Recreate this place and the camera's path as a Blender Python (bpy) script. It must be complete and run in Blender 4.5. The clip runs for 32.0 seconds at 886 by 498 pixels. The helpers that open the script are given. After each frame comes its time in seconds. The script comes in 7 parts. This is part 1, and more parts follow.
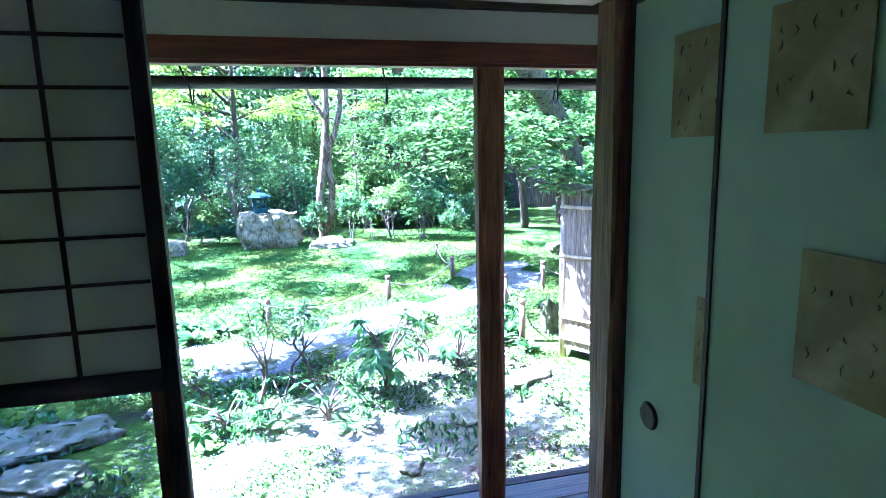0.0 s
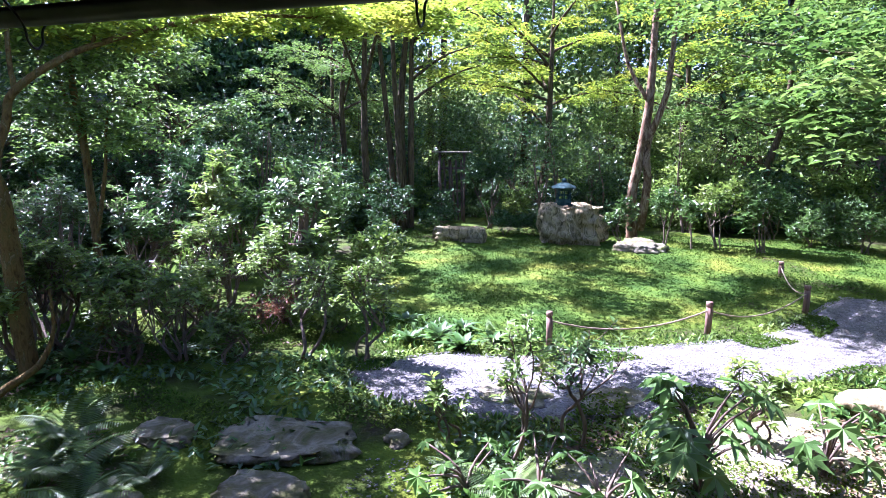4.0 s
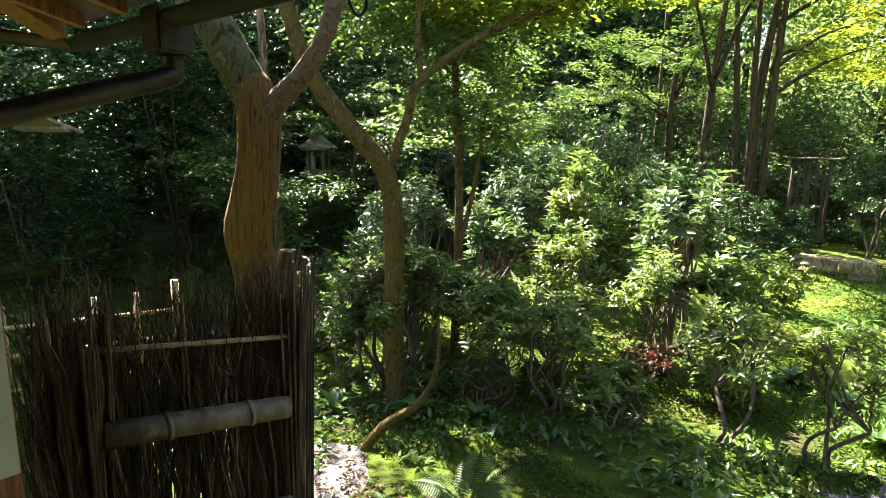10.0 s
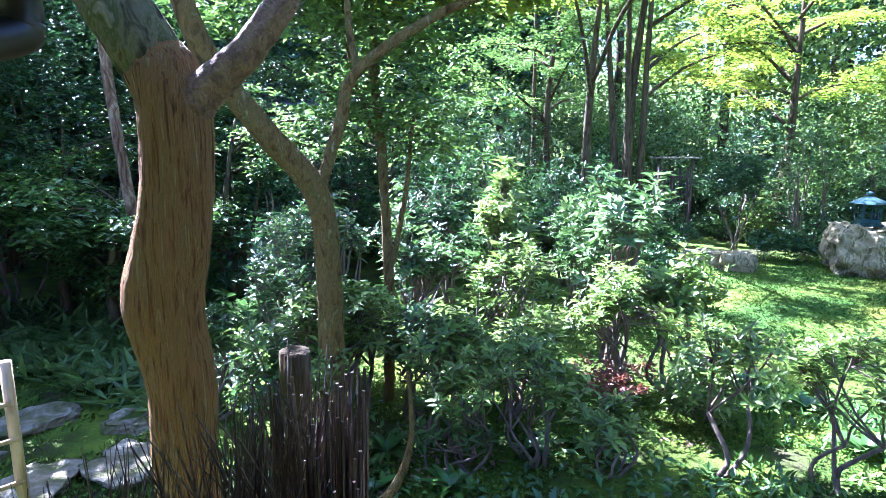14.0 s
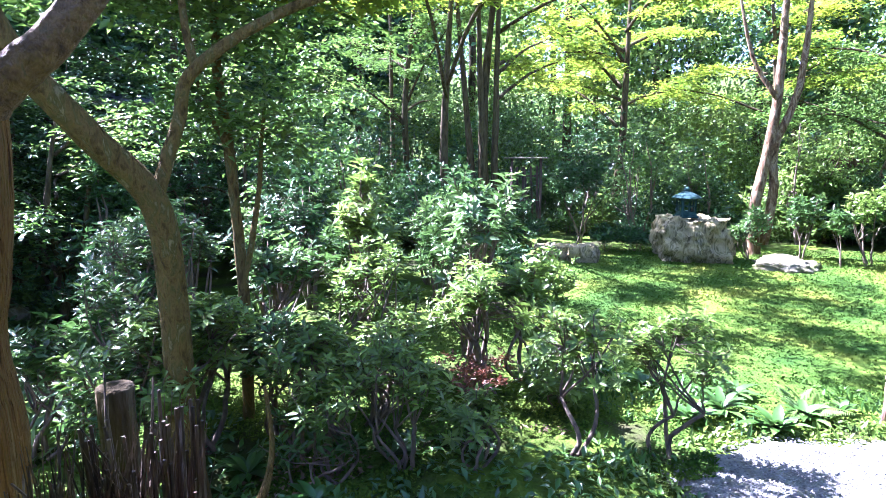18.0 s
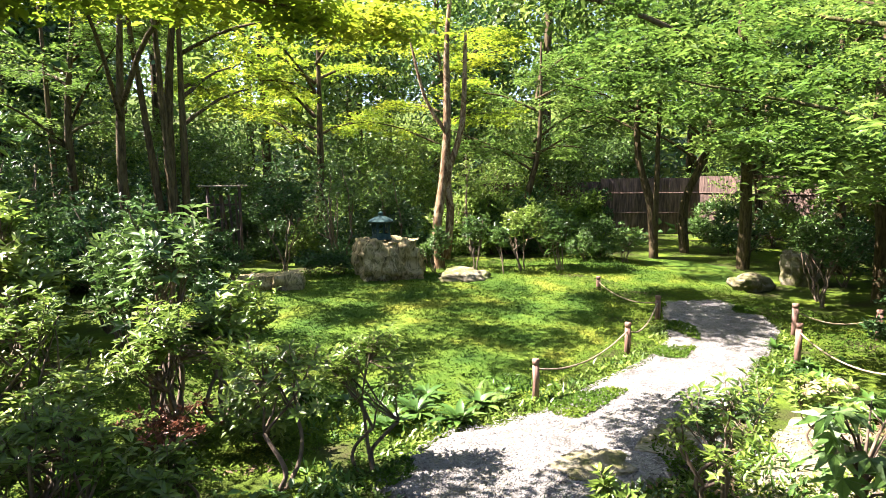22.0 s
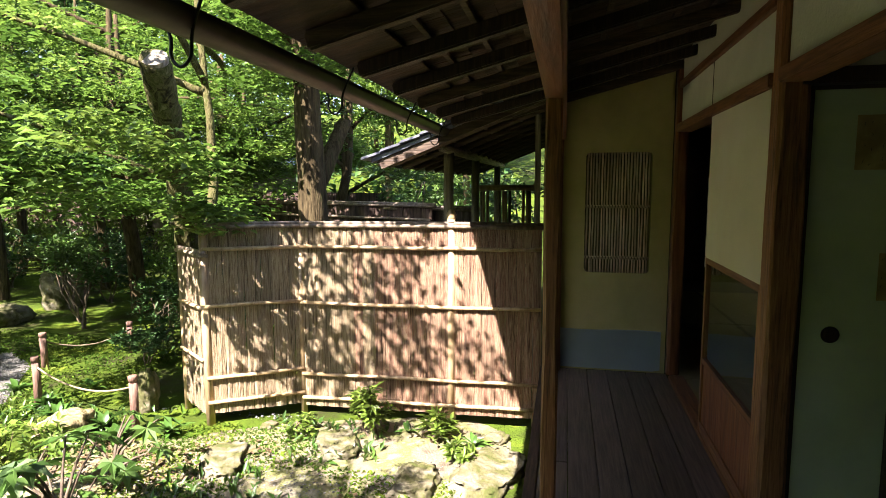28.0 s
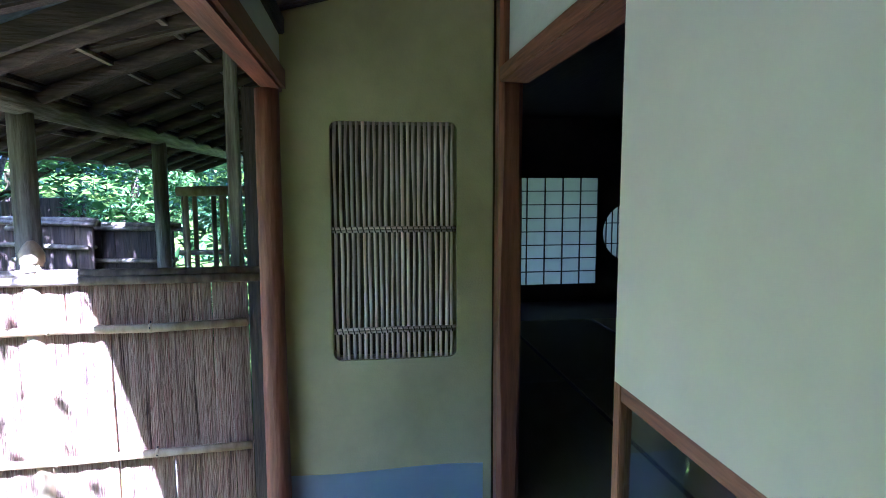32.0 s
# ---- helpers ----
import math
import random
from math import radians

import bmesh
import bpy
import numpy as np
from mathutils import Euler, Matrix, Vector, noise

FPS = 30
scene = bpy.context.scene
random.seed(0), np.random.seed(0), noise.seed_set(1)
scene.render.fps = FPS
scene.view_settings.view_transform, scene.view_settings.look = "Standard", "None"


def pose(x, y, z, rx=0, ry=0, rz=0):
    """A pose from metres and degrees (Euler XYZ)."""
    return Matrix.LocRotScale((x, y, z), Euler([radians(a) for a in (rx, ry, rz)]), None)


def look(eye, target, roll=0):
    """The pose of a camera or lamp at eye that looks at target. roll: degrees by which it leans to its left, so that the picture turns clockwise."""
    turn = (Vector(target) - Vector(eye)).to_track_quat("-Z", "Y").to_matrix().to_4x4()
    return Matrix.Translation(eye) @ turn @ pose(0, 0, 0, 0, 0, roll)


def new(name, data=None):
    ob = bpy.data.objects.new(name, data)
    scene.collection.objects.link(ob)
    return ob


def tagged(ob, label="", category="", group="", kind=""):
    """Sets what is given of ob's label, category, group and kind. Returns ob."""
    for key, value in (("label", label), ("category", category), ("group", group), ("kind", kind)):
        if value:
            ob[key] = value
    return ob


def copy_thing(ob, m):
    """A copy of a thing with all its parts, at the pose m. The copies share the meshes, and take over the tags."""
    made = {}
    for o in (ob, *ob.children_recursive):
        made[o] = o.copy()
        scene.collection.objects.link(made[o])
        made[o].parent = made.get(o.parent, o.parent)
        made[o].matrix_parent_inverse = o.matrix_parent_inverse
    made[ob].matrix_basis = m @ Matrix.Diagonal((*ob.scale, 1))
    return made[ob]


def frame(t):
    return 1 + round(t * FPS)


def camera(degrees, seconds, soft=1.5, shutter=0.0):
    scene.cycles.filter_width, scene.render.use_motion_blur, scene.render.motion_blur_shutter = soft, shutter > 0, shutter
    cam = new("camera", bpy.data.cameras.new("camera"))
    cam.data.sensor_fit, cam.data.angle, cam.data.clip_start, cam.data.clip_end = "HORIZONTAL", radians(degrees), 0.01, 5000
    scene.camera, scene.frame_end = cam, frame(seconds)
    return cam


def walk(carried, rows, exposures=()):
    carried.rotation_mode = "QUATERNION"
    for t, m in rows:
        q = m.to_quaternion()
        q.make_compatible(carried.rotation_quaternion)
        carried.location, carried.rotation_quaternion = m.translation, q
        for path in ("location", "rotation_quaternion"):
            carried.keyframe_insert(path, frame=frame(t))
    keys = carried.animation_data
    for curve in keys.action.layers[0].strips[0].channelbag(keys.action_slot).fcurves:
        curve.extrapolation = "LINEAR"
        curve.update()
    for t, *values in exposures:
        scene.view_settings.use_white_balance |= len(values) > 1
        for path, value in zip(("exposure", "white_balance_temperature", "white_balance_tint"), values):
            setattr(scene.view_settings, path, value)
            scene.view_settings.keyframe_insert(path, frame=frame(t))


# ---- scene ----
cam = camera(75.2, 32.0, soft=0.85)
# seconds, x, y, z, pitch, roll, yaw
ROWS = [
    (0.0, -0.0103, 0.0064, 1.4749, -9.718, 1.280, -14.278),
    (0.5, -0.0005, 0.2338, 1.4701, -10.464, 0.862, -9.541),
    (1.0, 0.0250, 0.3934, 1.4735, -10.291, 0.788, -4.414),
    (1.5, 0.0265, 0.5260, 1.4574, -10.308, 0.568, -1.921),
    (2.0, 0.0085, 0.7404, 1.4398, -10.438, 0.370, -0.372),
    (2.5, -0.0092, 0.8928, 1.4364, -10.089, 0.305, 1.000),
    (3.0, -0.0051, 0.9894, 1.4152, -9.918, 0.320, 3.231),
    (3.5, 0.0396, 1.1923, 1.3822, -10.451, 0.358, 8.854),
    (4.0, 0.0722, 1.3839, 1.3835, -10.165, -0.063, 16.172),
    (4.5, 0.0266, 1.4940, 1.3814, -10.235, -0.507, 22.396),
    (6.5, -0.5007, 1.9363, 1.3743, -10.020, -0.898, 24.586),
    (7.0, -0.5985, 1.9618, 1.3771, -9.597, -0.784, 26.984),
    (7.5, -0.7670, 1.9356, 1.3791, -9.641, -1.413, 26.227),
    (8.0, -0.9467, 1.8975, 1.3960, -9.751, -0.970, 25.506),
    (8.5, -1.0628, 1.8928, 1.4012, -10.029, -0.885, 25.311),
    (9.0, -1.2689, 1.9321, 1.3980, -10.648, -1.138, 33.210),
    (9.5, -1.4451, 1.9615, 1.4194, -10.578, -1.015, 39.364),
    (10.0, -1.6439, 1.9569, 1.3951, -10.531, -1.189, 41.186),
    (10.5, -1.9191, 1.9194, 1.4217, -10.512, -1.063, 40.867),
    (11.0, -2.0937, 1.9396, 1.3932, -10.360, -0.544, 40.603),
    (11.5, -2.3033, 2.0319, 1.3977, -10.641, -0.471, 42.150),
    (12.0, -2.4332, 2.1342, 1.3992, -10.184, -0.012, 41.624),
    (12.5, -2.5297, 2.2344, 1.3969, -9.790, 0.072, 32.042),
    (13.0, -2.6155, 2.2686, 1.3857, -9.484, 0.249, 27.617),
    (13.5, -2.6213, 2.2684, 1.3870, -9.385, 0.381, 26.918),
    (14.0, -2.6351, 2.2826, 1.3844, -9.591, 0.344, 26.366),
    (14.5, -2.6481, 2.2895, 1.3795, -9.478, 0.273, 25.846),
    (16.5, -2.6519, 2.2930, 1.3897, -9.814, 0.282, 23.533),
    (17.0, -2.6489, 2.3133, 1.3899, -9.722, 0.226, 21.581),
    (17.5, -2.6366, 2.3240, 1.3895, -9.655, 0.337, 17.458),
    (18.0, -2.6101, 2.3253, 1.4005, -9.700, 0.380, 12.839),
    (18.5, -2.5872, 2.3167, 1.4089, -9.640, 0.299, 9.071),
    (19.0, -2.5722, 2.3098, 1.4107, -9.683, 0.262, 5.349),
    (19.5, -2.5680, 2.3065, 1.4149, -9.276, 0.301, 3.031),
    (20.0, -2.5499, 2.2950, 1.4225, -8.463, 0.374, 0.675),
    (20.5, -2.5344, 2.2863, 1.4298, -7.814, 0.341, -2.128),
    (21.0, -2.5131, 2.2856, 1.4276, -7.459, 0.419, -5.902),
    (21.5, -2.5034, 2.2871, 1.4301, -7.448, 0.400, -10.301),
    (22.0, -2.4744, 2.2827, 1.4360, -7.423, 0.557, -15.543),
    (22.5, -2.4009, 2.2452, 1.4514, -7.449, 0.672, -19.425),
    (23.0, -2.3397, 2.2147, 1.4478, -7.465, 0.552, -24.379),
    (23.5, -2.2942, 2.2040, 1.4468, -7.450, 0.489, -30.578),
    (24.0, -2.2692, 2.1922, 1.4456, -7.446, 0.443, -36.317),
    (24.5, -2.2432, 2.1580, 1.4436, -7.328, 0.390, -42.385),
    (25.0, -2.2085, 2.1226, 1.4466, -7.390, 0.418, -49.576),
    (25.5, -2.1674, 2.0866, 1.4503, -7.350, 0.559, -56.214),
    (26.0, -2.1343, 2.0565, 1.4535, -7.315, 0.661, -62.802),
    (26.5, -2.0889, 2.0209, 1.4573, -6.719, 0.612, -67.105),
    (28.5, -1.4600, 2.1216, 1.4288, -6.737, 0.323, -80.412),
    (29.0, -1.1964, 2.0567, 1.4283, -7.216, 0.655, -81.888),
    (29.5, -0.9054, 1.9939, 1.4315, -6.918, 0.337, -83.422),
    (30.0, -0.5817, 1.9815, 1.4102, -7.112, -0.017, -86.853),
    (30.5, -0.2853, 1.9760, 1.4203, -6.674, 0.041, -92.218),
    (31.0, 0.0505, 1.8901, 1.4170, -6.723, 0.196, -93.984),
    (31.5, 0.3524, 1.8390, 1.4214, -6.409, -0.019, -95.449),
    (32.0, 0.6652, 1.8473, 1.4358, -6.146, 0.138, -98.037),
]
# seconds, stops, kelvin, tint
EXPOSURES = [
    (0.0, 5.0, 4000, 34), (1.0, 4.1, 4040, 41), (2.0, 3.56, 4250, 52), (3.0, 3.26, 4480, 53), (4.0, 3.15, 5040, 47),
    (7.0, 3.08, 6090, 30), (9.0, 3.15, 6580, 27), (10.0, 3.53, 6520, 25), (11.0, 4.03, 6380, 23), (12.0, 4.33, 6090, 21), (13.0, 4.42, 4960, 34), (14.5, 4.16, 4660, 38), (17.0, 4.12, 4740, 39),
    (19.0, 3.76, 5250, 41), (20.0, 3.46, 5760, 35), (23.0, 2.94, 6520, 25), (26.0, 2.51, 6450, 25), (29.0, 3.15, 6300, 23), (30.5, 3.80, 5060, 28), (32.0, 4.63, 4200, 33),
]
walk(cam, [(t, pose(x, y, z, 90 + pitch, roll, yaw)) for t, x, y, z, pitch, roll, yaw in ROWS], EXPOSURES)

# ---- world and sun ----
SUN = Vector((-0.60, 0.21, 0.77)).normalized()
world = bpy.data.worlds.new("world")
scene.world = world
world.use_nodes = True
wn = world.node_tree.nodes
sky = wn.new("ShaderNodeTexSky")
sky.sky_type, sky.sun_disc = "NISHITA", False
sky.sun_elevation = math.asin(SUN.z)
sky.sun_rotation = math.atan2(SUN.x, SUN.y)
world.node_tree.links.new(sky.outputs[0], wn["Background"].inputs[0])
wn["Background"].inputs[1].default_value = 0.058
sun = new("sun", bpy.data.lights.new("sun", "SUN"))
sun.data.energy, sun.data.angle, sun.data.color = 5.0, radians(0.5), (1.0, 0.95, 0.86)
sun.matrix_world = look(SUN * 40, (0, 0, 0))

# ---- materials ----
GROUND = -0.56


def material(name, stops, scale=6.0, stretch=(1, 1, 1), rough=0.7, bump=0.3, metal=0.0, detail=6.0, spread=0.0, fine=0.0, translucent=0.0, bumpscale=1.0, spec=0.5, warp=0.0):
    """A surface whose colour runs through stops along a stretched noise; spread varies it piece by piece, translucent lets light through."""
    m = bpy.data.materials.new(name)
    m.use_nodes = True
    t, n = m.node_tree, m.node_tree.nodes
    b = n["Principled BSDF"]
    co, mp, nz, ramp = n.new("ShaderNodeTexCoord"), n.new("ShaderNodeMapping"), n.new("ShaderNodeTexNoise"), n.new("ShaderNodeValToRGB")
    mp.inputs["Scale"].default_value = stretch
    nz.inputs["Scale"].default_value, nz.inputs["Detail"].default_value, nz.inputs["Roughness"].default_value = scale, detail, 0.62
    nz.inputs["Distortion"].default_value = warp
    t.links.new(co.outputs["Object"], mp.inputs[0])
    t.links.new(mp.outputs[0], nz.inputs["Vector"])
    t.links.new(nz.outputs["Fac"], ramp.inputs[0])
    e = ramp.color_ramp.elements
    lo, hi = 0.32, 0.68
    for i, c in enumerate(stops):
        x = lo + (hi - lo) * i / max(1, len(stops) - 1)
        k = e[i] if i < 2 else e.new(x)
        k.position, k.color = x, (*c, 1)
    col = ramp.outputs[0]
    if spread or fine:
        hsv = n.new("ShaderNodeHueSaturation")
        t.links.new(col, hsv.inputs["Color"])
        if spread:
            geo, oi, add, fr, rng = n.new("ShaderNodeNewGeometry"), n.new("ShaderNodeObjectInfo"), n.new("ShaderNodeMath"), n.new("ShaderNodeMath"), n.new("ShaderNodeMapRange")
            fr.operation = "FRACT"
            t.links.new(geo.outputs["Random Per Island"], add.inputs[0])
            t.links.new(oi.outputs["Random"], add.inputs[1])
            t.links.new(add.outputs[0], fr.inputs[0])
            t.links.new(fr.outputs[0], rng.inputs[0])
            rng.inputs["To Min"].default_value, rng.inputs["To Max"].default_value = 1 - spread, 1 + spread
            t.links.new(rng.outputs[0], hsv.inputs["Value"])
        col = hsv.outputs[0]
    t.links.new(col, b.inputs["Base Color"])
    b.inputs["Roughness"].default_value, b.inputs["Metallic"].default_value = rough, metal
    b.inputs["Specular IOR Level"].default_value = spec
    if bump:
        n2, bp = n.new("ShaderNodeTexNoise"), n.new("ShaderNodeBump")
        n2.inputs["Scale"].default_value, n2.inputs["Detail"].default_value = scale * 2.2 * bumpscale, 5
        t.links.new(mp.outputs[0], n2.inputs["Vector"])
        t.links.new(n2.outputs["Fac"], bp.inputs["Height"])
        bp.inputs["Strength"].default_value, bp.inputs["Distance"].default_value = bump, 0.02
        t.links.new(bp.outputs[0], b.inputs["Normal"])
    if translucent:
        tr, mix = n.new("ShaderNodeBsdfTranslucent"), n.new("ShaderNodeMixShader")
        t.links.new(col, tr.inputs[0])
        mix.inputs[0].default_value = translucent
        t.links.new(b.outputs[0], mix.inputs[1])
        t.links.new(tr.outputs[0], mix.inputs[2])
        t.links.new(mix.outputs[0], n["Material Output"].inputs[0])
    return m


def glass_material():
    m = bpy.data.materials.new("window_glass")
    m.use_nodes = True
    b = m.node_tree.nodes["Principled BSDF"]
    b.inputs["Base Color"].default_value = (0.93, 0.96, 0.95, 1)
    b.inputs["Roughness"].default_value = 0.02
    b.inputs["Transmission Weight"].default_value = 1.0
    b.inputs["IOR"].default_value = 1.45
    return m


WOOD_DARK = material("smoked_wood", [(0.014, 0.008, 0.005), (0.036, 0.021, 0.013), (0.066, 0.039, 0.024)], 5, (14, 14, 1.2), 0.6, 0.25)
WOOD_DARK_X = material("smoked_wood_level", [(0.018, 0.011, 0.008), (0.05, 0.03, 0.02), (0.09, 0.055, 0.035)], 5, (1.2, 14, 14), 0.6, 0.25)
WOOD_WARM = material("cedar_post", [(0.072, 0.028, 0.010), (0.20, 0.082, 0.030), (0.26, 0.115, 0.045), (0.36, 0.18, 0.075)], 4.5, (11, 11, 0.7), 0.55, 0.3, warp=1.4)
WOOD_WARM_X = material("cedar_beam", [(0.09, 0.036, 0.018), (0.19, 0.08, 0.038), (0.28, 0.13, 0.06)], 4.5, (0.9, 13, 13), 0.5, 0.25, warp=0.8)
WOOD_RED = material("red_cedar_log", [(0.10, 0.03, 0.014), (0.20, 0.07, 0.03), (0.27, 0.11, 0.05)], 4, (7, 7, 0.7), 0.42, 0.2)
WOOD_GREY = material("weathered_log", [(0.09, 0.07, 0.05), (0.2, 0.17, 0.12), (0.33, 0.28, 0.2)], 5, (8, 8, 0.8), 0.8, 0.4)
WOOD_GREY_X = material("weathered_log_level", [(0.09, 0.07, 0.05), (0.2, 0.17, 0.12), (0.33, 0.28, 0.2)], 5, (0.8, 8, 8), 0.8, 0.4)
# copy of the weathered wood, darkened for the shade under the roofs
WOOD_SHADED_Y = material("shaded_weathered_rafter", [(0.026, 0.015, 0.008), (0.06, 0.037, 0.02), (0.11, 0.072, 0.042)], 5, (8, 0.8, 8), 0.75, 0.4)
BOARD = material("veranda_board", [(0.059, 0.043, 0.036), (0.119, 0.085, 0.069), (0.178, 0.131, 0.105)], 4, (0.8, 16, 6), 0.42, 0.15, spread=0.2)
# roof boards hold the under-eave shade in their colour as well
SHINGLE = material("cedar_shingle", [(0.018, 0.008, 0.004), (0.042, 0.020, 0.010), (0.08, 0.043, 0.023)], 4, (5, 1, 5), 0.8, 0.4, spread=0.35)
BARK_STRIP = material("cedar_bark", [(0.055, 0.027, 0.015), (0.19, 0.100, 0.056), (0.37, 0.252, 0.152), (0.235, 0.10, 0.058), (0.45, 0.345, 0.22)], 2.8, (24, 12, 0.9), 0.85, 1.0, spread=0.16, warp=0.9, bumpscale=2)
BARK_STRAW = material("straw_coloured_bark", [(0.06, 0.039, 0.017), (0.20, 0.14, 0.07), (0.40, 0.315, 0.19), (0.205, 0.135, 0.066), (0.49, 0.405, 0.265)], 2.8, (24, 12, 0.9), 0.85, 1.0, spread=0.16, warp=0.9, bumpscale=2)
BARK_FAR = material("weathered_bark", [(0.025, 0.015, 0.010), (0.07, 0.043, 0.03), (0.15, 0.098, 0.07)], 4, (5, 5, 0.6), 0.9, 0.5, spread=0.25)
BAMBOO = material("dry_bamboo", [(0.25, 0.165, 0.075), (0.40, 0.28, 0.145), (0.50, 0.38, 0.22)], 4, (6, 6, 1), 0.5, 0.15, spread=0.12)
BAMBOO_OLD = material("weathered_bamboo", [(0.10, 0.075, 0.05), (0.2, 0.15, 0.10), (0.34, 0.27, 0.18)], 4, (6, 6, 1), 0.6, 0.2, spread=0.15)
REED = material("window_reed", [(0.46, 0.32, 0.22), (0.68, 0.54, 0.42), (0.82, 0.71, 0.58)], 5, (8, 8, 1), 0.6, 0.2, spread=0.22)
TWIG = material("brushwood", [(0.034, 0.023, 0.013), (0.10, 0.07, 0.043), (0.25, 0.19, 0.125)], 6, (8, 8, 1), 0.8, 0.3, spread=0.5)
EARTH_WALL = material("ochre_earth_plaster", [(0.365, 0.317, 0.142), (0.446, 0.385, 0.176), (0.513, 0.446, 0.209)], 2.2, (1, 1, 1), 0.92, 0.10, bumpscale=30, detail=9)
WALL_PAPER = material("blue_white_dado_paper", [(0.44, 0.52, 0.56), (0.50, 0.58, 0.62)], 3, (1, 1, 1), 0.85, 0.1)
WHITE_PAPER = material("shoji_paper", [(0.75, 0.72, 0.63), (0.80, 0.77, 0.68), (0.84, 0.81, 0.74)], 2.2, (1, 1, 1), 0.9, 0.06, translucent=0.2)
# yellower, less translucent copy of the paper, offsetting the room's bluish light
SHOJI_PAPER = material("room_tinted_shoji_paper", [(0.70, 0.68, 0.50), (0.75, 0.73, 0.55), (0.79, 0.77, 0.61)], 2.2, (1, 1, 1), 0.9, 0.06, translucent=0.16)
# more translucent paper for the far windows and the added room-lighting one
SIDE_PAPER = material("sunlit_window_paper", [(0.75, 0.73, 0.65), (0.80, 0.78, 0.70), (0.84, 0.82, 0.75)], 2.2, (1, 1, 1), 0.9, 0.06, translucent=0.38)
PLASTER = material("white_plaster", [(0.55, 0.56, 0.49), (0.64, 0.65, 0.58)], 3, (1, 1, 1), 0.92, 0.15, bumpscale=9)
FUSUMA = material("pale_green_sliding_paper", [(0.40, 0.49, 0.31), (0.45, 0.55, 0.35), (0.50, 0.59, 0.40)], 2.5, (1, 1, 1), 0.8, 0.06)
SHIKISHI = material("aged_gold_poem_card", [(0.19, 0.15, 0.045), (0.30, 0.24, 0.08), (0.44, 0.37, 0.16)], 7, (1, 1, 1), 0.6, 0.05)
INK_FADED = material("faded_ink", [(0.05, 0.042, 0.025), (0.11, 0.09, 0.05)], 9, rough=0.8, bump=0)
BEAM = material("dark_red_beam", [(0.072, 0.018, 0.007), (0.16, 0.045, 0.017), (0.235, 0.078, 0.03)], 4, (0.7, 7, 7), 0.45, 0.2)
INK = material("ink", [(0.012, 0.012, 0.012), (0.03, 0.028, 0.025)], 5, rough=0.8, bump=0)
SIGN_PAPER = material("notice_paper", [(0.55, 0.56, 0.46), (0.63, 0.64, 0.52)], 6, rough=0.85, bump=0.04)
IRON = material("black_iron", [(0.012, 0.012, 0.013), (0.03, 0.03, 0.03)], 8, rough=0.5, bump=0.1, metal=0.6)
GUTTER = material("dark_copper_gutter", [(0.012, 0.010, 0.009), (0.026, 0.022, 0.019), (0.05, 0.04, 0.034)], 5, rough=0.42, bump=0.08, metal=0.35)
TATAMI = material("tatami", [(0.28, 0.24, 0.12), (0.36, 0.31, 0.17)], 6, (1, 60, 1), 0.8, 0.25)
# plaster darkened in its colour for the dim rooms and shaded walls
SHADED_WALL = material("shade_toned_plaster", [(0.07, 0.06, 0.04), (0.11, 0.095, 0.06)], 4, rough=0.95, bump=0.15)
ROOM_CEILING = material("dark_ceiling_board", [(0.05, 0.033, 0.022), (0.10, 0.066, 0.042)], 4, (1, 10, 1), 0.7, 0.2)
GLASS = glass_material()
ROCK = material("mossy_pale_rock", [(0.04, 0.035, 0.013), (0.165, 0.132, 0.060), (0.30, 0.245, 0.13), (0.085, 0.074, 0.026), (0.36, 0.30, 0.175)], 3.0, (2.2, 2.2, 0.8), 0.92, 0.55, warp=1.2, spec=0.2)
ROCK_FLAT = material("mossy_stepping_stone", [(0.036, 0.052, 0.008), (0.082, 0.082, 0.028), (0.125, 0.112, 0.064), (0.205, 0.185, 0.125), (0.07, 0.085, 0.018)], 4.0, (1, 1, 1), 0.9, 1.0, warp=0.8, bumpscale=2.5, spec=0.2)
VERDIGRIS = material("verdigris_bronze", [(0.014, 0.032, 0.031), (0.027, 0.06, 0.056), (0.05, 0.10, 0.092)], 9, rough=0.85, bump=0.2, metal=0.1, spec=0.2)
MOSS_GROUND = material("moss_ground", [(0.034, 0.028, 0.014), (0.036, 0.054, 0.007), (0.060, 0.098, 0.008), (0.115, 0.145, 0.014)], 1.6, rough=0.95, bump=0.9, bumpscale=14, detail=9, spec=0.1)
LAWN_MOSS = material("moss_lawn", [(0.025, 0.062, 0.007), (0.044, 0.09, 0.009), (0.078, 0.122, 0.012), (0.142, 0.16, 0.019)], 1.3, rough=0.95, bump=0.9, bumpscale=40, detail=10, spec=0.1)
GRAVEL_BED = material("gravel_bed", [(0.056, 0.053, 0.041), (0.112, 0.108, 0.091), (0.176, 0.17, 0.148), (0.12, 0.11, 0.076), (0.215, 0.208, 0.18)], 5, rough=0.95, bump=0.9, bumpscale=7, detail=12)
DIRT = material("earth_with_moss", [(0.085, 0.066, 0.04), (0.18, 0.15, 0.098), (0.13, 0.135, 0.035), (0.31, 0.275, 0.20)], 3.5, rough=0.95, bump=0.8, bumpscale=6, detail=9)
PEBBLE = material("pebbles", [(0.08, 0.076, 0.064), (0.155, 0.149, 0.131), (0.25, 0.241, 0.215)], 9, rough=0.85, bump=0.2, spread=0.4)
TILE = material("dark_roof_tile", [(0.05, 0.055, 0.065), (0.10, 0.11, 0.125), (0.16, 0.175, 0.2)], 6, rough=0.55, bump=0.2, spread=0.2)
BLUE_TILE = material("blue_grey_roof_tile", [(0.05, 0.075, 0.12), (0.09, 0.13, 0.19), (0.13, 0.18, 0.25)], 5, rough=0.38, bump=0.25)
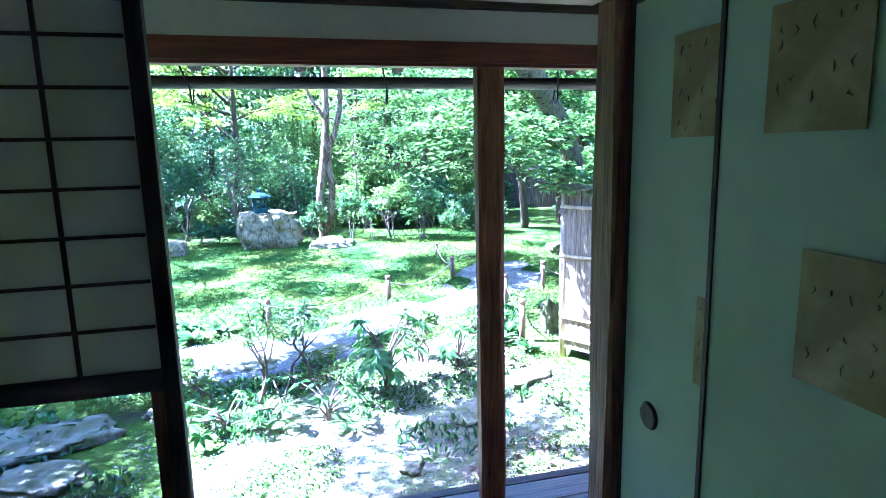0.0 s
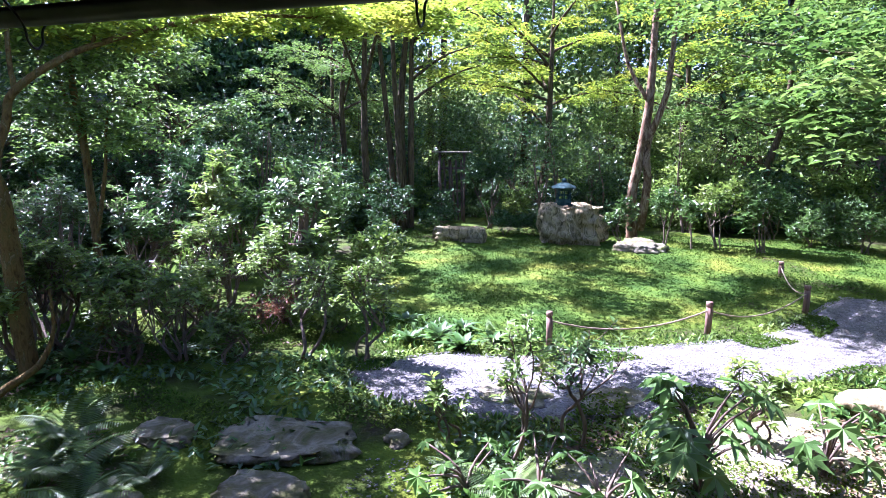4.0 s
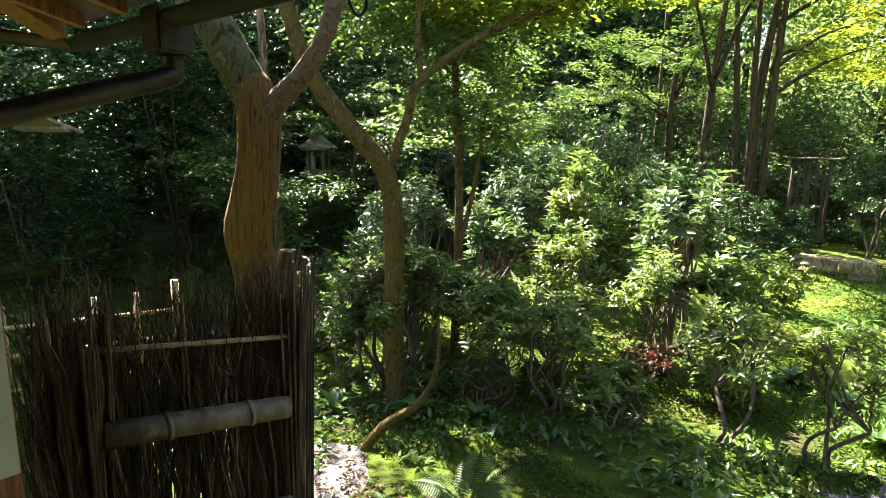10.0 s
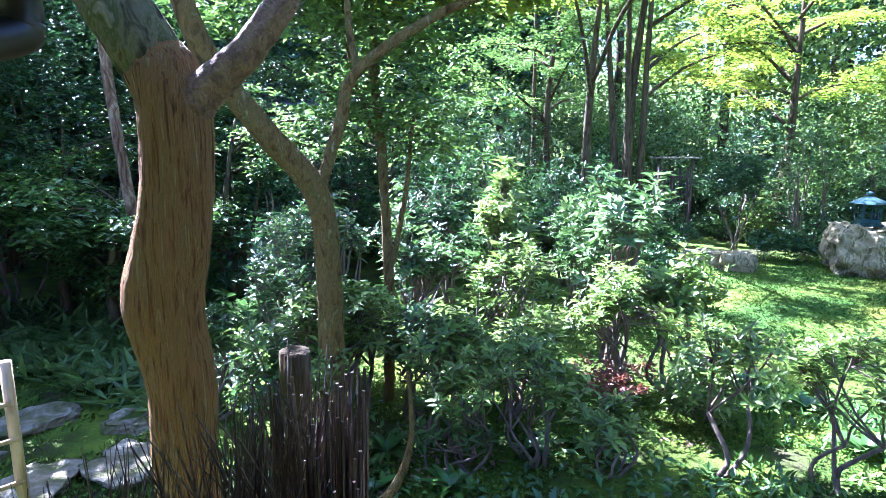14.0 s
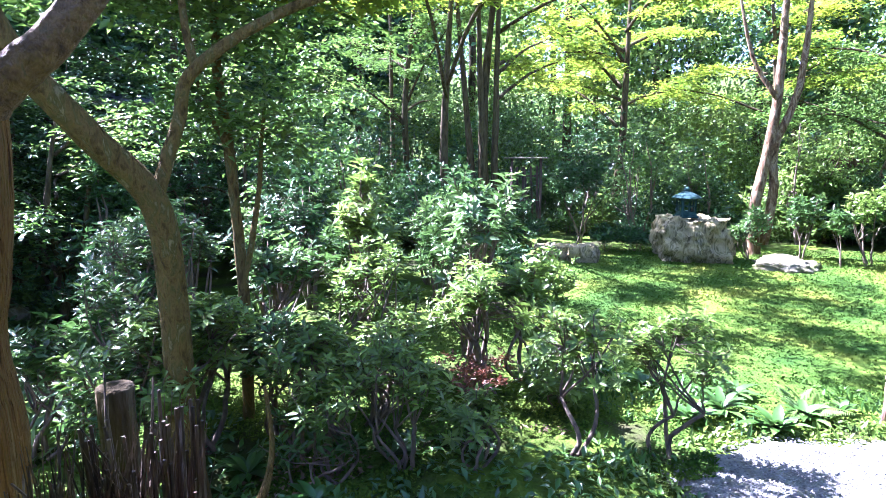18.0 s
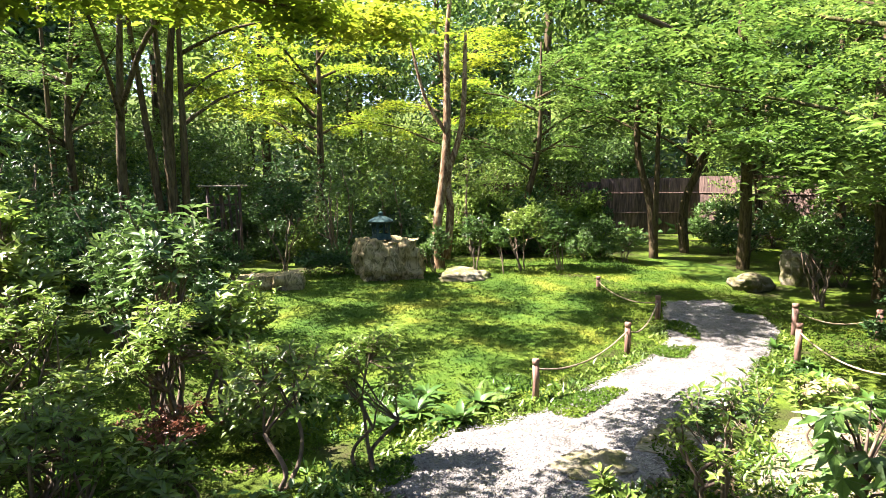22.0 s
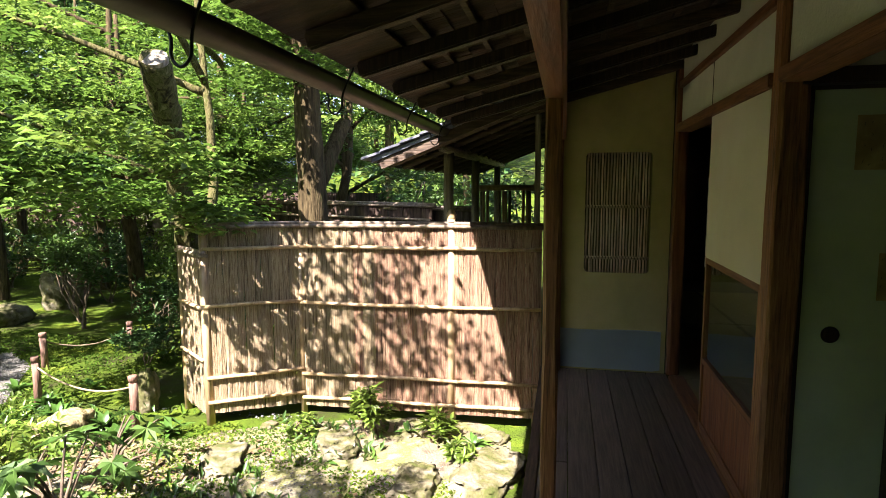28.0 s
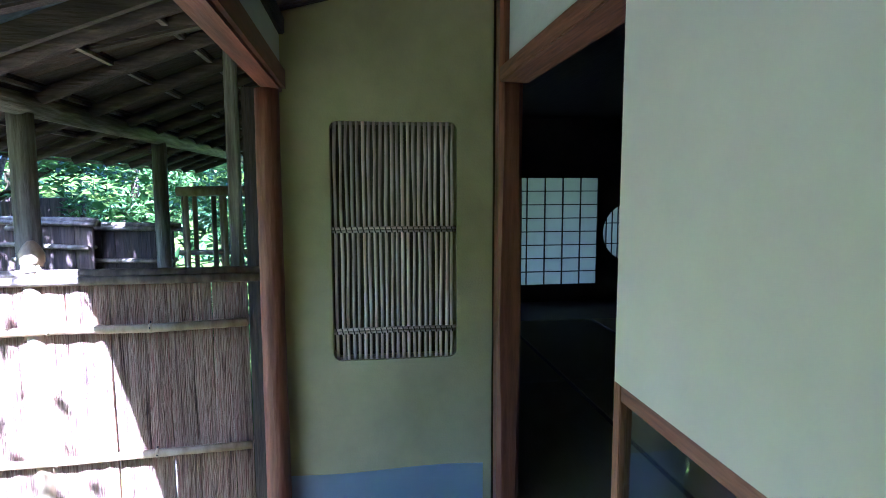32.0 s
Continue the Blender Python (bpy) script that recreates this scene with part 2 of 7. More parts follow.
TRUNK = material("smooth_tree_bark", [(0.042, 0.026, 0.007), (0.09, 0.058, 0.015), (0.135, 0.092, 0.025), (0.08, 0.068, 0.016), (0.19, 0.15, 0.065)], 6, (4.0, 4.0, 1.6), 0.92, 1.0, warp=0.6, bumpscale=2.6, spec=0.15)
TRUNK_RIDGED = material("ridged_brown_bark", [(0.05, 0.021, 0.006), (0.125, 0.060, 0.015), (0.20, 0.108, 0.028), (0.14, 0.088, 0.022), (0.25, 0.165, 0.055)], 5, (15, 15, 0.9), 0.92, 1.0, warp=0.5, bumpscale=1.3, spec=0.15)
TRUNK_BRANCH = material("reddish_branch_bark", [(0.045, 0.023, 0.008), (0.105, 0.058, 0.020), (0.155, 0.092, 0.034), (0.085, 0.066, 0.025)], 7, (4, 4, 3), 0.9, 0.8, warp=0.6, bumpscale=1.8)
TRUNK_MOSSY = material("mossy_old_bark", [(0.012, 0.010, 0.004), (0.04, 0.036, 0.011), (0.10, 0.09, 0.036), (0.045, 0.052, 0.009), (0.155, 0.14, 0.072)], 7, (2.5, 2.5, 1), 0.92, 1.0, warp=0.8, spec=0.15)
TRUNK_DARK = material("dark_tree_bark", [(0.020, 0.015, 0.007), (0.048, 0.035, 0.016), (0.088, 0.066, 0.032), (0.045, 0.044, 0.015)], 5, (5, 5, 0.8), 0.92, 0.8, spec=0.15)
TRUNK_PALE = material("pale_peeling_bark", [(0.035, 0.019, 0.009), (0.085, 0.048, 0.022), (0.135, 0.085, 0.043), (0.25, 0.185, 0.11), (0.09, 0.052, 0.026)], 3.2, (3, 3, 1.1), 0.85, 0.6, warp=1.5, spec=0.15)
STEM = material("shrub_stem", [(0.05, 0.036, 0.024), (0.11, 0.08, 0.05), (0.17, 0.12, 0.075)], 6, (5, 5, 1), 0.9, 0.4)
POST_RED = material("reddish_garden_post", [(0.085, 0.045, 0.03), (0.165, 0.09, 0.06), (0.25, 0.15, 0.105)], 5, (8, 8, 1), 0.75, 0.3)
ROPE = material("straw_rope", [(0.16, 0.12, 0.07), (0.3, 0.24, 0.15)], 20, rough=0.95, bump=0.5)
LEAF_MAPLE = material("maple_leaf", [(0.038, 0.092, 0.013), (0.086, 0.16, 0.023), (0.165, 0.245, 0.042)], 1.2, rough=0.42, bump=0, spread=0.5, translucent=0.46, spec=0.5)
# yellower copy of the maple leaf, with sun shining through put into its colour
LEAF_SUNLIT = material("sunny_maple_leaf", [(0.10, 0.185, 0.012), (0.185, 0.265, 0.016), (0.31, 0.335, 0.024)], 1.2, rough=0.5, bump=0, spread=0.35, translucent=0.55, spec=0.35)
LEAF_SHRUB = material("glossy_shrub_leaf", [(0.034, 0.08, 0.016), (0.07, 0.135, 0.027), (0.135, 0.20, 0.05)], 1.5, rough=0.36, bump=0, spread=0.5, translucent=0.34, spec=0.4)
LEAF_DARK = material("dark_evergreen_leaf", [(0.018, 0.052, 0.014), (0.038, 0.088, 0.022), (0.07, 0.135, 0.032)], 1.2, rough=0.45, bump=0, spread=0.5, translucent=0.2, spec=0.3)
# brighter leaf colour, also used to put sunlight on the near shrubs
LEAF_BRIGHT = material("sun_bright_shrub_leaf", [(0.075, 0.14, 0.020), (0.14, 0.215, 0.032), (0.23, 0.29, 0.055)], 1.6, rough=0.36, bump=0, spread=0.4, translucent=0.4, spec=0.4)
LEAF_FAR = material("woodland_leaf", [(0.055, 0.115, 0.022), (0.125, 0.205, 0.036), (0.24, 0.30, 0.062)], 0.5, rough=0.55, bump=0, spread=0.5, translucent=0.48, spec=0.15)
LEAF_GROUND = material("ground_cover_leaf", [(0.03, 0.08, 0.014), (0.06, 0.135, 0.02), (0.10, 0.19, 0.03)], 1.5, rough=0.36, bump=0, spread=0.4, translucent=0.3, spec=0.55)
LEAF_FATSIA = material("broad_palmate_leaf", [(0.044, 0.105, 0.020), (0.078, 0.158, 0.030), (0.115, 0.20, 0.042)], 4, rough=0.42, bump=0.1, spread=0.3, translucent=0.38, spec=0.35)
LEAF_FERN = material("fern_frond", [(0.06, 0.115, 0.018), (0.10, 0.17, 0.03), (0.15, 0.22, 0.045)], 3, rough=0.5, bump=0, spread=0.25, translucent=0.4)
LEAF_RED = material("rusty_leaf", [(0.09, 0.03, 0.016), (0.16, 0.06, 0.03), (0.13, 0.11, 0.03)], 2, rough=0.5, bump=0, spread=0.4, translucent=0.25)
LEAF_DRY = material("dry_fallen_leaf", [(0.07, 0.045, 0.022), (0.13, 0.085, 0.042), (0.19, 0.14, 0.075)], 2, rough=0.7, bump=0, spread=0.4, spec=0.2)
GRASS = material("moss_tuft", [(0.027, 0.066, 0.007), (0.052, 0.102, 0.009), (0.118, 0.15, 0.016)], 1.3, rough=0.85, bump=0, spread=0.4, translucent=0.2, spec=0.1)


# ---- building helpers ----
def thing(name, label, category, at=(0, 0, 0), turn=0.0, group="", kind=""):
    ob = new(name)
    ob.matrix_basis = pose(*at, 0, 0, turn)
    return tagged(ob, label, category, group, kind)


def mesh_from(bm, name, smooth=False):
    me = bpy.data.meshes.new(name)
    bmesh.ops.recalc_face_normals(bm, faces=bm.faces[:])
    bm.to_mesh(me)
    bm.free()
    if smooth:
        me.polygons.foreach_set("use_smooth", [True] * len(me.polygons))
    return me


def part(name, bm, mat, parent=None, label="", smooth=False):
    me = bm if isinstance(bm, bpy.types.Mesh) else mesh_from(bm, name, smooth)
    me.materials.clear()
    me.materials.append(mat)
    ob = new(name, me)
    ob.parent = parent
    return tagged(ob, label)


def structure(name, bm, mat, label, category, smooth=False):
    ob = part(name, bm, mat, None, label, smooth)
    return tagged(ob, category=category, kind="structure")


def bx(x0, x1, y0, y1, z0, z1, bevel=0.0, bm=None, m=None):
    """A box between limits, its edges rounded by bevel."""
    own = bmesh.new()
    bmesh.ops.create_cube(own, size=1, matrix=Matrix.Translation(((x0 + x1) / 2, (y0 + y1) / 2, (z0 + z1) / 2)) @ Matrix.Diagonal((x1 - x0, y1 - y0, z1 - z0, 1)))
    if bevel:
        bmesh.ops.bevel(own, geom=own.edges[:], offset=bevel, segments=2, affect="EDGES")
    if m is not None:
        own.transform(m)
    if bm is None:
        return own
    me = bpy.data.meshes.new("tmp")
    own.to_mesh(me)
    own.free()
    bm.from_mesh(me)
    bpy.data.meshes.remove(me)
    return bm


def tube(points, radii, sides=8, bm=None, wobble=0.0, seed=0, cap=True, ridge=0.0):
    """A tapered round bar along points."""
    bm = bm or bmesh.new()
    rnd = random.Random(seed)
    pts = [Vector(p) for p in points]
    rings, up = [], None
    for i, p in enumerate(pts):
        d = (pts[min(i + 1, len(pts) - 1)] - pts[max(i - 1, 0)]).normalized()
        if up is None:
            up = Vector((1, 0, 0)) if abs(d.x) < 0.8 else Vector((0, 1, 0))
        u = (up - d * up.dot(d)).normalized()
        up = u
        v = d.cross(u)
        r = radii[i] if isinstance(radii, (list, tuple)) else radii
        ring = []
        for k in range(sides):
            a = math.tau * k / sides
            w = 1 + wobble * rnd.uniform(-1, 1)
            if ridge:
                w += ridge * (noise.noise((math.cos(a) * 5, math.sin(a) * 5, i * 0.05 + seed)) + 0.6 * noise.noise((math.cos(a) * 2, math.sin(a) * 2, i * 0.13 + seed)))
            ring.append(bm.verts.new(p + (u * math.cos(a) + v * math.sin(a)) * r * w))
        rings.append(ring)
    for a, b in zip(rings, rings[1:]):
        for k in range(sides):
            bm.faces.new((a[k], a[(k + 1) % sides], b[(k + 1) % sides], b[k]))
    if cap:
        bm.faces.new(rings[0][::-1])
        bm.faces.new(rings[-1])
    return bm


def smooth_line(points, radii, steps=4, jitter=0.0, seed=0):
    """Points and radii of a smooth line through a few given ones."""
    rnd = random.Random(seed)
    p = [Vector(q) for q in points]
    out, rad = [], []
    for i in range(len(p) - 1):
        a, b, c, d = p[max(i - 1, 0)], p[i], p[i + 1], p[min(i + 2, len(p) - 1)]
        for k in range(steps):
            t = k / steps
            q = 0.5 * ((2 * b) + (c - a) * t + (2 * a - 5 * b + 4 * c - d) * t * t + (3 * b - a - 3 * c + d) * t ** 3)
            out.append(q + Vector((rnd.uniform(-1, 1), rnd.uniform(-1, 1), rnd.uniform(-1, 1))) * jitter)
            rad.append(radii[i] + (radii[i + 1] - radii[i]) * t)
    return out + [p[-1]], rad + [radii[-1]]


def ground_z(x, y):
    z = GROUND + 0.05 * noise.noise((x * 0.25, y * 0.25, 0.3)) + 0.02 * noise.noise((x * 0.9, y * 0.9, 1.7))
    far = min(45.0, max(0.0, math.hypot(x, y - 4) - 17))
    return z + min(0.10, max(0.0, (y - 8) * 0.02)) + 0.22 * far


def leaf_mesh(name, base, direction, normal, length, width, fold=0.25):
    """Many leaves in one mesh, each of two folded halves: arrays of places, ways, normals and lengths."""
    n = len(base)
    d = direction / np.maximum(np.linalg.norm(direction, axis=1, keepdims=True), 1e-6)
    s = np.cross(d, normal)
    s /= np.maximum(np.linalg.norm(s, axis=1, keepdims=True), 1e-6)
    up = np.cross(s, d)
    l = length[:, None]
    w = l * width
    v = np.empty((n, 4, 3))
    v[:, 0] = base
    v[:, 1] = base + d * l * 0.45 + s * w * 0.5 + up * w * fold
    v[:, 2] = base + d * l - up * l * 0.12
    v[:, 3] = base + d * l * 0.45 - s * w * 0.5 + up * w * fold
    me = bpy.data.meshes.new(name)
    me.vertices.add(n * 4)
    me.vertices.foreach_set("co", v.ravel())
    idx = (np.arange(n) * 4)[:, None] + np.array([0, 1, 2, 0, 2, 3])[None]
    me.loops.add(n * 6)
    me.loops.foreach_set("vertex_index", idx.ravel().astype(np.int32))
    me.polygons.add(n * 2)
    me.polygons.foreach_set("loop_start", np.arange(0, n * 6, 3, dtype=np.int32))
    me.update(calc_edges=True)
    return me


def sprigs(name, tips, per, length, width, seed, rise=0.35, scatter=0.6, flat=0.0, spread=1.0):
    """Rosettes of leaves round each tip; flat lays them level, as a maple's."""
    r = np.random.RandomState(seed)
    tips = np.asarray(tips, dtype=float)
    k = len(tips) * per
    c = np.repeat(tips, per, axis=0)
    ang = r.uniform(0, 2 * math.pi, k)
    el = r.normal(rise, scatter * (1 - flat), k)
    d = np.stack([np.cos(ang) * np.cos(el), np.sin(ang) * np.cos(el), np.sin(el)], 1)
    size = length * r.uniform(0.6, 1.25, k)
    base = c + d * size[:, None] * 0.25 * spread + r.normal(0, length * 0.55 * spread, (k, 3)) * np.array([1, 1, 0.55 * (1 - flat) + 0.2])
    nrm = r.normal(0, 0.45 * (1 - flat) + 0.12, (k, 3)) + np.array([0, 0, 1.0])
    return leaf_mesh(name, base, d, nrm, size, width)


def crown_tips(rnd, n, radii, hollow=0.45, lumps=7, cut=-0.6):
    """Tips of twigs in an uneven crown: several lumps on a squashed ball, with gaps between."""
    pts = []
    centres = []
    for _ in range(lumps):
        a, u = rnd.uniform(0, math.tau), rnd.uniform(cut, 0.95)
        q = math.sqrt(max(0, 1 - u * u))
        centres.append((Vector((math.cos(a) * q, math.sin(a) * q, u)) * rnd.uniform(0.4, 0.75), rnd.uniform(0.28, 0.5)))
    while len(pts) < n:
        c, r = rnd.choice(centres)
        v = Vector((rnd.gauss(0, 1), rnd.gauss(0, 1), rnd.gauss(0, 1))).normalized() * r * rnd.uniform(hollow, 1.0)
        p = c + v
        pts.append((p.x * radii[0], p.y * radii[1], p.z * radii[2]))
    return pts


def shrub(name, label, at, w, h, seed, mat=None, leaves=1500, size=0.06, width=0.42, stems=5, foot=0.25, category="shrub", lumps=9, stem_mat=None, lean=0.0, group=""):
    """A shrub: stems that fork from the ground and a loose crown of leaves."""
    rnd = random.Random(seed)
    t = thing(name, label, category, (at[0], at[1], ground_z(at[0], at[1])), group=group)
    mid = h * (foot + 1) / 2
    tips = [Vector(p) + Vector((lean, 0, mid)) for p in crown_tips(rnd, max(20, leaves // 7), (w / 2, w / 2, h * (1 - foot) / 2 * 1.15), lumps=lumps)]
    tips = [p for p in tips if p.z > 0.03]
    part("foliage", sprigs("foliage", [tuple(p) for p in tips], 7, size, width, seed, rise=0.45, scatter=0.4, spread=0.3), mat or LEAF_SHRUB, t)
    for i in range(stems):
        p = rnd.choice(tips)
        a = Vector((rnd.uniform(-0.06, 0.06) * w, rnd.uniform(-0.06, 0.06) * w, -0.04))
        m1 = a.lerp(p, 0.4) + Vector((rnd.uniform(-0.1, 0.1) * w, rnd.uniform(-0.1, 0.1) * w, 0.05 * h))
        r0 = 0.004 + 0.010 * h
        pts, rad = smooth_line([a, m1, p], [r0, r0 * 0.7, r0 * 0.3], 4, 0.02 * w, seed + i)
        bm = tube(pts, rad, 5)
        q = rnd.choice(tips)
        pts, rad = smooth_line([m1, m1.lerp(q, 0.5) + Vector((0, 0, 0.04)), q], [r0 * 0.6, r0 * 0.4, r0 * 0.2], 3, 0.01 * w, seed + i + 50)
        tube(pts, rad, 5, bm)
        part("stem", bm, stem_mat or STEM, t, smooth=True)
    return t


def open_shrub(label, at, w, h, seed, mat, whorls, size, foot, stems):
    """An open shrub: crooked stems, boughs and twigs that show, with a whorl of leaves at the end of each twig."""
    rnd = random.Random(seed)
    t = thing("shrub", label, "shrub", (at[0], at[1], ground_z(at[0], at[1])))
    mid = h * (foot + 1) / 2
    tips = [Vector(p) + Vector((0, 0, mid)) for p in crown_tips(rnd, whorls, (w / 2, w / 2, h * (1 - foot) / 2 * 1.2), hollow=0.15, lumps=11)]
    tips = [p for p in tips if p.z > 0.06]
    joints = []
    for i in range(stems):
        a = Vector((rnd.uniform(-0.08, 0.08) * w, rnd.uniform(-0.08, 0.08) * w, -0.04))
        goal = rnd.choice(tips)
        fork = a.lerp(goal, rnd.uniform(0.45, 0.6)) + Vector((rnd.uniform(-0.12, 0.12) * w, rnd.uniform(-0.12, 0.12) * w, 0))
        fork.z = max(fork.z, 0.12)
        r0 = (0.006 + 0.011 * h) * rnd.uniform(0.75, 1.15)
        bend = a.lerp(fork, 0.5) + Vector((rnd.uniform(-0.10, 0.10), rnd.uniform(-0.10, 0.10), 0))
        pts, rad = smooth_line([a, bend, fork], [r0, r0 * 0.85, r0 * 0.65], 4, 0.008, seed + i)
        bm = tube(pts, rad, 7, wobble=0.08, seed=seed + i)
        for q in [goal] + rnd.sample(tips, 3):
            half = fork.lerp(q, 0.5) + Vector((rnd.uniform(-0.05, 0.05), rnd.uniform(-0.05, 0.05), -0.03))
            pts, rad = smooth_line([fork, half, q], [r0 * 0.55, r0 * 0.4, r0 * 0.2], 3, 0.006, seed + i + 9)
            tube(pts, rad, 5, bm)
            joints += [half, fork.lerp(half, 0.6), half.lerp(q, 0.5)]
        part("stem", bm, STEM, t, smooth=True)
    twigs, base, way, nrm, length = bmesh.new(), [], [], [], []
    for p in tips:
        j = min(joints, key=lambda q: (q - p).length)
        if (p - j).length > 0.02:
            tube([j, j.lerp(p, 0.5) + Vector((0, 0, -0.012)), p], [0.0032, 0.0026, 0.002], 3, twigs)
        up = ((p - j).normalized() * 0.6 + Vector((rnd.gauss(0, 0.25), rnd.gauss(0, 0.25), 0.9))).normalized()
        side = up.orthogonal().normalized()
        turn = rnd.uniform(0, math.tau)
        for k in range(8):
            a = turn + math.tau * k / 6 + rnd.uniform(-0.25, 0.25)
            out = Matrix.Rotation(a, 3, up) @ side
            d = out + up * rnd.uniform(0.05, 0.75)
            base.append(p - up * rnd.uniform(0, size * 0.9) + out * 0.004)
            way.append(d)
            nrm.append(up + out * rnd.uniform(-0.3, 0.1))
            length.append(size * rnd.uniform(0.65, 1.2))
    tagged(part("twig_spray", twigs, STEM, t, smooth=True), kind="stuff")
    part("foliage", leaf_mesh("foliage", np.array(base), np.array(way), np.array(nrm), np.array(length), 0.36), mat, t)
    return t


def spray_tips(rnd, n, layers, reach, droop=0.12):
    """Tips on level sprays: layers of (x, y, z, radius), each a fan of drooping side twigs with gaps between."""
    fans = []
    for x, y, z, r in layers:
        a0 = rnd.uniform(0, math.tau)
        fans.append([(a0 + math.tau * k / 8 + rnd.uniform(-0.3, 0.3), rnd.uniform(0.65, 1.2), rnd.uniform(-0.13, 0.13)) for k in range(8)])
    out = []
    for _ in range(n):
        k = rnd.randrange(len(layers))
        x, y, z, r = layers[k]
        a, long, lift = rnd.choice(fans[k])
        q = rnd.random() ** 0.7 * r * reach * long
        w = rnd.gauss(0, 0.10) * r + rnd.gauss(0, 0.02)
        out.append((x + math.cos(a) * q - math.sin(a) * w, y + math.sin(a) * q + math.cos(a) * w, z + lift - droop * q * q / max(r, 0.1) + rnd.gauss(0, 0.025)))
    return out


def tree(name, label, at, trunk, radii, limbs, layers, seed, mat=None, bark=None, leaves=5000, size=0.075, width=0.5, per=8, flat=0.75, sides=10, knots=0.06, ridge=0.0, steps=6):
    """A tree: a tapered trunk and limbs through points given from its foot, and level sprays of leaves."""
    rnd = random.Random(seed)
    t = thing(name, label, "tree", (at[0], at[1], ground_z(at[0], at[1]) if len(at) < 3 else at[2]))
    pts, rad = smooth_line(trunk, radii, steps, 0.004 if not ridge else 0.001, seed)
    part("trunk", tube(pts, rad, sides, wobble=knots, seed=seed, ridge=ridge), bark or TRUNK, t, smooth=True)
    for i, (line, r, *own) in enumerate(limbs):
        pts, rad = smooth_line(line, r, steps if ridge else 5, 0.008 if not ridge else 0.002, seed + i)
        part("limb", tube(pts, rad, max(6, sides - 3), wobble=knots, seed=seed + i, ridge=ridge), own[0] if own else bark or TRUNK, t, smooth=True)
    if leaves:
        tips = spray_tips(rnd, leaves // per, layers, 1.0)
        part("crown", sprigs("crown", tips, per, size, width, seed, rise=-0.1, flat=flat, spread=1.6), mat or LEAF_MAPLE, t)
    return t

# ---- the house: floors, walls, roof ----
DOOR_Y, END_X, EDGE_Y = 1.33, 2.85, 2.22


def rafter_z(y):
    return 1.845 + (2.92 - y) * 0.26


veranda = tagged(new("veranda_floor"), "worn dark plank veranda floor", "floor", kind="structure")
plank_w = (EDGE_Y - 1.334) / 6
for i in range(6):
    for a, b in ((-3.35, -1.32), (-1.316, 0.9), (0.904, END_X - 0.002)):
        off = 0.35 * ((i * 7) % 3 - 1) if i % 2 else 0.0
        x0 = a + (off if a > -3.3 else 0)
        x1 = b + (off if b < END_X - 0.1 else 0)
        part("plank", bx(x0, x1 - 0.003, 1.334 + plank_w * i, 1.334 + plank_w * (i + 1) - 0.004, -0.035, 0.0 - 0.0012 * (i % 2), 0.003), BOARD, veranda)
structure("veranda_edge_beam", bx(-3.4, END_X + 0.1, EDGE_Y + 0.001, EDGE_Y + 0.06, -0.16, -0.004, 0.006), WOOD_DARK_X, "dark wooden edge beam of the veranda", "beam")
# the shade under the veranda is put into this wall's dark colour
structure("veranda_underside", bx(-3.4, END_X + 0.1, 1.2, 1.26, GROUND - 0.1, -0.05), SHADED_WALL, "shadowed earthen wall under the veranda", "wall")
for x in (-3.2, -1.25, 0.71, 2.7):
    t = thing("veranda_stilt", "short dark post under the veranda edge on a stone", "post", (x, 2.14, GROUND))
    part("shaft", bx(-0.05, 0.05, -0.05, 0.05, 0.02, 0.525, 0.006), WOOD_DARK, t)
    part("base_stone", bx(-0.12, 0.12, -0.11, 0.11, -0.06, 0.05, 0.025), ROCK_FLAT, t)
structure("door_sill", bx(-3.2, END_X - 0.1, 1.222, 1.331, -0.03, 0.022, 0.004), WOOD_WARM_X, "grooved brown wooden door sill", "sill")

room_floor = tagged(new("floor"), "straw tatami floor of the rooms", "floor", kind="structure")
for x0, y0, w, d in [(-3.1, -3.5, 1.9, 0.955), (-1.19, -3.5, 1.9, 0.955), (-3.1, -2.54, 1.9, 0.955), (-1.19, -2.54, 1.9, 0.955), (-3.1, -1.58, 1.9, 0.955), (-1.19, -1.58, 1.9, 0.955), (-3.1, -0.62, 1.9, 0.955), (-1.19, -0.62, 1.9, 0.955), (-3.1, 0.34, 1.9, 0.915), (-1.19, 0.34, 1.9, 0.915),
                     (0.84, 0.34, 1.9, 0.915), (2.75, 0.34, 1.9, 0.915), (4.66, 0.34, 1.9, 0.915), (0.84, -0.62, 1.9, 0.955), (2.75, -0.62, 1.9, 0.955), (4.66, -0.62, 1.9, 0.955), (0.84, -1.58, 1.9, 0.955), (2.75, -1.58, 1.9, 0.955), (4.66, -1.58, 1.9, 0.955), (0.84, -2.54, 1.9, 0.955), (2.75, -2.54, 1.9, 0.955), (4.66, -2.54, 1.9, 0.955)]:
    mat_part = part("tatami_mat", bx(x0, x0 + w, y0, y0 + d, -0.05, 0.0, 0.004), TATAMI, room_floor)
    part("cloth_edge", bx(x0, x0 + w, y0 + 0.001, y0 + 0.032, 0.0005, 0.0025), WOOD_DARK_X, mat_part, "dark cloth border")
structure("subfloor", bx(-3.3, 7.9, -3.7, 1.25, -0.12, -0.055), WOOD_DARK_X, "dark boards under the mats", "floor")


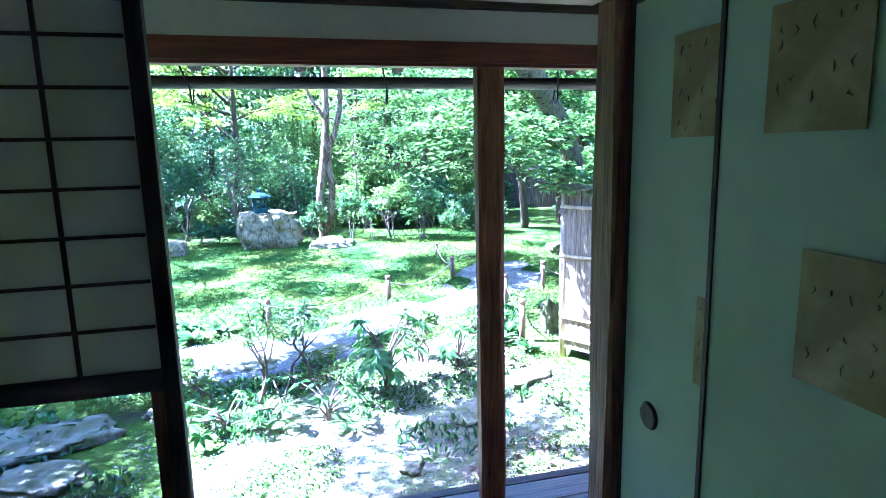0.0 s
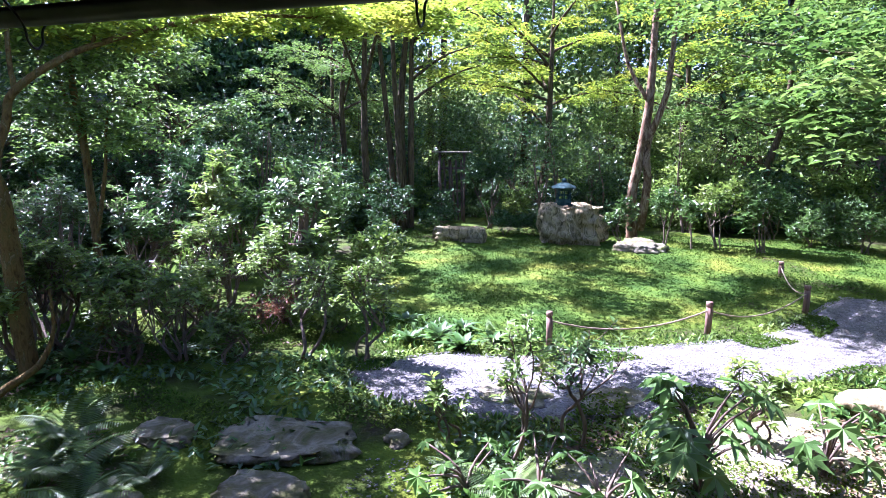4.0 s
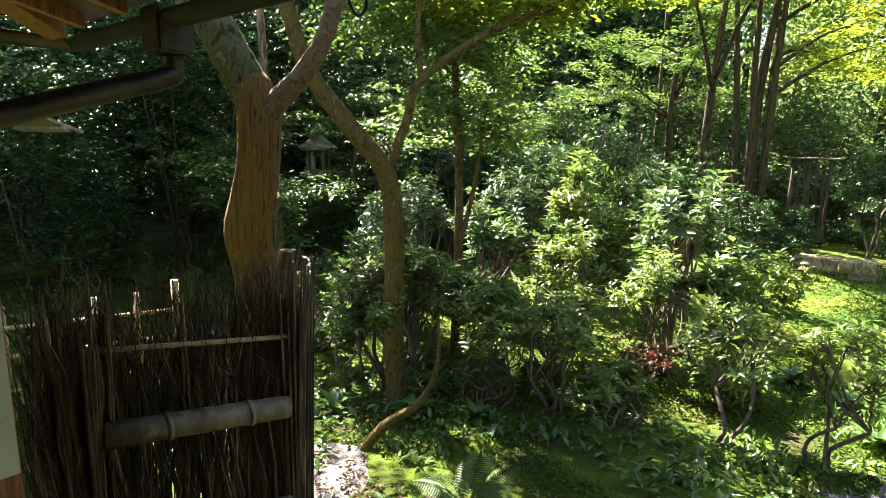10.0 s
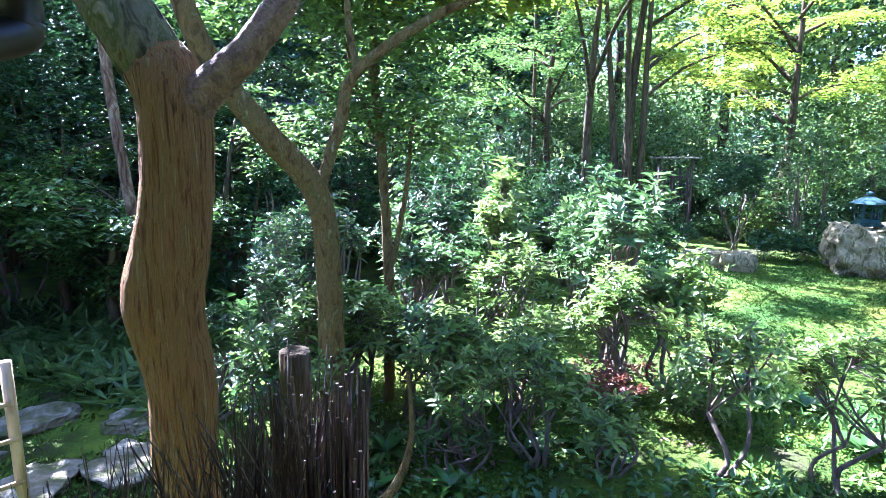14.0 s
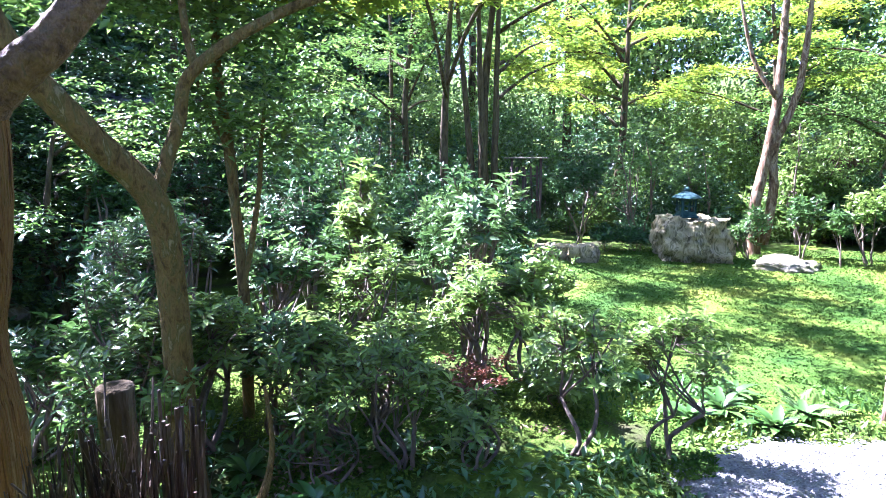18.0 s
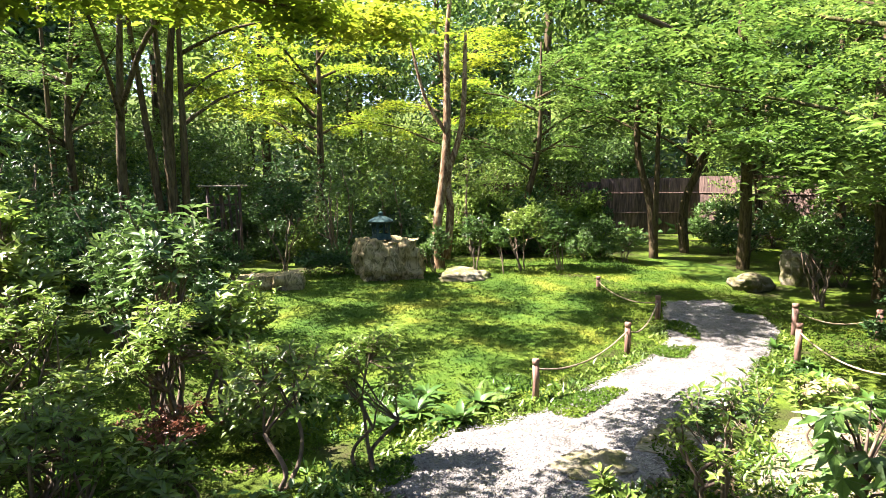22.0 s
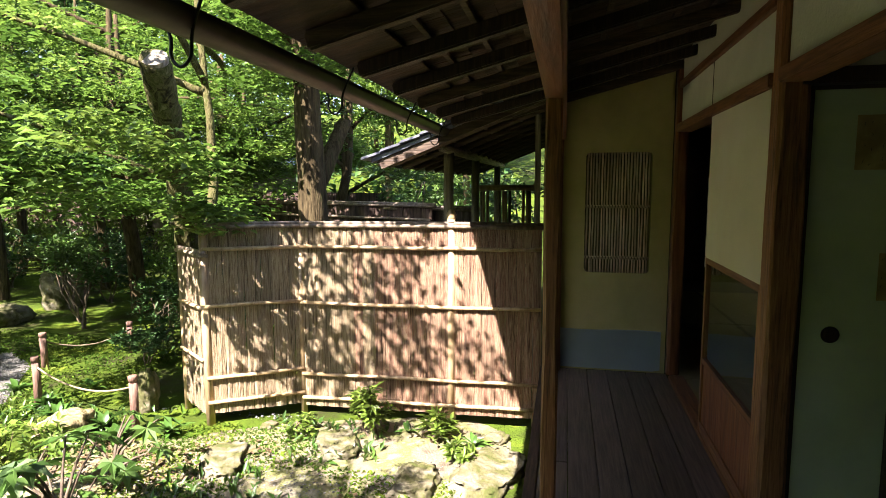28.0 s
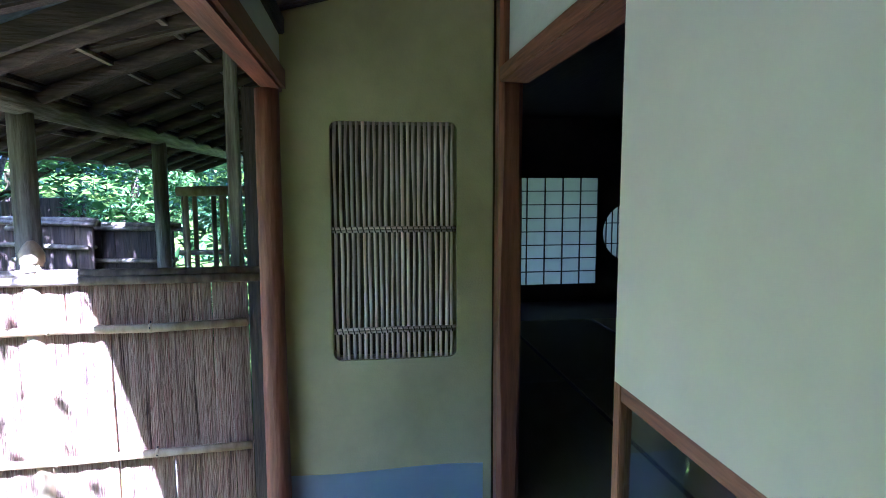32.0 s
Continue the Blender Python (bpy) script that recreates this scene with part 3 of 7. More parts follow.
def hole_wall(name, x0, x1, y0, y1, z0, z1, hy0, hy1, hz0, hz1, r, mat, label):
    """An upright wall across x with one round-cornered opening through it."""
    bm = bmesh.new()
    inner = []
    for cy, cz, a0 in ((hy1 - r, hz1 - r, 0), (hy0 + r, hz1 - r, 90), (hy0 + r, hz0 + r, 180), (hy1 - r, hz0 + r, 270)):
        for k in range(7):
            a = radians(a0 + 15 * k)
            inner.append((cy + r * math.cos(a), cz + r * math.sin(a), k == 3))
    corners = [(y1, z1), (y0, z1), (y0, z0), (y1, z0)]
    outer = []
    for i, (y, z, mid) in enumerate(inner):
        q, k = divmod(i, 7)
        c = corners[q]
        if mid:
            outer.append(c)
        elif (k < 3) == (q % 2 == 0):
            outer.append((c[0], z))
        else:
            outer.append((y, c[1]))
    rings = [[bm.verts.new((x, p[0], p[1])) for p in loop] for x in (x0, x1) for loop in (outer, inner)]
    n = len(inner)
    for a, b in ((0, 1), (2, 3), (1, 3), (0, 2)):
        for i in range(n):
            j = (i + 1) % n
            vs = (rings[a][i], rings[a][j], rings[b][j], rings[b][i])
            bm.faces.new(vs)
    bmesh.ops.remove_doubles(bm, verts=bm.verts[:], dist=1e-5)
    return structure(name, bm, mat, label, "wall")


hole_wall("wall_end", END_X, END_X + 0.09, 1.345, 2.14, 0.0, 2.42, 1.485, 1.962, 0.77, 1.68, 0.03, EARTH_WALL, "olive ochre earthen wall with a latticed opening")
paper = thing("dado_paper", "pale blue-grey paper pasted along the wall's foot", "wall paper", (END_X - 0.004, 1.757, 0.0))
bm = bmesh.new()
cols, tops = 14, []
for i in range(cols + 1):
    y = -0.378 + 0.756 * i / cols
    tops.append((bm.verts.new((0.001 - 0.0015 * math.sin(i * 0.9), y, 0.012 + (0.012 if i == 0 else 0))), bm.verts.new((0.0015, y, 0.325 + 0.006 * math.sin(i * 0.45)))))
for a, b in zip(tops, tops[1:]):
    bm.faces.new((a[0], b[0], b[1], a[1]))
bmesh.ops.solidify(bm, geom=bm.faces[:], thickness=0.0015)
part("sheet", bm, WALL_PAPER, paper)

# the latticed window of reeds in the earthen wall
lattice = thing("lattice_window", "reed lattice window with bamboo crossbars in an earthen wall", "window", (END_X + 0.020, 1.7235, 0.77))
rnd = random.Random(5)
for i in range(22):
    y = -0.222 + 0.444 * i / 21
    pts = [(rnd.uniform(-0.003, 0.003), y + rnd.uniform(-0.003, 0.003), z) for z in (0, 0.18, 0.4, 0.6, 0.78, 0.91)]
    part("reed", tube(pts, [0.0063 + rnd.uniform(-0.0008, 0.0008) for _ in pts], 7), REED, lattice, smooth=True)
for z in (0.115, 0.505):
    for dz in (-0.006, 0.006):
        part("crossbar", tube([(-0.010, -0.236, z + dz), (-0.011, 0, z + dz + 0.002), (-0.010, 0.236, z + dz)], 0.0055, 6), REED, lattice, smooth=True)
    bm = bmesh.new()
    for i in range(22):
        y = -0.222 + 0.444 * i / 21
        tube([(-0.018, y, z - 0.011), (-0.020, y + 0.006, z + 0.012)], 0.0022, 5, bm)
    part("binding", bm, WOOD_DARK, lattice)
bm = bx(0.0, 0.006, -0.236, 0.236, 0.0, 0.012)
bx(0.0, 0.006, -0.236, 0.236, 0.898, 0.91, 0, bm)
part("inner_frame", bm, BAMBOO_OLD, lattice)
# dark sheet stands in for the unlit interior behind the reeds
structure("lattice_shade_sheet", bx(END_X + 0.088, END_X + 0.096, 1.45, 2.0, 0.7, 1.75), SHADED_WALL, "dark sheet standing in for the unlit space behind the reeds", "wall")

# posts and beams of the veranda
def rough_post(name, label, x, y, w, z0, z1, mat, seed, round_post=False, wane=0.012, deep=1.0):
    t = thing(name, label, "post", (x, y, z0))
    if round_post:
        pts, rad = smooth_line([(0, 0, 0), (0.006, 0.004, (z1 - z0) * 0.4), (-0.003, 0.002, (z1 - z0) * 0.75), (0, 0, z1 - z0)], [w / 2 * 1.06, w / 2, w / 2 * 0.97, w / 2 * 0.98], 5, 0.0012, seed)
        bm = tube(pts, rad, 16, wobble=0.015, seed=seed)
    else:
        bm = bmesh.new()
        rnd = random.Random(seed)
        rings = []
        for k in range(13):
            z = (z1 - z0) * k / 12
            h = w / 2 * (1 + 0.02 * rnd.uniform(-1, 1))
            c = wane * (1 + 0.5 * math.sin(k * 0.8 + seed))
            rings.append([bm.verts.new((a, b * deep, z)) for a, b in ((h - c, -h), (h, -h + c), (h, h - c), (h - c, h), (-h + c, h), (-h, h - c), (-h, -h + c), (-h + c, -h))])
        for a, b in zip(rings, rings[1:]):
            for k in range(8):
                bm.faces.new((a[k], a[(k + 1) % 8], b[(k + 1) % 8], b[k]))
        bm.faces.new(rings[0][::-1])
        bm.faces.new(rings[-1])
    part("shaft", bm, mat, t, smooth=round_post)
    return t


rough_post("veranda_post", "square brown cedar post with waney edges on the veranda", 0.722, 2.158, 0.106, 0.001, 1.777, WOOD_WARM, 3, wane=0.016, deep=0.63)
rough_post("veranda_post", "slim round red cedar post beside an earthen wall", 2.79, 2.17, 0.088, 0.001, 1.777, WOOD_RED, 4, True)
rough_post("door_post", "brown cedar door post with wavy grain", 0.7685, 1.281, 0.108, 0.023, 2.25, WOOD_WARM, 6)
rough_post("door_post", "reddish-brown door post beside an earthen wall", 2.795, 1.298, 0.09, 0.023, 2.25, WOOD_RED, 7)
rough_post("corner_post", "square brown cedar corner post with deep grain", -3.32, 2.19, 0.135, 0.001, 2.0, WOOD_WARM, 8)
structure("veranda_beam", bx(-3.45, END_X + 0.12, 2.112, 2.196, 1.778, 1.866, 0.012), BEAM, "long dark red squared beam above the veranda posts", "beam")
structure("veranda_frieze", bx(-3.3, END_X + 0.05, 2.13, 2.16, 1.867, 1.979), PLASTER, "narrow pale plaster strip above the beam", "wall")
structure("veranda_upper_beam", bx(-3.3, END_X + 0.05, 2.11, 2.18, 1.98, 2.04, 0.004), WOOD_DARK_X, "dark upper beam under the rafters", "beam")
for x0, x1 in ((-3.2, 0.714), (0.823, 2.749)):
    structure("door_lintel", bx(x0, x1, 1.235, 1.345, 1.812, 1.868, 0.004), WOOD_WARM_X, "grooved reddish-brown lintel over the sliding doors", "lintel")
    structure("door_upper_beam", bx(x0, x1, 1.25, 1.335, 2.12, 2.165, 0.004), WOOD_WARM_X, "thin brown beam above white panels", "beam")
    structure("wall_over_doors", bx(x0, x1, 1.28, 1.31, 1.869, 2.119), PLASTER, "white panels between the beams over the doors", "wall")
    structure("wall_under_roof", bx(x0, x1, 1.28, 1.31, 2.166, 2.6), PLASTER, "white plaster under the roof", "wall")
structure("panel_joint", bx(1.86, 1.866, 1.3101, 1.3125, 1.869, 2.119), WOOD_DARK, "thin seam between white panels", "trim")

# roof over the veranda
roof = tagged(new("veranda_roof"), "low veranda roof of cedar boards on dark rafters", "roof", kind="structure")
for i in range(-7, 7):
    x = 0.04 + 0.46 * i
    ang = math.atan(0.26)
    part("rafter", bx(-0.027, 0.027, 0.02, 2.1, -0.03, 0.03, 0.008, m=Matrix.Translation((x, 2.92, rafter_z(2.92) + 0.028)) @ Matrix.Rotation(-ang, 4, "X") @ Matrix.Diagonal((1, -1, 1, 1))), WOOD_SHADED_Y if i % 3 == 0 else WOOD_DARK, roof)
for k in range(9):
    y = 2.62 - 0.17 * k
    part("batten", bx(-3.9, END_X + 0.05, y - 0.012, y + 0.012, rafter_z(y) + 0.062, rafter_z(y) + 0.082, 0.002), WOOD_SHADED_Y, roof)
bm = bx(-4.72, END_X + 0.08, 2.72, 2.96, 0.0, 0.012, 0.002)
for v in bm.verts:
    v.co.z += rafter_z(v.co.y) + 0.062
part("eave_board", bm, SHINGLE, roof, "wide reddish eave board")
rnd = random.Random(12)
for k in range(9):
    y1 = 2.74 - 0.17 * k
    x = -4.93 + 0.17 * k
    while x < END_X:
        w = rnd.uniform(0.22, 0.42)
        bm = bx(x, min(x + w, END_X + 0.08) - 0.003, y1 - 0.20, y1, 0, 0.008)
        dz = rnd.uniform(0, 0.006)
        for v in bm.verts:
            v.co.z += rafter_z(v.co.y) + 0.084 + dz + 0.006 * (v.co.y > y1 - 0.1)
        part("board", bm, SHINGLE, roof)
        x += w


def slab(corners, height, thick=0.05):
    """A sloping sheet over a flat outline, its height given by a function of place."""
    bm = bmesh.new()
    low = [bm.verts.new((x, y, height(x, y))) for x, y in corners]
    top = [bm.verts.new((x, y, height(x, y) + thick)) for x, y in corners]
    bm.faces.new(low[::-1])
    bm.faces.new(top)
    for a in range(len(corners)):
        b = (a + 1) % len(corners)
        bm.faces.new((low[a], low[b], top[b], top[a]))
    return bm


HIP_X = -4.92
west_z = lambda x: rafter_z(2.94 - (x - HIP_X))
part("roof_cover", slab([(END_X + 0.1, 3.0), (HIP_X - 0.06, 3.0), (HIP_X + 1.72, 1.22), (HIP_X + 1.72, 1.0), (END_X + 0.1, 1.0)], lambda x, y: rafter_z(y) + 0.11), TILE, roof, "dark roof covering")
part("roof_cover", slab([(HIP_X - 0.06, 3.0), (HIP_X - 0.06, -1.6), (HIP_X + 1.7, -1.6), (HIP_X + 1.7, 1.24)], lambda x, y: west_z(x) + 0.108), TILE, roof, "dark roof covering")
for k in range(9):
    x0 = HIP_X - 0.02 + 0.18 * k
    y = 2.9 - 0.18 * k
    while y > -1.5:
        w = rnd.uniform(0.22, 0.42)
        part("board", slab([(x0, y), (x0, y - w + 0.003), (x0 + 0.178, y - w + 0.003), (x0 + 0.178, y)], lambda a, b: west_z(a) + 0.086, 0.008), WOOD_WARM, roof)
        y -= w
for k in range(6):
    y = 2.52 - 0.46 * k
    run = min(2.94 - y, 1.66)
    part("rafter", slab([(HIP_X + 0.02, y - 0.027), (HIP_X + run, y - 0.027), (HIP_X + run, y + 0.027), (HIP_X + 0.02, y + 0.027)][::-1], lambda a, b: west_z(a), 0.06), WOOD_WARM, roof, "orange-brown cedar rafter")
for x in (-3.64, -4.10, -4.56):
    part("rafter", slab([(x - 0.027, 2.90), (x - 0.027, 2.92 - (x - HIP_X)), (x + 0.027, 2.92 - (x - HIP_X)), (x + 0.027, 2.90)], lambda a, b: rafter_z(b), 0.06), WOOD_WARM, roof, "orange-brown cedar rafter")
part("hip_rafter", slab([(HIP_X + 0.0, 2.87), (HIP_X + 1.62, 1.25), (HIP_X + 1.68, 1.31), (HIP_X + 0.06, 2.93)], lambda a, b: west_z(a) - 0.012, 0.075), WOOD_WARM, roof, "orange-brown hip rafter")
structure("roof_main", bx(-4.2, 8.2, -4.2, 1.1, 2.62, 2.75), TILE, "dark main roof of the house", "roof")
structure("ceiling", bx(-3.3, 7.9, -3.7, 1.27, 2.30, 2.34), ROOM_CEILING, "dark board ceiling", "ceiling")

# gutter with its iron loops, box and downpipe
def trough(points, r, bm=None):
    bm = bm or bmesh.new()
    n = len(points)
    rings = []
    for p in points:
        p = Vector(p)
        d = (Vector(points[-1]) - Vector(points[0])).normalized()
        s = d.cross(Vector((0, 0, 1))).normalized()
        ring = []
        for rr, rng in ((r, range(0, 11)), (r - 0.006, range(10, -1, -1))):
            for k in rng:
                a = math.pi + math.pi * k / 10
                ring.append(bm.verts.new(p + s * math.cos(a) * rr + Vector((0, 0, math.sin(a) * rr))))
        rings.append(ring)
    for a, b in zip(rings, rings[1:]):
        for k in range(len(a)):
            j = (k + 1) % len(a)
            bm.faces.new((a[k], a[j], b[j], b[k]))
    return bm


gutter = thing("gutter", "dark half-round metal gutter with iron hanging loops along the eave", "gutter", (0, 0, 0))
part("trough", trough([(-4.99, 2.99, 1.847), (-3.9, 2.99, 1.845), (-0.5, 2.99, 1.838), (2.72, 2.99, 1.845)], 0.054), GUTTER, gutter, smooth=True)
part("side_trough", trough([(-4.96, 3.03, 1.849), (-4.96, 0.4, 1.86)], 0.056), GUTTER, gutter, smooth=True)
for x in (-2.85, -1.86, -0.46, 0.46, 1.39, 2.2):
    pts = [(x - 0.03, 2.90, 1.88), (x - 0.004, 2.955, 1.79), (x, 2.965, 1.735), (x, 2.992, 1.712), (x + 0.002, 3.018, 1.735), (x + 0.006, 3.02, 1.78), (x + 0.03, 3.06, 1.85)]
    a, b = smooth_line(pts, [0.0042] * len(pts), 4)
    part("hanging_loop", tube(a, b, 6), IRON, gutter, "black iron loop", True)
part("outlet_box", bx(-4.02, -3.87, 2.92, 3.06, 1.70, 1.87, 0.01), GUTTER, gutter)
a, b = smooth_line([(-3.945, 3.0, 1.70), (-3.945, 3.0, 1.65), (-3.942, 2.96, 1.61), (-3.93, 2.6, 1.50), (-3.90, 1.9, 1.28), (-3.86, 1.3, 1.10)], [0.042] * 6, 5)
part("downpipe", tube(a, b, 14), GUTTER, gutter, smooth=True)

# sliding doors
def yukimi_shoji(name, label, x0, x1, y, front, open_lattice):
    """A sliding paper door with a glass lower half: lattice on one side, paper on the other."""
    t = thing(name, label, "sliding door", ((x0 + x1) / 2, y, 0.022))
    w = (x1 - x0) / 2
    # the side seen against the light gets dark wood for its backlit look
    frame_mat = WOOD_DARK if open_lattice else WOOD_WARM
    for s in (-1, 1):
        part("stile", bx(min(s * w, s * (w - 0.032)), max(s * w, s * (w - 0.032)), -0.015, 0.015, 0, 1.788, 0.002), frame_mat, t)
    for z0, z1 in ((0.0, 0.06), (0.40, 0.435), (0.975, 1.015), (1.745, 1.788)):
        part("rail", bx(-w + 0.033, w - 0.033, -0.0145, 0.0145, z0, z1, 0.002), WOOD_WARM_X if not open_lattice else WOOD_DARK_X, t)
    part("kick_board", bx(-w + 0.03, w - 0.03, -0.005, 0.005, 0.061, 0.399), WOOD_RED, t, "red-brown foot board")
    part("glass_pane", bx(-w + 0.031, w - 0.031, -0.002, 0.002, 0.436, 0.974), GLASS, t, "clear glass").visible_shadow = False
    part("paper", bx(-w + 0.005, w - 0.005, front * 0.0155 - 0.0006, front * 0.0155 + 0.0006, 1.01, 1.786), SHOJI_PAPER if open_lattice else WHITE_PAPER, t, "white paper")
    k = int(round((2 * w - 0.066) / 0.155))
    for i in range(1, k):
        x = -w + 0.033 + (2 * w - 0.066) * i / k
        part("lattice_upright", bx(x - 0.004, x + 0.004, -front * 0.012 - 0.002, -front * 0.012 + 0.004, 1.016, 1.744), frame_mat, t)
    for j in range(1, 8):
        z = 1.021 + 0.0937 * j
        part("lattice_bar", bx(-w + 0.034, w - 0.034, -front * 0.012 - 0.006, -front * 0.012 - 0.001, z - 0.0035, z + 0.0035), frame_mat if open_lattice else WOOD_DARK_X, t)
    return t


yukimi_shoji("shoji_door", "half-open paper sliding door, backlit frame made dark, glass below", -1.23, -0.272, 1.256, 1, True)
structure("door_jamb", bx(-0.338, -0.284, 1.2735, 1.322, 0.0225, 1.8115, 0.003), WOOD_WARM, "slim brown cedar door jamb", "jamb")
yukimi_shoji("shoji_door", "white paper sliding door with a glass lower half", 0.824, 1.775, 1.314, 1, False)
for x0, x1 in ((-2.2, -1.24), (-3.15, -2.21)):
    yukimi_shoji("shoji_door", "closed paper sliding door with glass below", x0, x1, 1.256, 1, True)


def fusuma(y0, y1, x, label, handle_y):
    t = thing("fusuma_door", label, "sliding door", (x, (y0 + y1) / 2, 0.005))
    w = (y1 - y0) / 2
    part("paper_face", bx(-0.011, 0.011, -w + 0.014, w - 0.014, 0.015, 1.78), FUSUMA, t)
    for s in (-1, 1):
        a, b = sorted((s * w, s * (w - 0.015)))
        part("edge_strip", bx(-0.0135, 0.0135, a, b, 0, 1.795, 0.002), WOOD_DARK, t, "black lacquered edge")
    for z0, z1 in ((0, 0.014), (1.781, 1.795)):
        part("end_strip", bx(-0.0135, 0.0135, -w + 0.016, w - 0.016, z0, z1, 0.002), WOOD_DARK, t)
    hy = handle_y - (y0 + y1) / 2
    ring, well = bmesh.new(), bmesh.new()
    bmesh.ops.create_cone(ring, segments=28, radius1=0.034, radius2=0.029, depth=0.006, cap_ends=True, matrix=Matrix.Translation((-0.013, hy, 0.855)) @ Matrix.Rotation(-math.pi / 2, 4, "Y"))
    bmesh.ops.create_cone(well, segments=28, radius1=0.027, radius2=0.027, depth=0.004, cap_ends=True, matrix=Matrix.Translation((-0.0155, hy, 0.855)) @ Matrix.Rotation(math.pi / 2, 4, "Y"))
    h = part("finger_pull", ring, IRON, t, "round dark metal finger pull")
    part("well", well, WOOD_DARK, h)
    return t


fusuma(0.27, 1.222, 0.757, "pale green paper sliding door with a round pull", 1.10)
fusuma(-0.06, 0.895, 0.725, "pale green paper sliding door with aged poem cards", 0.05)
fusuma(-1.02, -0.065, 0.757, "pale green paper sliding door in shade", -0.9)
structure("fusuma_sill", bx(0.70, 0.785, -3.5, 1.262, -0.001, 0.004), WOOD_DARK, "grooved sill of the inner doors", "sill")
structure("fusuma_lintel", bx(0.70, 0.785, -3.5, 1.262, 1.803, 1.86), WOOD_DARK, "dark lintel of the inner doors", "lintel")
structure("wall_between_rooms", bx(0.735, 0.77, -3.5, 1.262, 1.861, 2.3), PLASTER, "pale plaster above the inner doors", "wall")


def poem_card(x, y0, y1, z0, z1, seed, lean=0):
    t = thing("poem_card", "square aged gold card with faded brush writing, pasted on a door", "card", (x - 0.0022, (y0 + y1) / 2, (z0 + z1) / 2))
    t.matrix_basis = pose(x - 0.0022, (y0 + y1) / 2, (z0 + z1) / 2, lean, 0, 0)
    w, h = (y1 - y0) / 2, (z1 - z0) / 2
    part("card", bx(-0.001, 0.001, -w, w, -h, h), SHIKISHI, t)
    rnd = random.Random(seed)
    for c in range(5):
        y = w * (0.78 - 0.39 * c) + rnd.uniform(-0.006, 0.006)
        z = h * rnd.uniform(0.45, 0.8)
        while z > -h * 0.8:
            d = rnd.uniform(0.006, 0.02)
            part("brush_mark", tube([(-0.0013, y + rnd.uniform(-0.004, 0.004), z), (-0.0013, y + rnd.uniform(-0.006, 0.006), z - d * 0.5), (-0.0013, y + rnd.uniform(-0.004, 0.004), z - d)], [0.0006, 0.0014, 0.0005], 4), INK_FADED, t)
            z -= d + rnd.uniform(0.006, 0.09)


poem_card(0.7455, 0.885, 1.06, 1.49, 1.69, 1)
poem_card(0.7455, 0.78, 0.955, 1.0, 1.18, 2)
poem_card(0.7135, 0.61, 0.78, 1.49, 1.68, 3)
poem_card(0.7135, 0.515, 0.69, 1.12, 1.32, 4, 0)

# outer walls and the dim inner room
# unseen west window, added so that sun through its paper lights the room
for a in ((-3.7, -2.9, -0.1, 2.6), (0.5, 1.26, -0.1, 2.6), (-2.9, 0.5, -0.1, 0.45), (-2.9, 0.5, 1.75, 2.6)):
    structure("wall_west", bx(-3.36, -3.26, *a), EARTH_WALL, "plain earthen outer wall round an added paper window", "wall")
side = thing("paper_window", "unseen paper lattice window added in the side wall to light the room", "window", (-3.31, -1.2, 0.45))
part("paper", bx(-0.002, 0.0, -1.7, 1.7, 0, 1.3), SIDE_PAPER, side)
for i in range(13):
    y = -1.692 + 3.384 * i / 12
    part("upright", bx(0.001, 0.02, y - 0.008, y + 0.008, 0.0, 1.3), WOOD_DARK, side)
for j in range(6):
    z = 0.008 + 1.284 * j / 5
    part("crossbar", bx(0.001, 0.018, -1.7, 1.7, z - 0.006, z + 0.006), WOOD_DARK, side)
# these inner walls carry the room's dimness in their colour
structure("wall_south", bx(-3.3, 7.9, -3.75, -3.65, -0.1, 2.6), SHADED_WALL, "plain earthen back wall", "wall")
structure("wall_north_far", bx(END_X + 0.096, 7.9, 1.30, 1.36, -0.1, 2.6), SHADED_WALL, "plain earthen wall of the inner room", "wall")
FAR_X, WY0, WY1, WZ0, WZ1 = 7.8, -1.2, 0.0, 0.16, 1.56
hole_wall("wall_far_round", FAR_X, FAR_X + 0.1, -2.2, WY0, -0.1, 2.6, -2.03, -1.27, 0.46, 1.22, 0.379, SHADED_WALL, "dim wall round a circular window")
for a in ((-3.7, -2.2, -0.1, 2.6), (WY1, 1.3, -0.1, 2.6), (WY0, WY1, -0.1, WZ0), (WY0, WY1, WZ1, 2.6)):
    structure("wall_far", bx(FAR_X, FAR_X + 0.1, *a), SHADED_WALL, "dim wall of the inner room round a paper window", "wall")
win = thing("paper_window", "bright paper lattice window at the end of a dark room", "window", (FAR_X, (WY0 + WY1) / 2, WZ0))
part("paper", bx(0.02, 0.022, -0.6, 0.6, 0, 1.4), SIDE_PAPER, win)
for i in range(6):
    y = -0.594 + 1.188 * i / 5
    part("upright", bx(-0.006, 0.019, y - 0.006, y + 0.006, 0.012, 1.388), WOOD_DARK, win)
for j in range(9):
    z = 0.006 + 1.388 * j / 8
    part("crossbar", bx(-0.005, 0.018, -0.6, 0.6, z - 0.006, z + 0.006), WOOD_DARK_X, win)
moon = thing("round_window", "round paper window with upright bars in a dim wall", "window", (FAR_X, -1.65, 0.84))
bm = bmesh.new()
bmesh.ops.create_cone(bm, segments=40, radius1=0.39, radius2=0.39, depth=0.002, cap_ends=True, matrix=Matrix.Translation((0.06, 0, 0)) @ Matrix.Rotation(math.pi / 2, 4, "Y"))
part("paper", bm, SIDE_PAPER, moon)
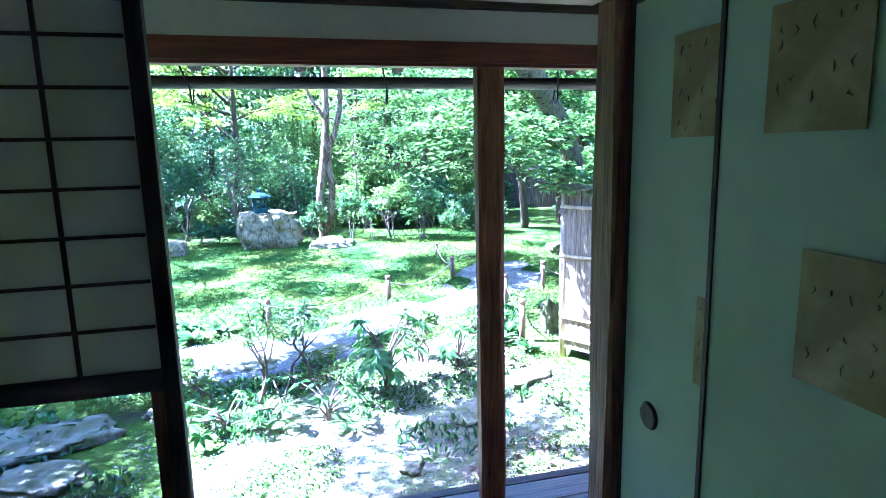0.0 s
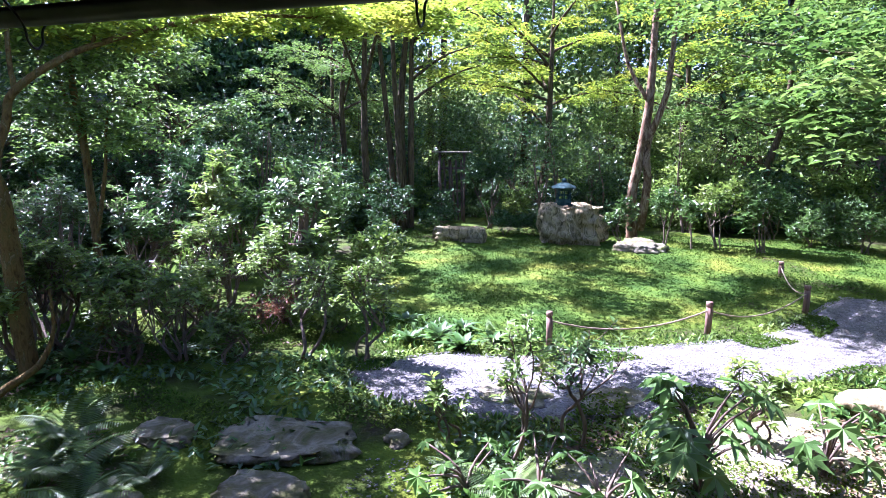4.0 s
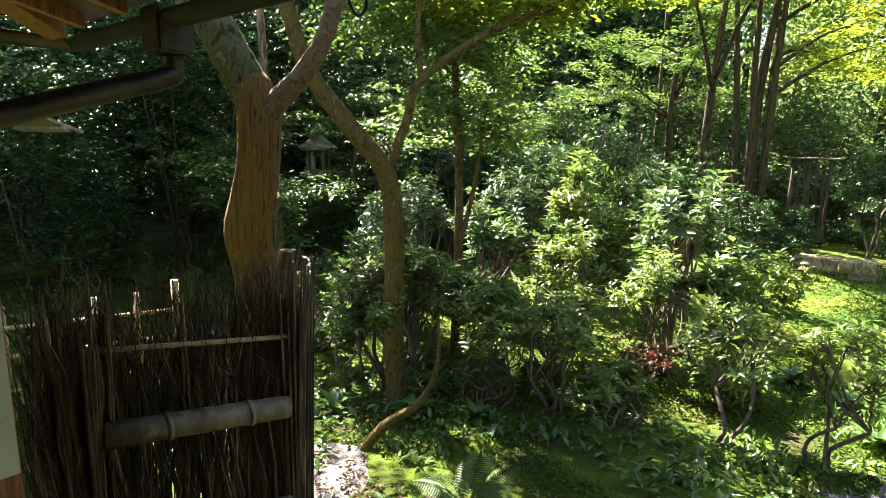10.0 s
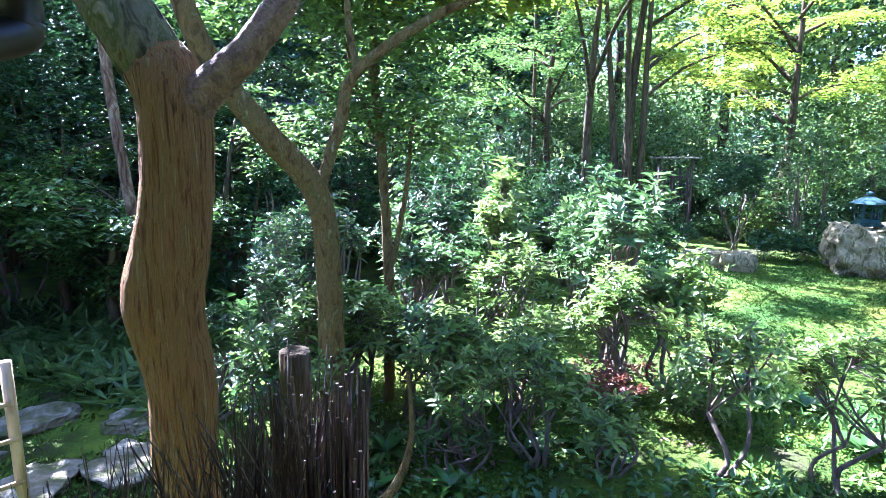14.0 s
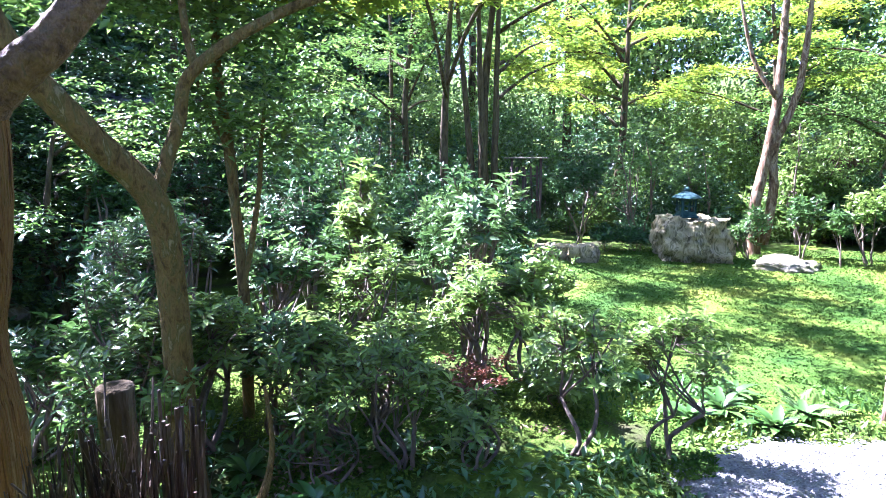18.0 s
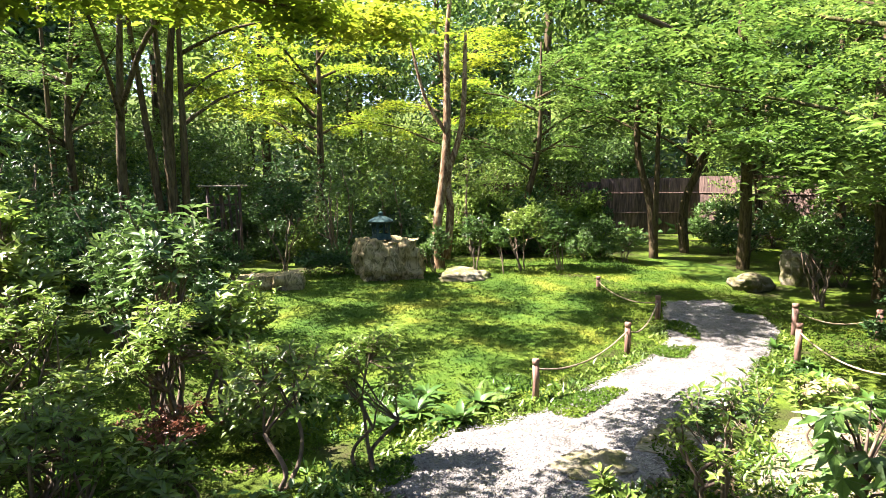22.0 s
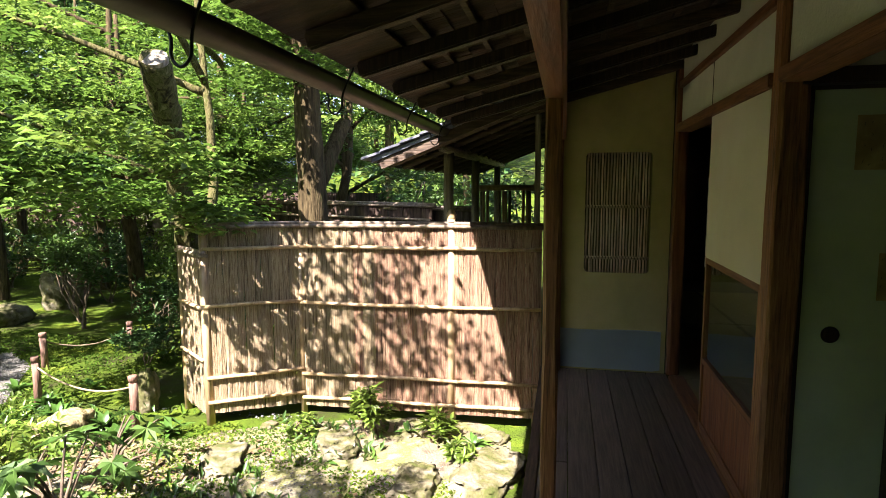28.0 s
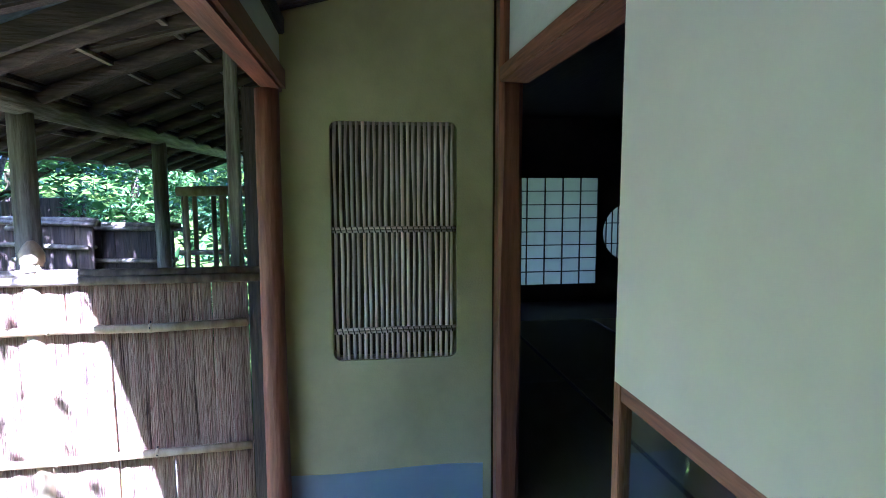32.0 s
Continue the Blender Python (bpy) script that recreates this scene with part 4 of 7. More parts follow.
for i in range(9):
    y = -0.32 + 0.08 * i
    h = math.sqrt(0.379 ** 2 - y * y)
    part("upright", bx(0.03, 0.045, y - 0.006, y + 0.006, -h, h), WOOD_DARK, moon)
for z in (-0.15, 0.12):
    h = math.sqrt(0.379 ** 2 - z * z)
    part("crossbar", bx(0.046, 0.056, -h, h, z - 0.006, z + 0.006), WOOD_DARK_X, moon)
# unseen eave, added to keep sky light off the far window paper
structure("far_eave", bx(FAR_X + 0.1, FAR_X + 3.2, -3.75, 1.36, 1.72, 1.80), TILE, "unseen tiled eave added to shade the far windows", "roof")
lamp = new("window_daylight", bpy.data.lights.new("window_daylight", "AREA"))
lamp.data.shape, lamp.data.size, lamp.data.size_y, lamp.data.energy, lamp.data.color = "RECTANGLE", 2.2, 1.4, 0.38, (0.66, 0.82, 1.0)
lamp.matrix_world = look((FAR_X + 0.5, -0.95, 0.86), (FAR_X - 3, -0.95, 0.86))

# ---- lean-to and fences beside the house ----
lean = thing("lean_to_roof", "small lean-to roof with pole rafters and dark tiles", "roof", (0, 0, 0), kind="structure")


def lean_z(y):
    return 1.80 + (2.98 - y) * 0.39


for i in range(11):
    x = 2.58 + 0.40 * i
    part("pole_rafter", tube([(x, 3.44, lean_z(3.44) - 0.03), (x + 0.01, 3.0, lean_z(3.0) - 0.028), (x, 2.2, lean_z(2.2) - 0.03), (x, 1.40, lean_z(1.40) - 0.03)], [0.025, 0.028, 0.03, 0.03], 9, wobble=0.05, seed=i), WOOD_SHADED_Y, lean, smooth=True)
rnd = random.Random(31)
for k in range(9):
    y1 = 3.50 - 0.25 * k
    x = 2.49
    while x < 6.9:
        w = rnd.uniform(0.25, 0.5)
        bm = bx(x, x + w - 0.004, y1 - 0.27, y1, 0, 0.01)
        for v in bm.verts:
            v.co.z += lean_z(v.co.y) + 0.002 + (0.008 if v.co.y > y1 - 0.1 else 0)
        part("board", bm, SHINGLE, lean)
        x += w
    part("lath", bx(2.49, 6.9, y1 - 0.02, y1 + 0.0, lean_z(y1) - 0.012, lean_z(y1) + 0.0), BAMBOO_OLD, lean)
bm = bx(2.44, 7.0, 1.36, 3.53, 0.0, 0.03)
for v in bm.verts:
    v.co.z += lean_z(v.co.y) + 0.022
part("roof_cover", bm, TILE, lean)
part("verge_board", bx(2.455, 2.482, 1.4, 3.51, -0.05, 0.02, m=Matrix.Translation((0, 2.98, 1.80)) @ Matrix.Rotation(-math.atan(0.39), 4, "X") @ Matrix.Translation((0, -2.98, 0))), WOOD_SHADED_Y, lean)
for i in range(15):
    y = 3.53 - 0.15 * i
    bm = bx(2.41, 2.62, y - 0.078, y + 0.072, 0, 0.022, 0.004)
    for v in bm.verts:
        v.co.z += lean_z(v.co.y) + 0.054 + 0.012 * (v.co.y > y)
    part("edge_tile", bm, TILE, lean)
part("log_beam", tube([(2.62, 3.03, 1.73), (4.0, 3.035, 1.735), (6.8, 3.03, 1.73)], [0.04, 0.045, 0.04], 12, wobble=0.04), WOOD_GREY_X, lean, "weathered log beam", True)
for x, y in ((2.93, 3.04), (4.35, 3.04), (6.3, 3.04)):
    rough_post("shed_post", "slim weathered round log post under the lean-to", x, y, 0.085, GROUND, 1.70, WOOD_GREY, int(x * 10), True)
rough_post("shed_post", "slim grey square post where the lean-to meets the house", 2.985, 2.33, 0.045, GROUND, 1.99, WOOD_GREY, 41)


def bark_fence(name, label, ends, zb, zt, seed, rails, mat=None, strip=0.055, posts=(), cap=True, rail_mat=None, thick=0.012):
    """A fence of upright bark strips between two ends, with split bamboo rails, a cap and posts at given shares of its length."""
    (xa, ya), (xb, yb) = ends
    length = math.hypot(xb - xa, yb - ya)
    turn = math.degrees(math.atan2(yb - ya, xb - xa))
    t = thing(name, label, "fence", (xa, ya, 0), turn)
    rnd = random.Random(seed)
    x = 0.0
    while x < length - 0.01:
        w = min(strip * rnd.uniform(0.6, 1.5), length - x)
        y = rnd.uniform(-0.006, 0.006)
        bm = bmesh.new()
        rows = []
        for k in range(5):
            z = zb + (zt - zb) * k / 4
            j = rnd.uniform(-0.004, 0.004)
            rows.append([bm.verts.new((x + j + a * w, y + b, z)) for a, b in ((0, 0), (0.5, 0.006 + rnd.uniform(0, 0.004)), (0.985, 0), (0.985, -thick), (0, -thick))])
        for a, b in zip(rows, rows[1:]):
            for k in range(5):
                bm.faces.new((a[k], a[(k + 1) % 5], b[(k + 1) % 5], b[k]))
        bm.faces.new(rows[0][::-1])
        bm.faces.new(rows[-1])
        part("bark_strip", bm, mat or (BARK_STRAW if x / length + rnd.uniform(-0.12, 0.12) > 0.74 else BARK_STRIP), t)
        x += w
    for z in rails:
        for side, d in ((0.026, 0.016), (-0.03, 0.014)):
            k = max(2, int(length / 0.3))
            pts = [(length * i / k, side + rnd.uniform(-0.002, 0.002), z + rnd.uniform(-0.005, 0.005)) for i in range(k + 1)]
            bm = tube(pts, [d * rnd.uniform(0.93, 1.05) for _ in pts], 8)
            for i in range(1, k):
                tube([(pts[i][0] - 0.006, side, pts[i][2]), (pts[i][0] + 0.006, side, pts[i][2])], d * 1.12, 8, bm)
            part("rail", bm, rail_mat or BAMBOO, t, smooth=True)
            if side > 0 and z == rails[0]:
                for i in range(1, k, 2):
                    for zz in rails:
                        part("binding", tube([(pts[i][0] - 0.004, 0.012, zz - 0.02), (pts[i][0], 0.046, zz), (pts[i][0] + 0.004, 0.012, zz + 0.02)], 0.0025, 5), IRON, t, "dark cord tie")
    if cap:
        for dy, dz in ((-0.018, 0.0), (0.018, 0.003), (0.0, 0.026)):
            part("cap_pole", tube([(-0.05, dy, zt + dz), (length / 2, dy, zt + dz + 0.006), (length + 0.04, dy, zt + dz)], 0.017, 8, wobble=0.05, seed=seed), BAMBOO_OLD, t, smooth=True)
    for s, r, top in posts:
        part("post", tube([(s * length, -0.01, GROUND - 0.1), (s * length + 0.005, -0.01, 0.2), (s * length, -0.01, top)], [r * 1.05, r, r * 0.96], 12, wobble=0.03, seed=seed), rail_mat or BAMBOO, t, smooth=True)
    return t


FENCE_A, FENCE_B, FENCE_C = (2.40, 4.96), (2.80, 4.30), (2.89, 2.28)
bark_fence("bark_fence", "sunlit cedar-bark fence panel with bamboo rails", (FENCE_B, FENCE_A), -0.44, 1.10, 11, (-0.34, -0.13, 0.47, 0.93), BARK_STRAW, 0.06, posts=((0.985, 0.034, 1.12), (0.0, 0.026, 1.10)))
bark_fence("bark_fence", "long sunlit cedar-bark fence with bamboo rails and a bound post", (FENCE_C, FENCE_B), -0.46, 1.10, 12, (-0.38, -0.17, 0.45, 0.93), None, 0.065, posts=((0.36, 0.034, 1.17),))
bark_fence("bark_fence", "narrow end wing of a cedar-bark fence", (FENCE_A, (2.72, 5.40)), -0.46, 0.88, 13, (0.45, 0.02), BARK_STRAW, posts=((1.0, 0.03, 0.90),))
pipes = thing("bamboo_pipe_fence", "bamboo fence of paired canes with gaps under a round top rail", "fence", (4.7, 2.45, 0), 86)
part("top_rail", tube([(-0.02, 0, 1.41), (0.3, 0, 1.415), (0.62, 0, 1.41)], 0.034, 10), BAMBOO, pipes, smooth=True)
for i, x in enumerate((0.04, 0.075, 0.11, 0.27, 0.305, 0.34, 0.375, 0.52, 0.555, 0.59)):
    part("cane", tube([(x, 0.03 * (-1 if i % 2 else 1), GROUND), (x, 0.03 * (-1 if i % 2 else 1), 1.38)], 0.017, 8, wobble=0.03, seed=i), BAMBOO if i % 3 else BAMBOO_OLD, pipes, smooth=True)
for z in (0.55, 1.0):
    part("rail", tube([(0, 0, z), (0.62, 0, z)], 0.018, 8), BAMBOO_OLD, pipes, smooth=True)
structure("gap_board", bx(2.885, 2.905, 2.222, 2.276, GROUND, 1.80, 0.003), WOOD_DARK, "dark upright board between the fence and the corner post", "trim")
# dark wood colour stands in for the shade on this fence
bark_fence("board_fence", "low grey board fence, darkened for the shade behind the lean-to", ((4.72, 3.1), (4.95, 4.2)), GROUND, 1.16, 14, (0.95,), WOOD_DARK, strip=0.09, rail_mat=BAMBOO_OLD)
bark_fence("brush_fence", "dark brushwood fence in the shade", ((4.7, 3.6), (5.9, 6.4)), GROUND, 1.20, 15, (1.05,), mat=BARK_FAR, strip=0.1, rail_mat=BAMBOO_OLD)

knob = thing("post_knob", "pale round wooden knob bound on the fence post", "knob", (2.871, 3.007, 1.185))
part("ball", tube([(0, 0, -0.03), (0, 0, -0.01), (0, 0, 0.02), (0, 0, 0.05), (0, 0, 0.066)], [0.03, 0.038, 0.04, 0.026, 0.01], 12, wobble=0.06), BAMBOO, knob, smooth=True)
part("binding", tube([(0, 0, -0.034), (0, 0, -0.046)], 0.037, 12), BAMBOO_OLD, knob, smooth=True)
# ---- the ground ----
def grid_sheet(name, xs, ys, zfun, mat, label, category, keep=None):
    bm = bmesh.new()
    vs = [[bm.verts.new((x, y, zfun(x, y))) for y in ys] for x in xs]
    for i in range(len(xs) - 1):
        for j in range(len(ys) - 1):
            bm.faces.new((vs[i][j], vs[i + 1][j], vs[i + 1][j + 1], vs[i][j + 1]))
    return structure(name, bm, mat, label, category, True)


near = [-12 + 0.25 * i for i in range(109)]
xs = [-400, -200, -100, -60, -40, -28, -20, -15] + near + [18, 23, 30, 42, 60, 100, 200, 400]
nearY = [-1 + 0.25 * i for i in range(92)]
ys = [-400, -150, -60, -25, -10, -4] + nearY + [24, 27, 31, 37, 46, 60, 100, 200, 400]
grid_sheet("ground", xs, ys, ground_z, MOSS_GROUND, "mossy garden ground with bare brown patches", "ground")


def patch(name, outline, lift, mat, label, category, seed, rough=0.12):
    """A patch of other ground laid just above the sheet, with an uneven edge."""
    rnd = random.Random(seed)
    pts, _ = smooth_line(list(outline) + [outline[0]], [0] * (len(outline) + 1), 14)
    bm = bmesh.new()
    c = sum((Vector(p) for p in pts), Vector()) / len(pts)
    loops = []
    for s in (1.0, 0.8, 0.55, 0.3, 0.1):
        loops.append([])
        for k, p in enumerate(pts[:-1]):
            e = 1 + (rough * noise.noise((p.x * 2.2, p.y * 2.2, seed)) if s == 1.0 else 0)
            q = c + (p - c) * s * e
            if s == 1.0:
                q += Vector((noise.noise((p.x * 3.1, p.y * 3.1, seed + 4)), noise.noise((p.x * 3.1, p.y * 3.1, seed + 9)), 0)) * 0.16
            loops[-1].append(bm.verts.new((q.x, q.y, ground_z(q.x, q.y) + (lift if s < 1 else -0.015))))
    n = len(loops[0])
    for a, b in zip(loops, loops[1:]):
        for k in range(n):
            bm.faces.new((a[k], a[(k + 1) % n], b[(k + 1) % n], b[k]))
    bm.faces.new(loops[-1])
    return structure(name, bm, mat, label, category, True)


PATH = [(-2.1, 5.75, 0), (-1.35, 6.3, 0), (-0.5, 6.42, 0), (0.3, 6.9, 0), (1.05, 7.3, 0), (1.9, 8.0, 0), (2.4, 8.8, 0), (2.9, 9.5, 0), (3.75, 9.4, 0), (3.9, 8.8, 0), (3.45, 7.9, 0), (2.35, 7.0, 0), (1.75, 6.6, 0), (1.15, 6.0, 0), (0.5, 5.5, 0), (-0.2, 5.25, 0), (-0.9, 5.1, 0), (-1.6, 5.25, 0)]


def inside(poly, x, y):
    hit = False
    for (x0, y0, _), (x1, y1, _) in zip(poly, poly[1:] + poly[:1]):
        if (y0 > y) != (y1 > y) and x < (x1 - x0) * (y - y0) / (y1 - y0) + x0:
            hit = not hit
    return hit


def path_sheet(name, outline, lift, mat, label, category, cell=0.06):
    """A winding strip of ground laid on a fine grid, its edges sunk and worn uneven."""
    within = lambda x, y: inside(outline, x + 0.07 * noise.noise((x * 3.1, y * 3.1, 4.2)), y + 0.07 * noise.noise((x * 3.1, y * 3.1, 9.7)))
    x0, x1 = min(p[0] for p in outline) - 0.2, max(p[0] for p in outline) + 0.2
    y0, y1 = min(p[1] for p in outline) - 0.2, max(p[1] for p in outline) + 0.2
    spots = [(i, j) for i in range(int((x1 - x0) / cell)) for j in range(int((y1 - y0) / cell)) if within(x0 + i * cell, y0 + j * cell)]
    kept = set(spots)
    bm = bmesh.new()
    grid = {}

    def corner(i, j):
        if (i, j) not in grid:
            whole = all((i + a, j + b) in kept for a in (-1, 0) for b in (-1, 0))
            x, y = x0 + (i - 0.5) * cell, y0 + (j - 0.5) * cell
            grid[i, j] = bm.verts.new((x, y, ground_z(x, y) + (lift if whole else -0.01)))
        return grid[i, j]

    for i, j in spots:
        bm.faces.new((corner(i, j), corner(i + 1, j), corner(i + 1, j + 1), corner(i, j + 1)))
    return structure(name, bm, mat, label, category, True)


path_sheet("gravel_path", PATH, 0.045, GRAVEL_BED, "pale gravel path through the moss", "path")
patch("lawn", [(-2.9, 7.0, 0), (-1.2, 6.6, 0), (0.1, 7.0, 0), (1.0, 7.7, 0), (2.0, 9.3, 0), (2.8, 10.6, 0), (2.2, 12.2, 0), (0.4, 13.3, 0), (-1.6, 13.6, 0), (-3.0, 13.0, 0), (-3.7, 11.2, 0), (-3.6, 9.0, 0)], 0.03, LAWN_MOSS, "bright green moss lawn", "lawn", 5)
patch("bare_ground", [(-0.6, 2.6, 0), (1.2, 2.55, 0), (3.0, 2.4, 0), (2.95, 3.6, 0), (2.6, 4.5, 0), (2.0, 5.6, 0), (1.5, 5.95, 0), (0.9, 5.6, 0), (0.0, 5.0, 0), (-1.0, 3.6, 0)], 0.014, DIRT, "earth with thin moss and gravel in the shade", "ground", 7)
# small patch in the paler gravel colour beside the brushwood screen
patch("pale_spot", [(-4.2, 3.55, 0), (-3.85, 3.7, 0), (-3.9, 4.0, 0), (-4.25, 4.2, 0), (-4.5, 4.05, 0), (-4.45, 3.75, 0)], 0.018, GRAVEL_BED, "small pale gravelly spot beside the brushwood screen", "ground", 11)
patch("far_lawn", [(2.9, 10.2, 0), (4.2, 10.0, 0), (5.4, 10.6, 0), (6.2, 11.8, 0), (5.6, 13.2, 0), (4.0, 13.8, 0), (2.6, 13.4, 0), (1.2, 13.6, 0), (2.2, 12.4, 0), (3.0, 11.4, 0)], 0.024, LAWN_MOSS, "sunny moss beyond the path", "lawn", 9)

# ---- rocks, lantern, garden posts ----
def rock(name, label, at, size, seed, mat=None, flat=0.0, turn=0, sink=0.15, category="rock", detail=4, craggy=1.0):
    """A weathered rock: a squashed ball, pushed about by noise, flattened on top."""
    bm = bmesh.new()
    bmesh.ops.create_icosphere(bm, subdivisions=detail, radius=1)
    for v in bm.verts:
        d = v.co.normalized()
        k = 1 + 0.26 * noise.noise(d * 1.3 + Vector((seed * 3.1, 0, 0))) + 0.16 * noise.noise(d * 3.1 + Vector((0, seed * 1.7, 0))) + craggy * 0.09 * noise.noise(d * 6.5 + Vector((0, 0, seed))) + craggy * 0.05 * noise.noise(d * 14 + Vector((seed, 0, 0))) + craggy * 0.12 * noise.noise(Vector((d.x * 4.5, d.y * 4.5, d.z * 0.8 + seed)))
        box = max(abs(d.x), abs(d.y), abs(d.z))
        v.co = d * k * (1.0 / box) ** 0.4
        if flat:
            v.co.z = min(v.co.z, flat + 0.2 * noise.noise(d * 3.5 + Vector((seed, 0, 0))) + 0.1 * noise.noise(d * 10 + Vector((0, seed, 0))))
        v.co = Vector((v.co.x * size[0] / 2, v.co.y * size[1] / 2, v.co.z * size[2] / 2))
    z = ground_z(at[0], at[1])
    for v in bm.verts:
        v.co.z += size[2] * (0.5 - sink)
    ob = part(name, bm, mat or ROCK, None, label, True)
    ob.matrix_basis = pose(at[0], at[1], z, 0, 0, turn)
    return tagged(ob, category=category)


rock("boulder", "big pale weathered boulder under a bronze lantern", (-0.62, 12.75), (1.18, 1.0, 0.98), 2, flat=0.72, sink=0.14, detail=5, craggy=1.4)
rock("flat_rock", "low flat-topped mossy rock at the lawn's edge", (-2.9, 12.3), (0.75, 0.5, 0.36), 4, flat=0.7, turn=12)
rock("flat_rock", "small flat rock at the lawn's edge", (-2.45, 12.15), (0.5, 0.45, 0.42), 5, flat=0.7)
rock("flat_rock", "low pale flat rock beside the lawn", (0.62, 12.1), (0.85, 0.6, 0.30), 6, ROCK_FLAT, turn=-20, sink=0.38, craggy=1.8)
rock("rock", "low grey rock in the shade of trees", (4.9, 9.95), (0.7, 0.5, 0.3), 7, ROCK_FLAT, turn=15)
rock("rock", "mossy rock by the far fence", (6.0, 10.0), (0.6, 0.5, 0.75), 8, ROCK_FLAT)
rock("rock", "upright dark rock beside the fence wing", (2.62, 5.72), (0.18, 0.18, 0.46), 9, ROCK_FLAT, sink=0.2)
rock("rock", "low grey rock among ground cover", (1.95, 5.95), (0.4, 0.3, 0.22), 10)
rock("stepping_stone", "wide flat mossy stone near the house", (-1.88, 4.46), (0.92, 0.56, 0.17), 11, ROCK_FLAT, flat=0.5, turn=12, sink=0.4)
rock("stepping_stone", "flat mossy stone beside a larger one", (-2.7, 4.3), (0.42, 0.3, 0.14), 12, ROCK_FLAT, flat=0.5, sink=0.36)
rock("stepping_stone", "flat stone in front of the veranda", (-1.7, 3.9), (0.55, 0.34, 0.15), 13, ROCK_FLAT, flat=0.5, turn=-10, sink=0.36)
rock("stepping_stone", "low flat stone on the sunny path", (1.8, 4.45), (0.45, 0.28, 0.16), 14, ROCK_FLAT, flat=0.5, turn=20, sink=0.36)
rock("stepping_stone", "grey wedge-shaped stone by the bark fence", (2.2, 3.75), (0.42, 0.3, 0.18), 15, ROCK_FLAT, flat=0.5, turn=30, sink=0.36)
rock("stepping_stone", "large flat stone near the fence", (2.05, 2.6), (0.7, 0.42, 0.18), 16, ROCK_FLAT, flat=0.5, turn=-15, sink=0.36)
rock("stepping_stone", "flat stone half in moss near the fence", (1.85, 3.05), (0.45, 0.3, 0.16), 17, ROCK_FLAT, flat=0.5, sink=0.36)
rock("stepping_stone", "flat stone in the gravel path", (0.15, 5.65), (0.6, 0.4, 0.14), 18, ROCK_FLAT, flat=0.5, turn=40, sink=0.36)
rock("stepping_stone", "pale stone in the gravel path", (-0.55, 5.5), (0.55, 0.35, 0.14), 19, ROCK_FLAT, flat=0.5, sink=0.36)
for i, (x, y) in enumerate([(-5.9, 4.4), (-6.4, 4.9), (-7.1, 4.5), (-6.2, 4.0), (-7.6, 5.4), (-8.3, 6.0), (-7.0, 3.9)]):
    rock("stepping_stone", "grey stepping stone on a mossy side path", (x, y), (0.55, 0.42, 0.16), 30 + i, ROCK_FLAT, flat=0.5, turn=40 * i, sink=0.36)
for i, (x, y, s) in enumerate([(2.5, 4.0, .22), (2.6, 3.3, .3), (2.3, 2.75, .34), (2.65, 2.6, .28), (1.15, 3.9, .3), (0.6, 3.4, .26), (-0.3, 4.4, .24), (2.45, 4.45, .2), (2.0, 4.35, .18), (-2.4, 3.6, .3), (-1.2, 4.7, .25)]):
    rock("rock", "small grey garden stone half sunk in moss", (x, y), (s * 0.8, s * 0.6, s * 0.26), 50 + i, ROCK_FLAT, turn=50 * i, sink=0.3)


def lantern(at, z):
    """A bronze lantern: foot, pierced fire box, spreading roof and finial."""
    t = thing("garden_lantern", "verdigris bronze lantern on a boulder", "lantern", (*at, z), 12)
    t.scale = (0.78, 0.78, 0.92)
    bm = bx(-0.20, 0.20, -0.20, 0.20, 0, 0.035, 0.008)
    bx(-0.17, 0.17, -0.17, 0.17, 0.035, 0.07, 0.006, bm)
    part("base", bm, VERDIGRIS, t)
    for i, (sx, sy) in enumerate(((1, 0), (-1, 0), (0, 1), (0, -1))):
        m = Matrix.Rotation(math.pi / 2 * i, 4, "Z")
        panel = None
        for a, b, c, d in ((-0.16, 0.16, 0.07, 0.11), (-0.16, 0.16, 0.30, 0.34), (-0.16, -0.12, 0.11, 0.30), (0.12, 0.16, 0.11, 0.30), (-0.012, 0.012, 0.11, 0.30), (-0.12, 0.12, 0.2, 0.215)):
            bar = part("bar" if panel else "side_panel", bx(a, b, 0.145, 0.16, c, d, 0.0, None, m), VERDIGRIS, panel or t)
            panel = panel or bar
    bm = bmesh.new()
    rings = []
    for r, zz in ((0.28, 0.345), (0.30, 0.36), (0.27, 0.385), (0.19, 0.42), (0.10, 0.46), (0.05, 0.475)):
        rings.append([bm.verts.new((r * c * (1.06 if k % 2 == 0 else 1), r * s * (1.06 if k % 2 == 0 else 1), zz)) for k, (c, s) in enumerate([(math.cos(math.tau * q / 16 + math.pi / 4), math.sin(math.tau * q / 16 + math.pi / 4)) for q in range(16)])])
    for a, b in zip(rings, rings[1:]):
        for k in range(16):
            bm.faces.new((a[k], a[(k + 1) % 16], b[(k + 1) % 16], b[k]))
    bm.faces.new(rings[0][::-1])
    bm.faces.new(rings[-1])
    part("roof", bm, VERDIGRIS, t)
    part("finial", tube([(0, 0, 0.47), (0, 0, 0.49), (0, 0, 0.515), (0, 0, 0.54), (0, 0, 0.55)], [0.05, 0.06, 0.065, 0.045, 0.015], 14), VERDIGRIS, t, smooth=True)


lantern((-0.78, 12.62), 0.27)


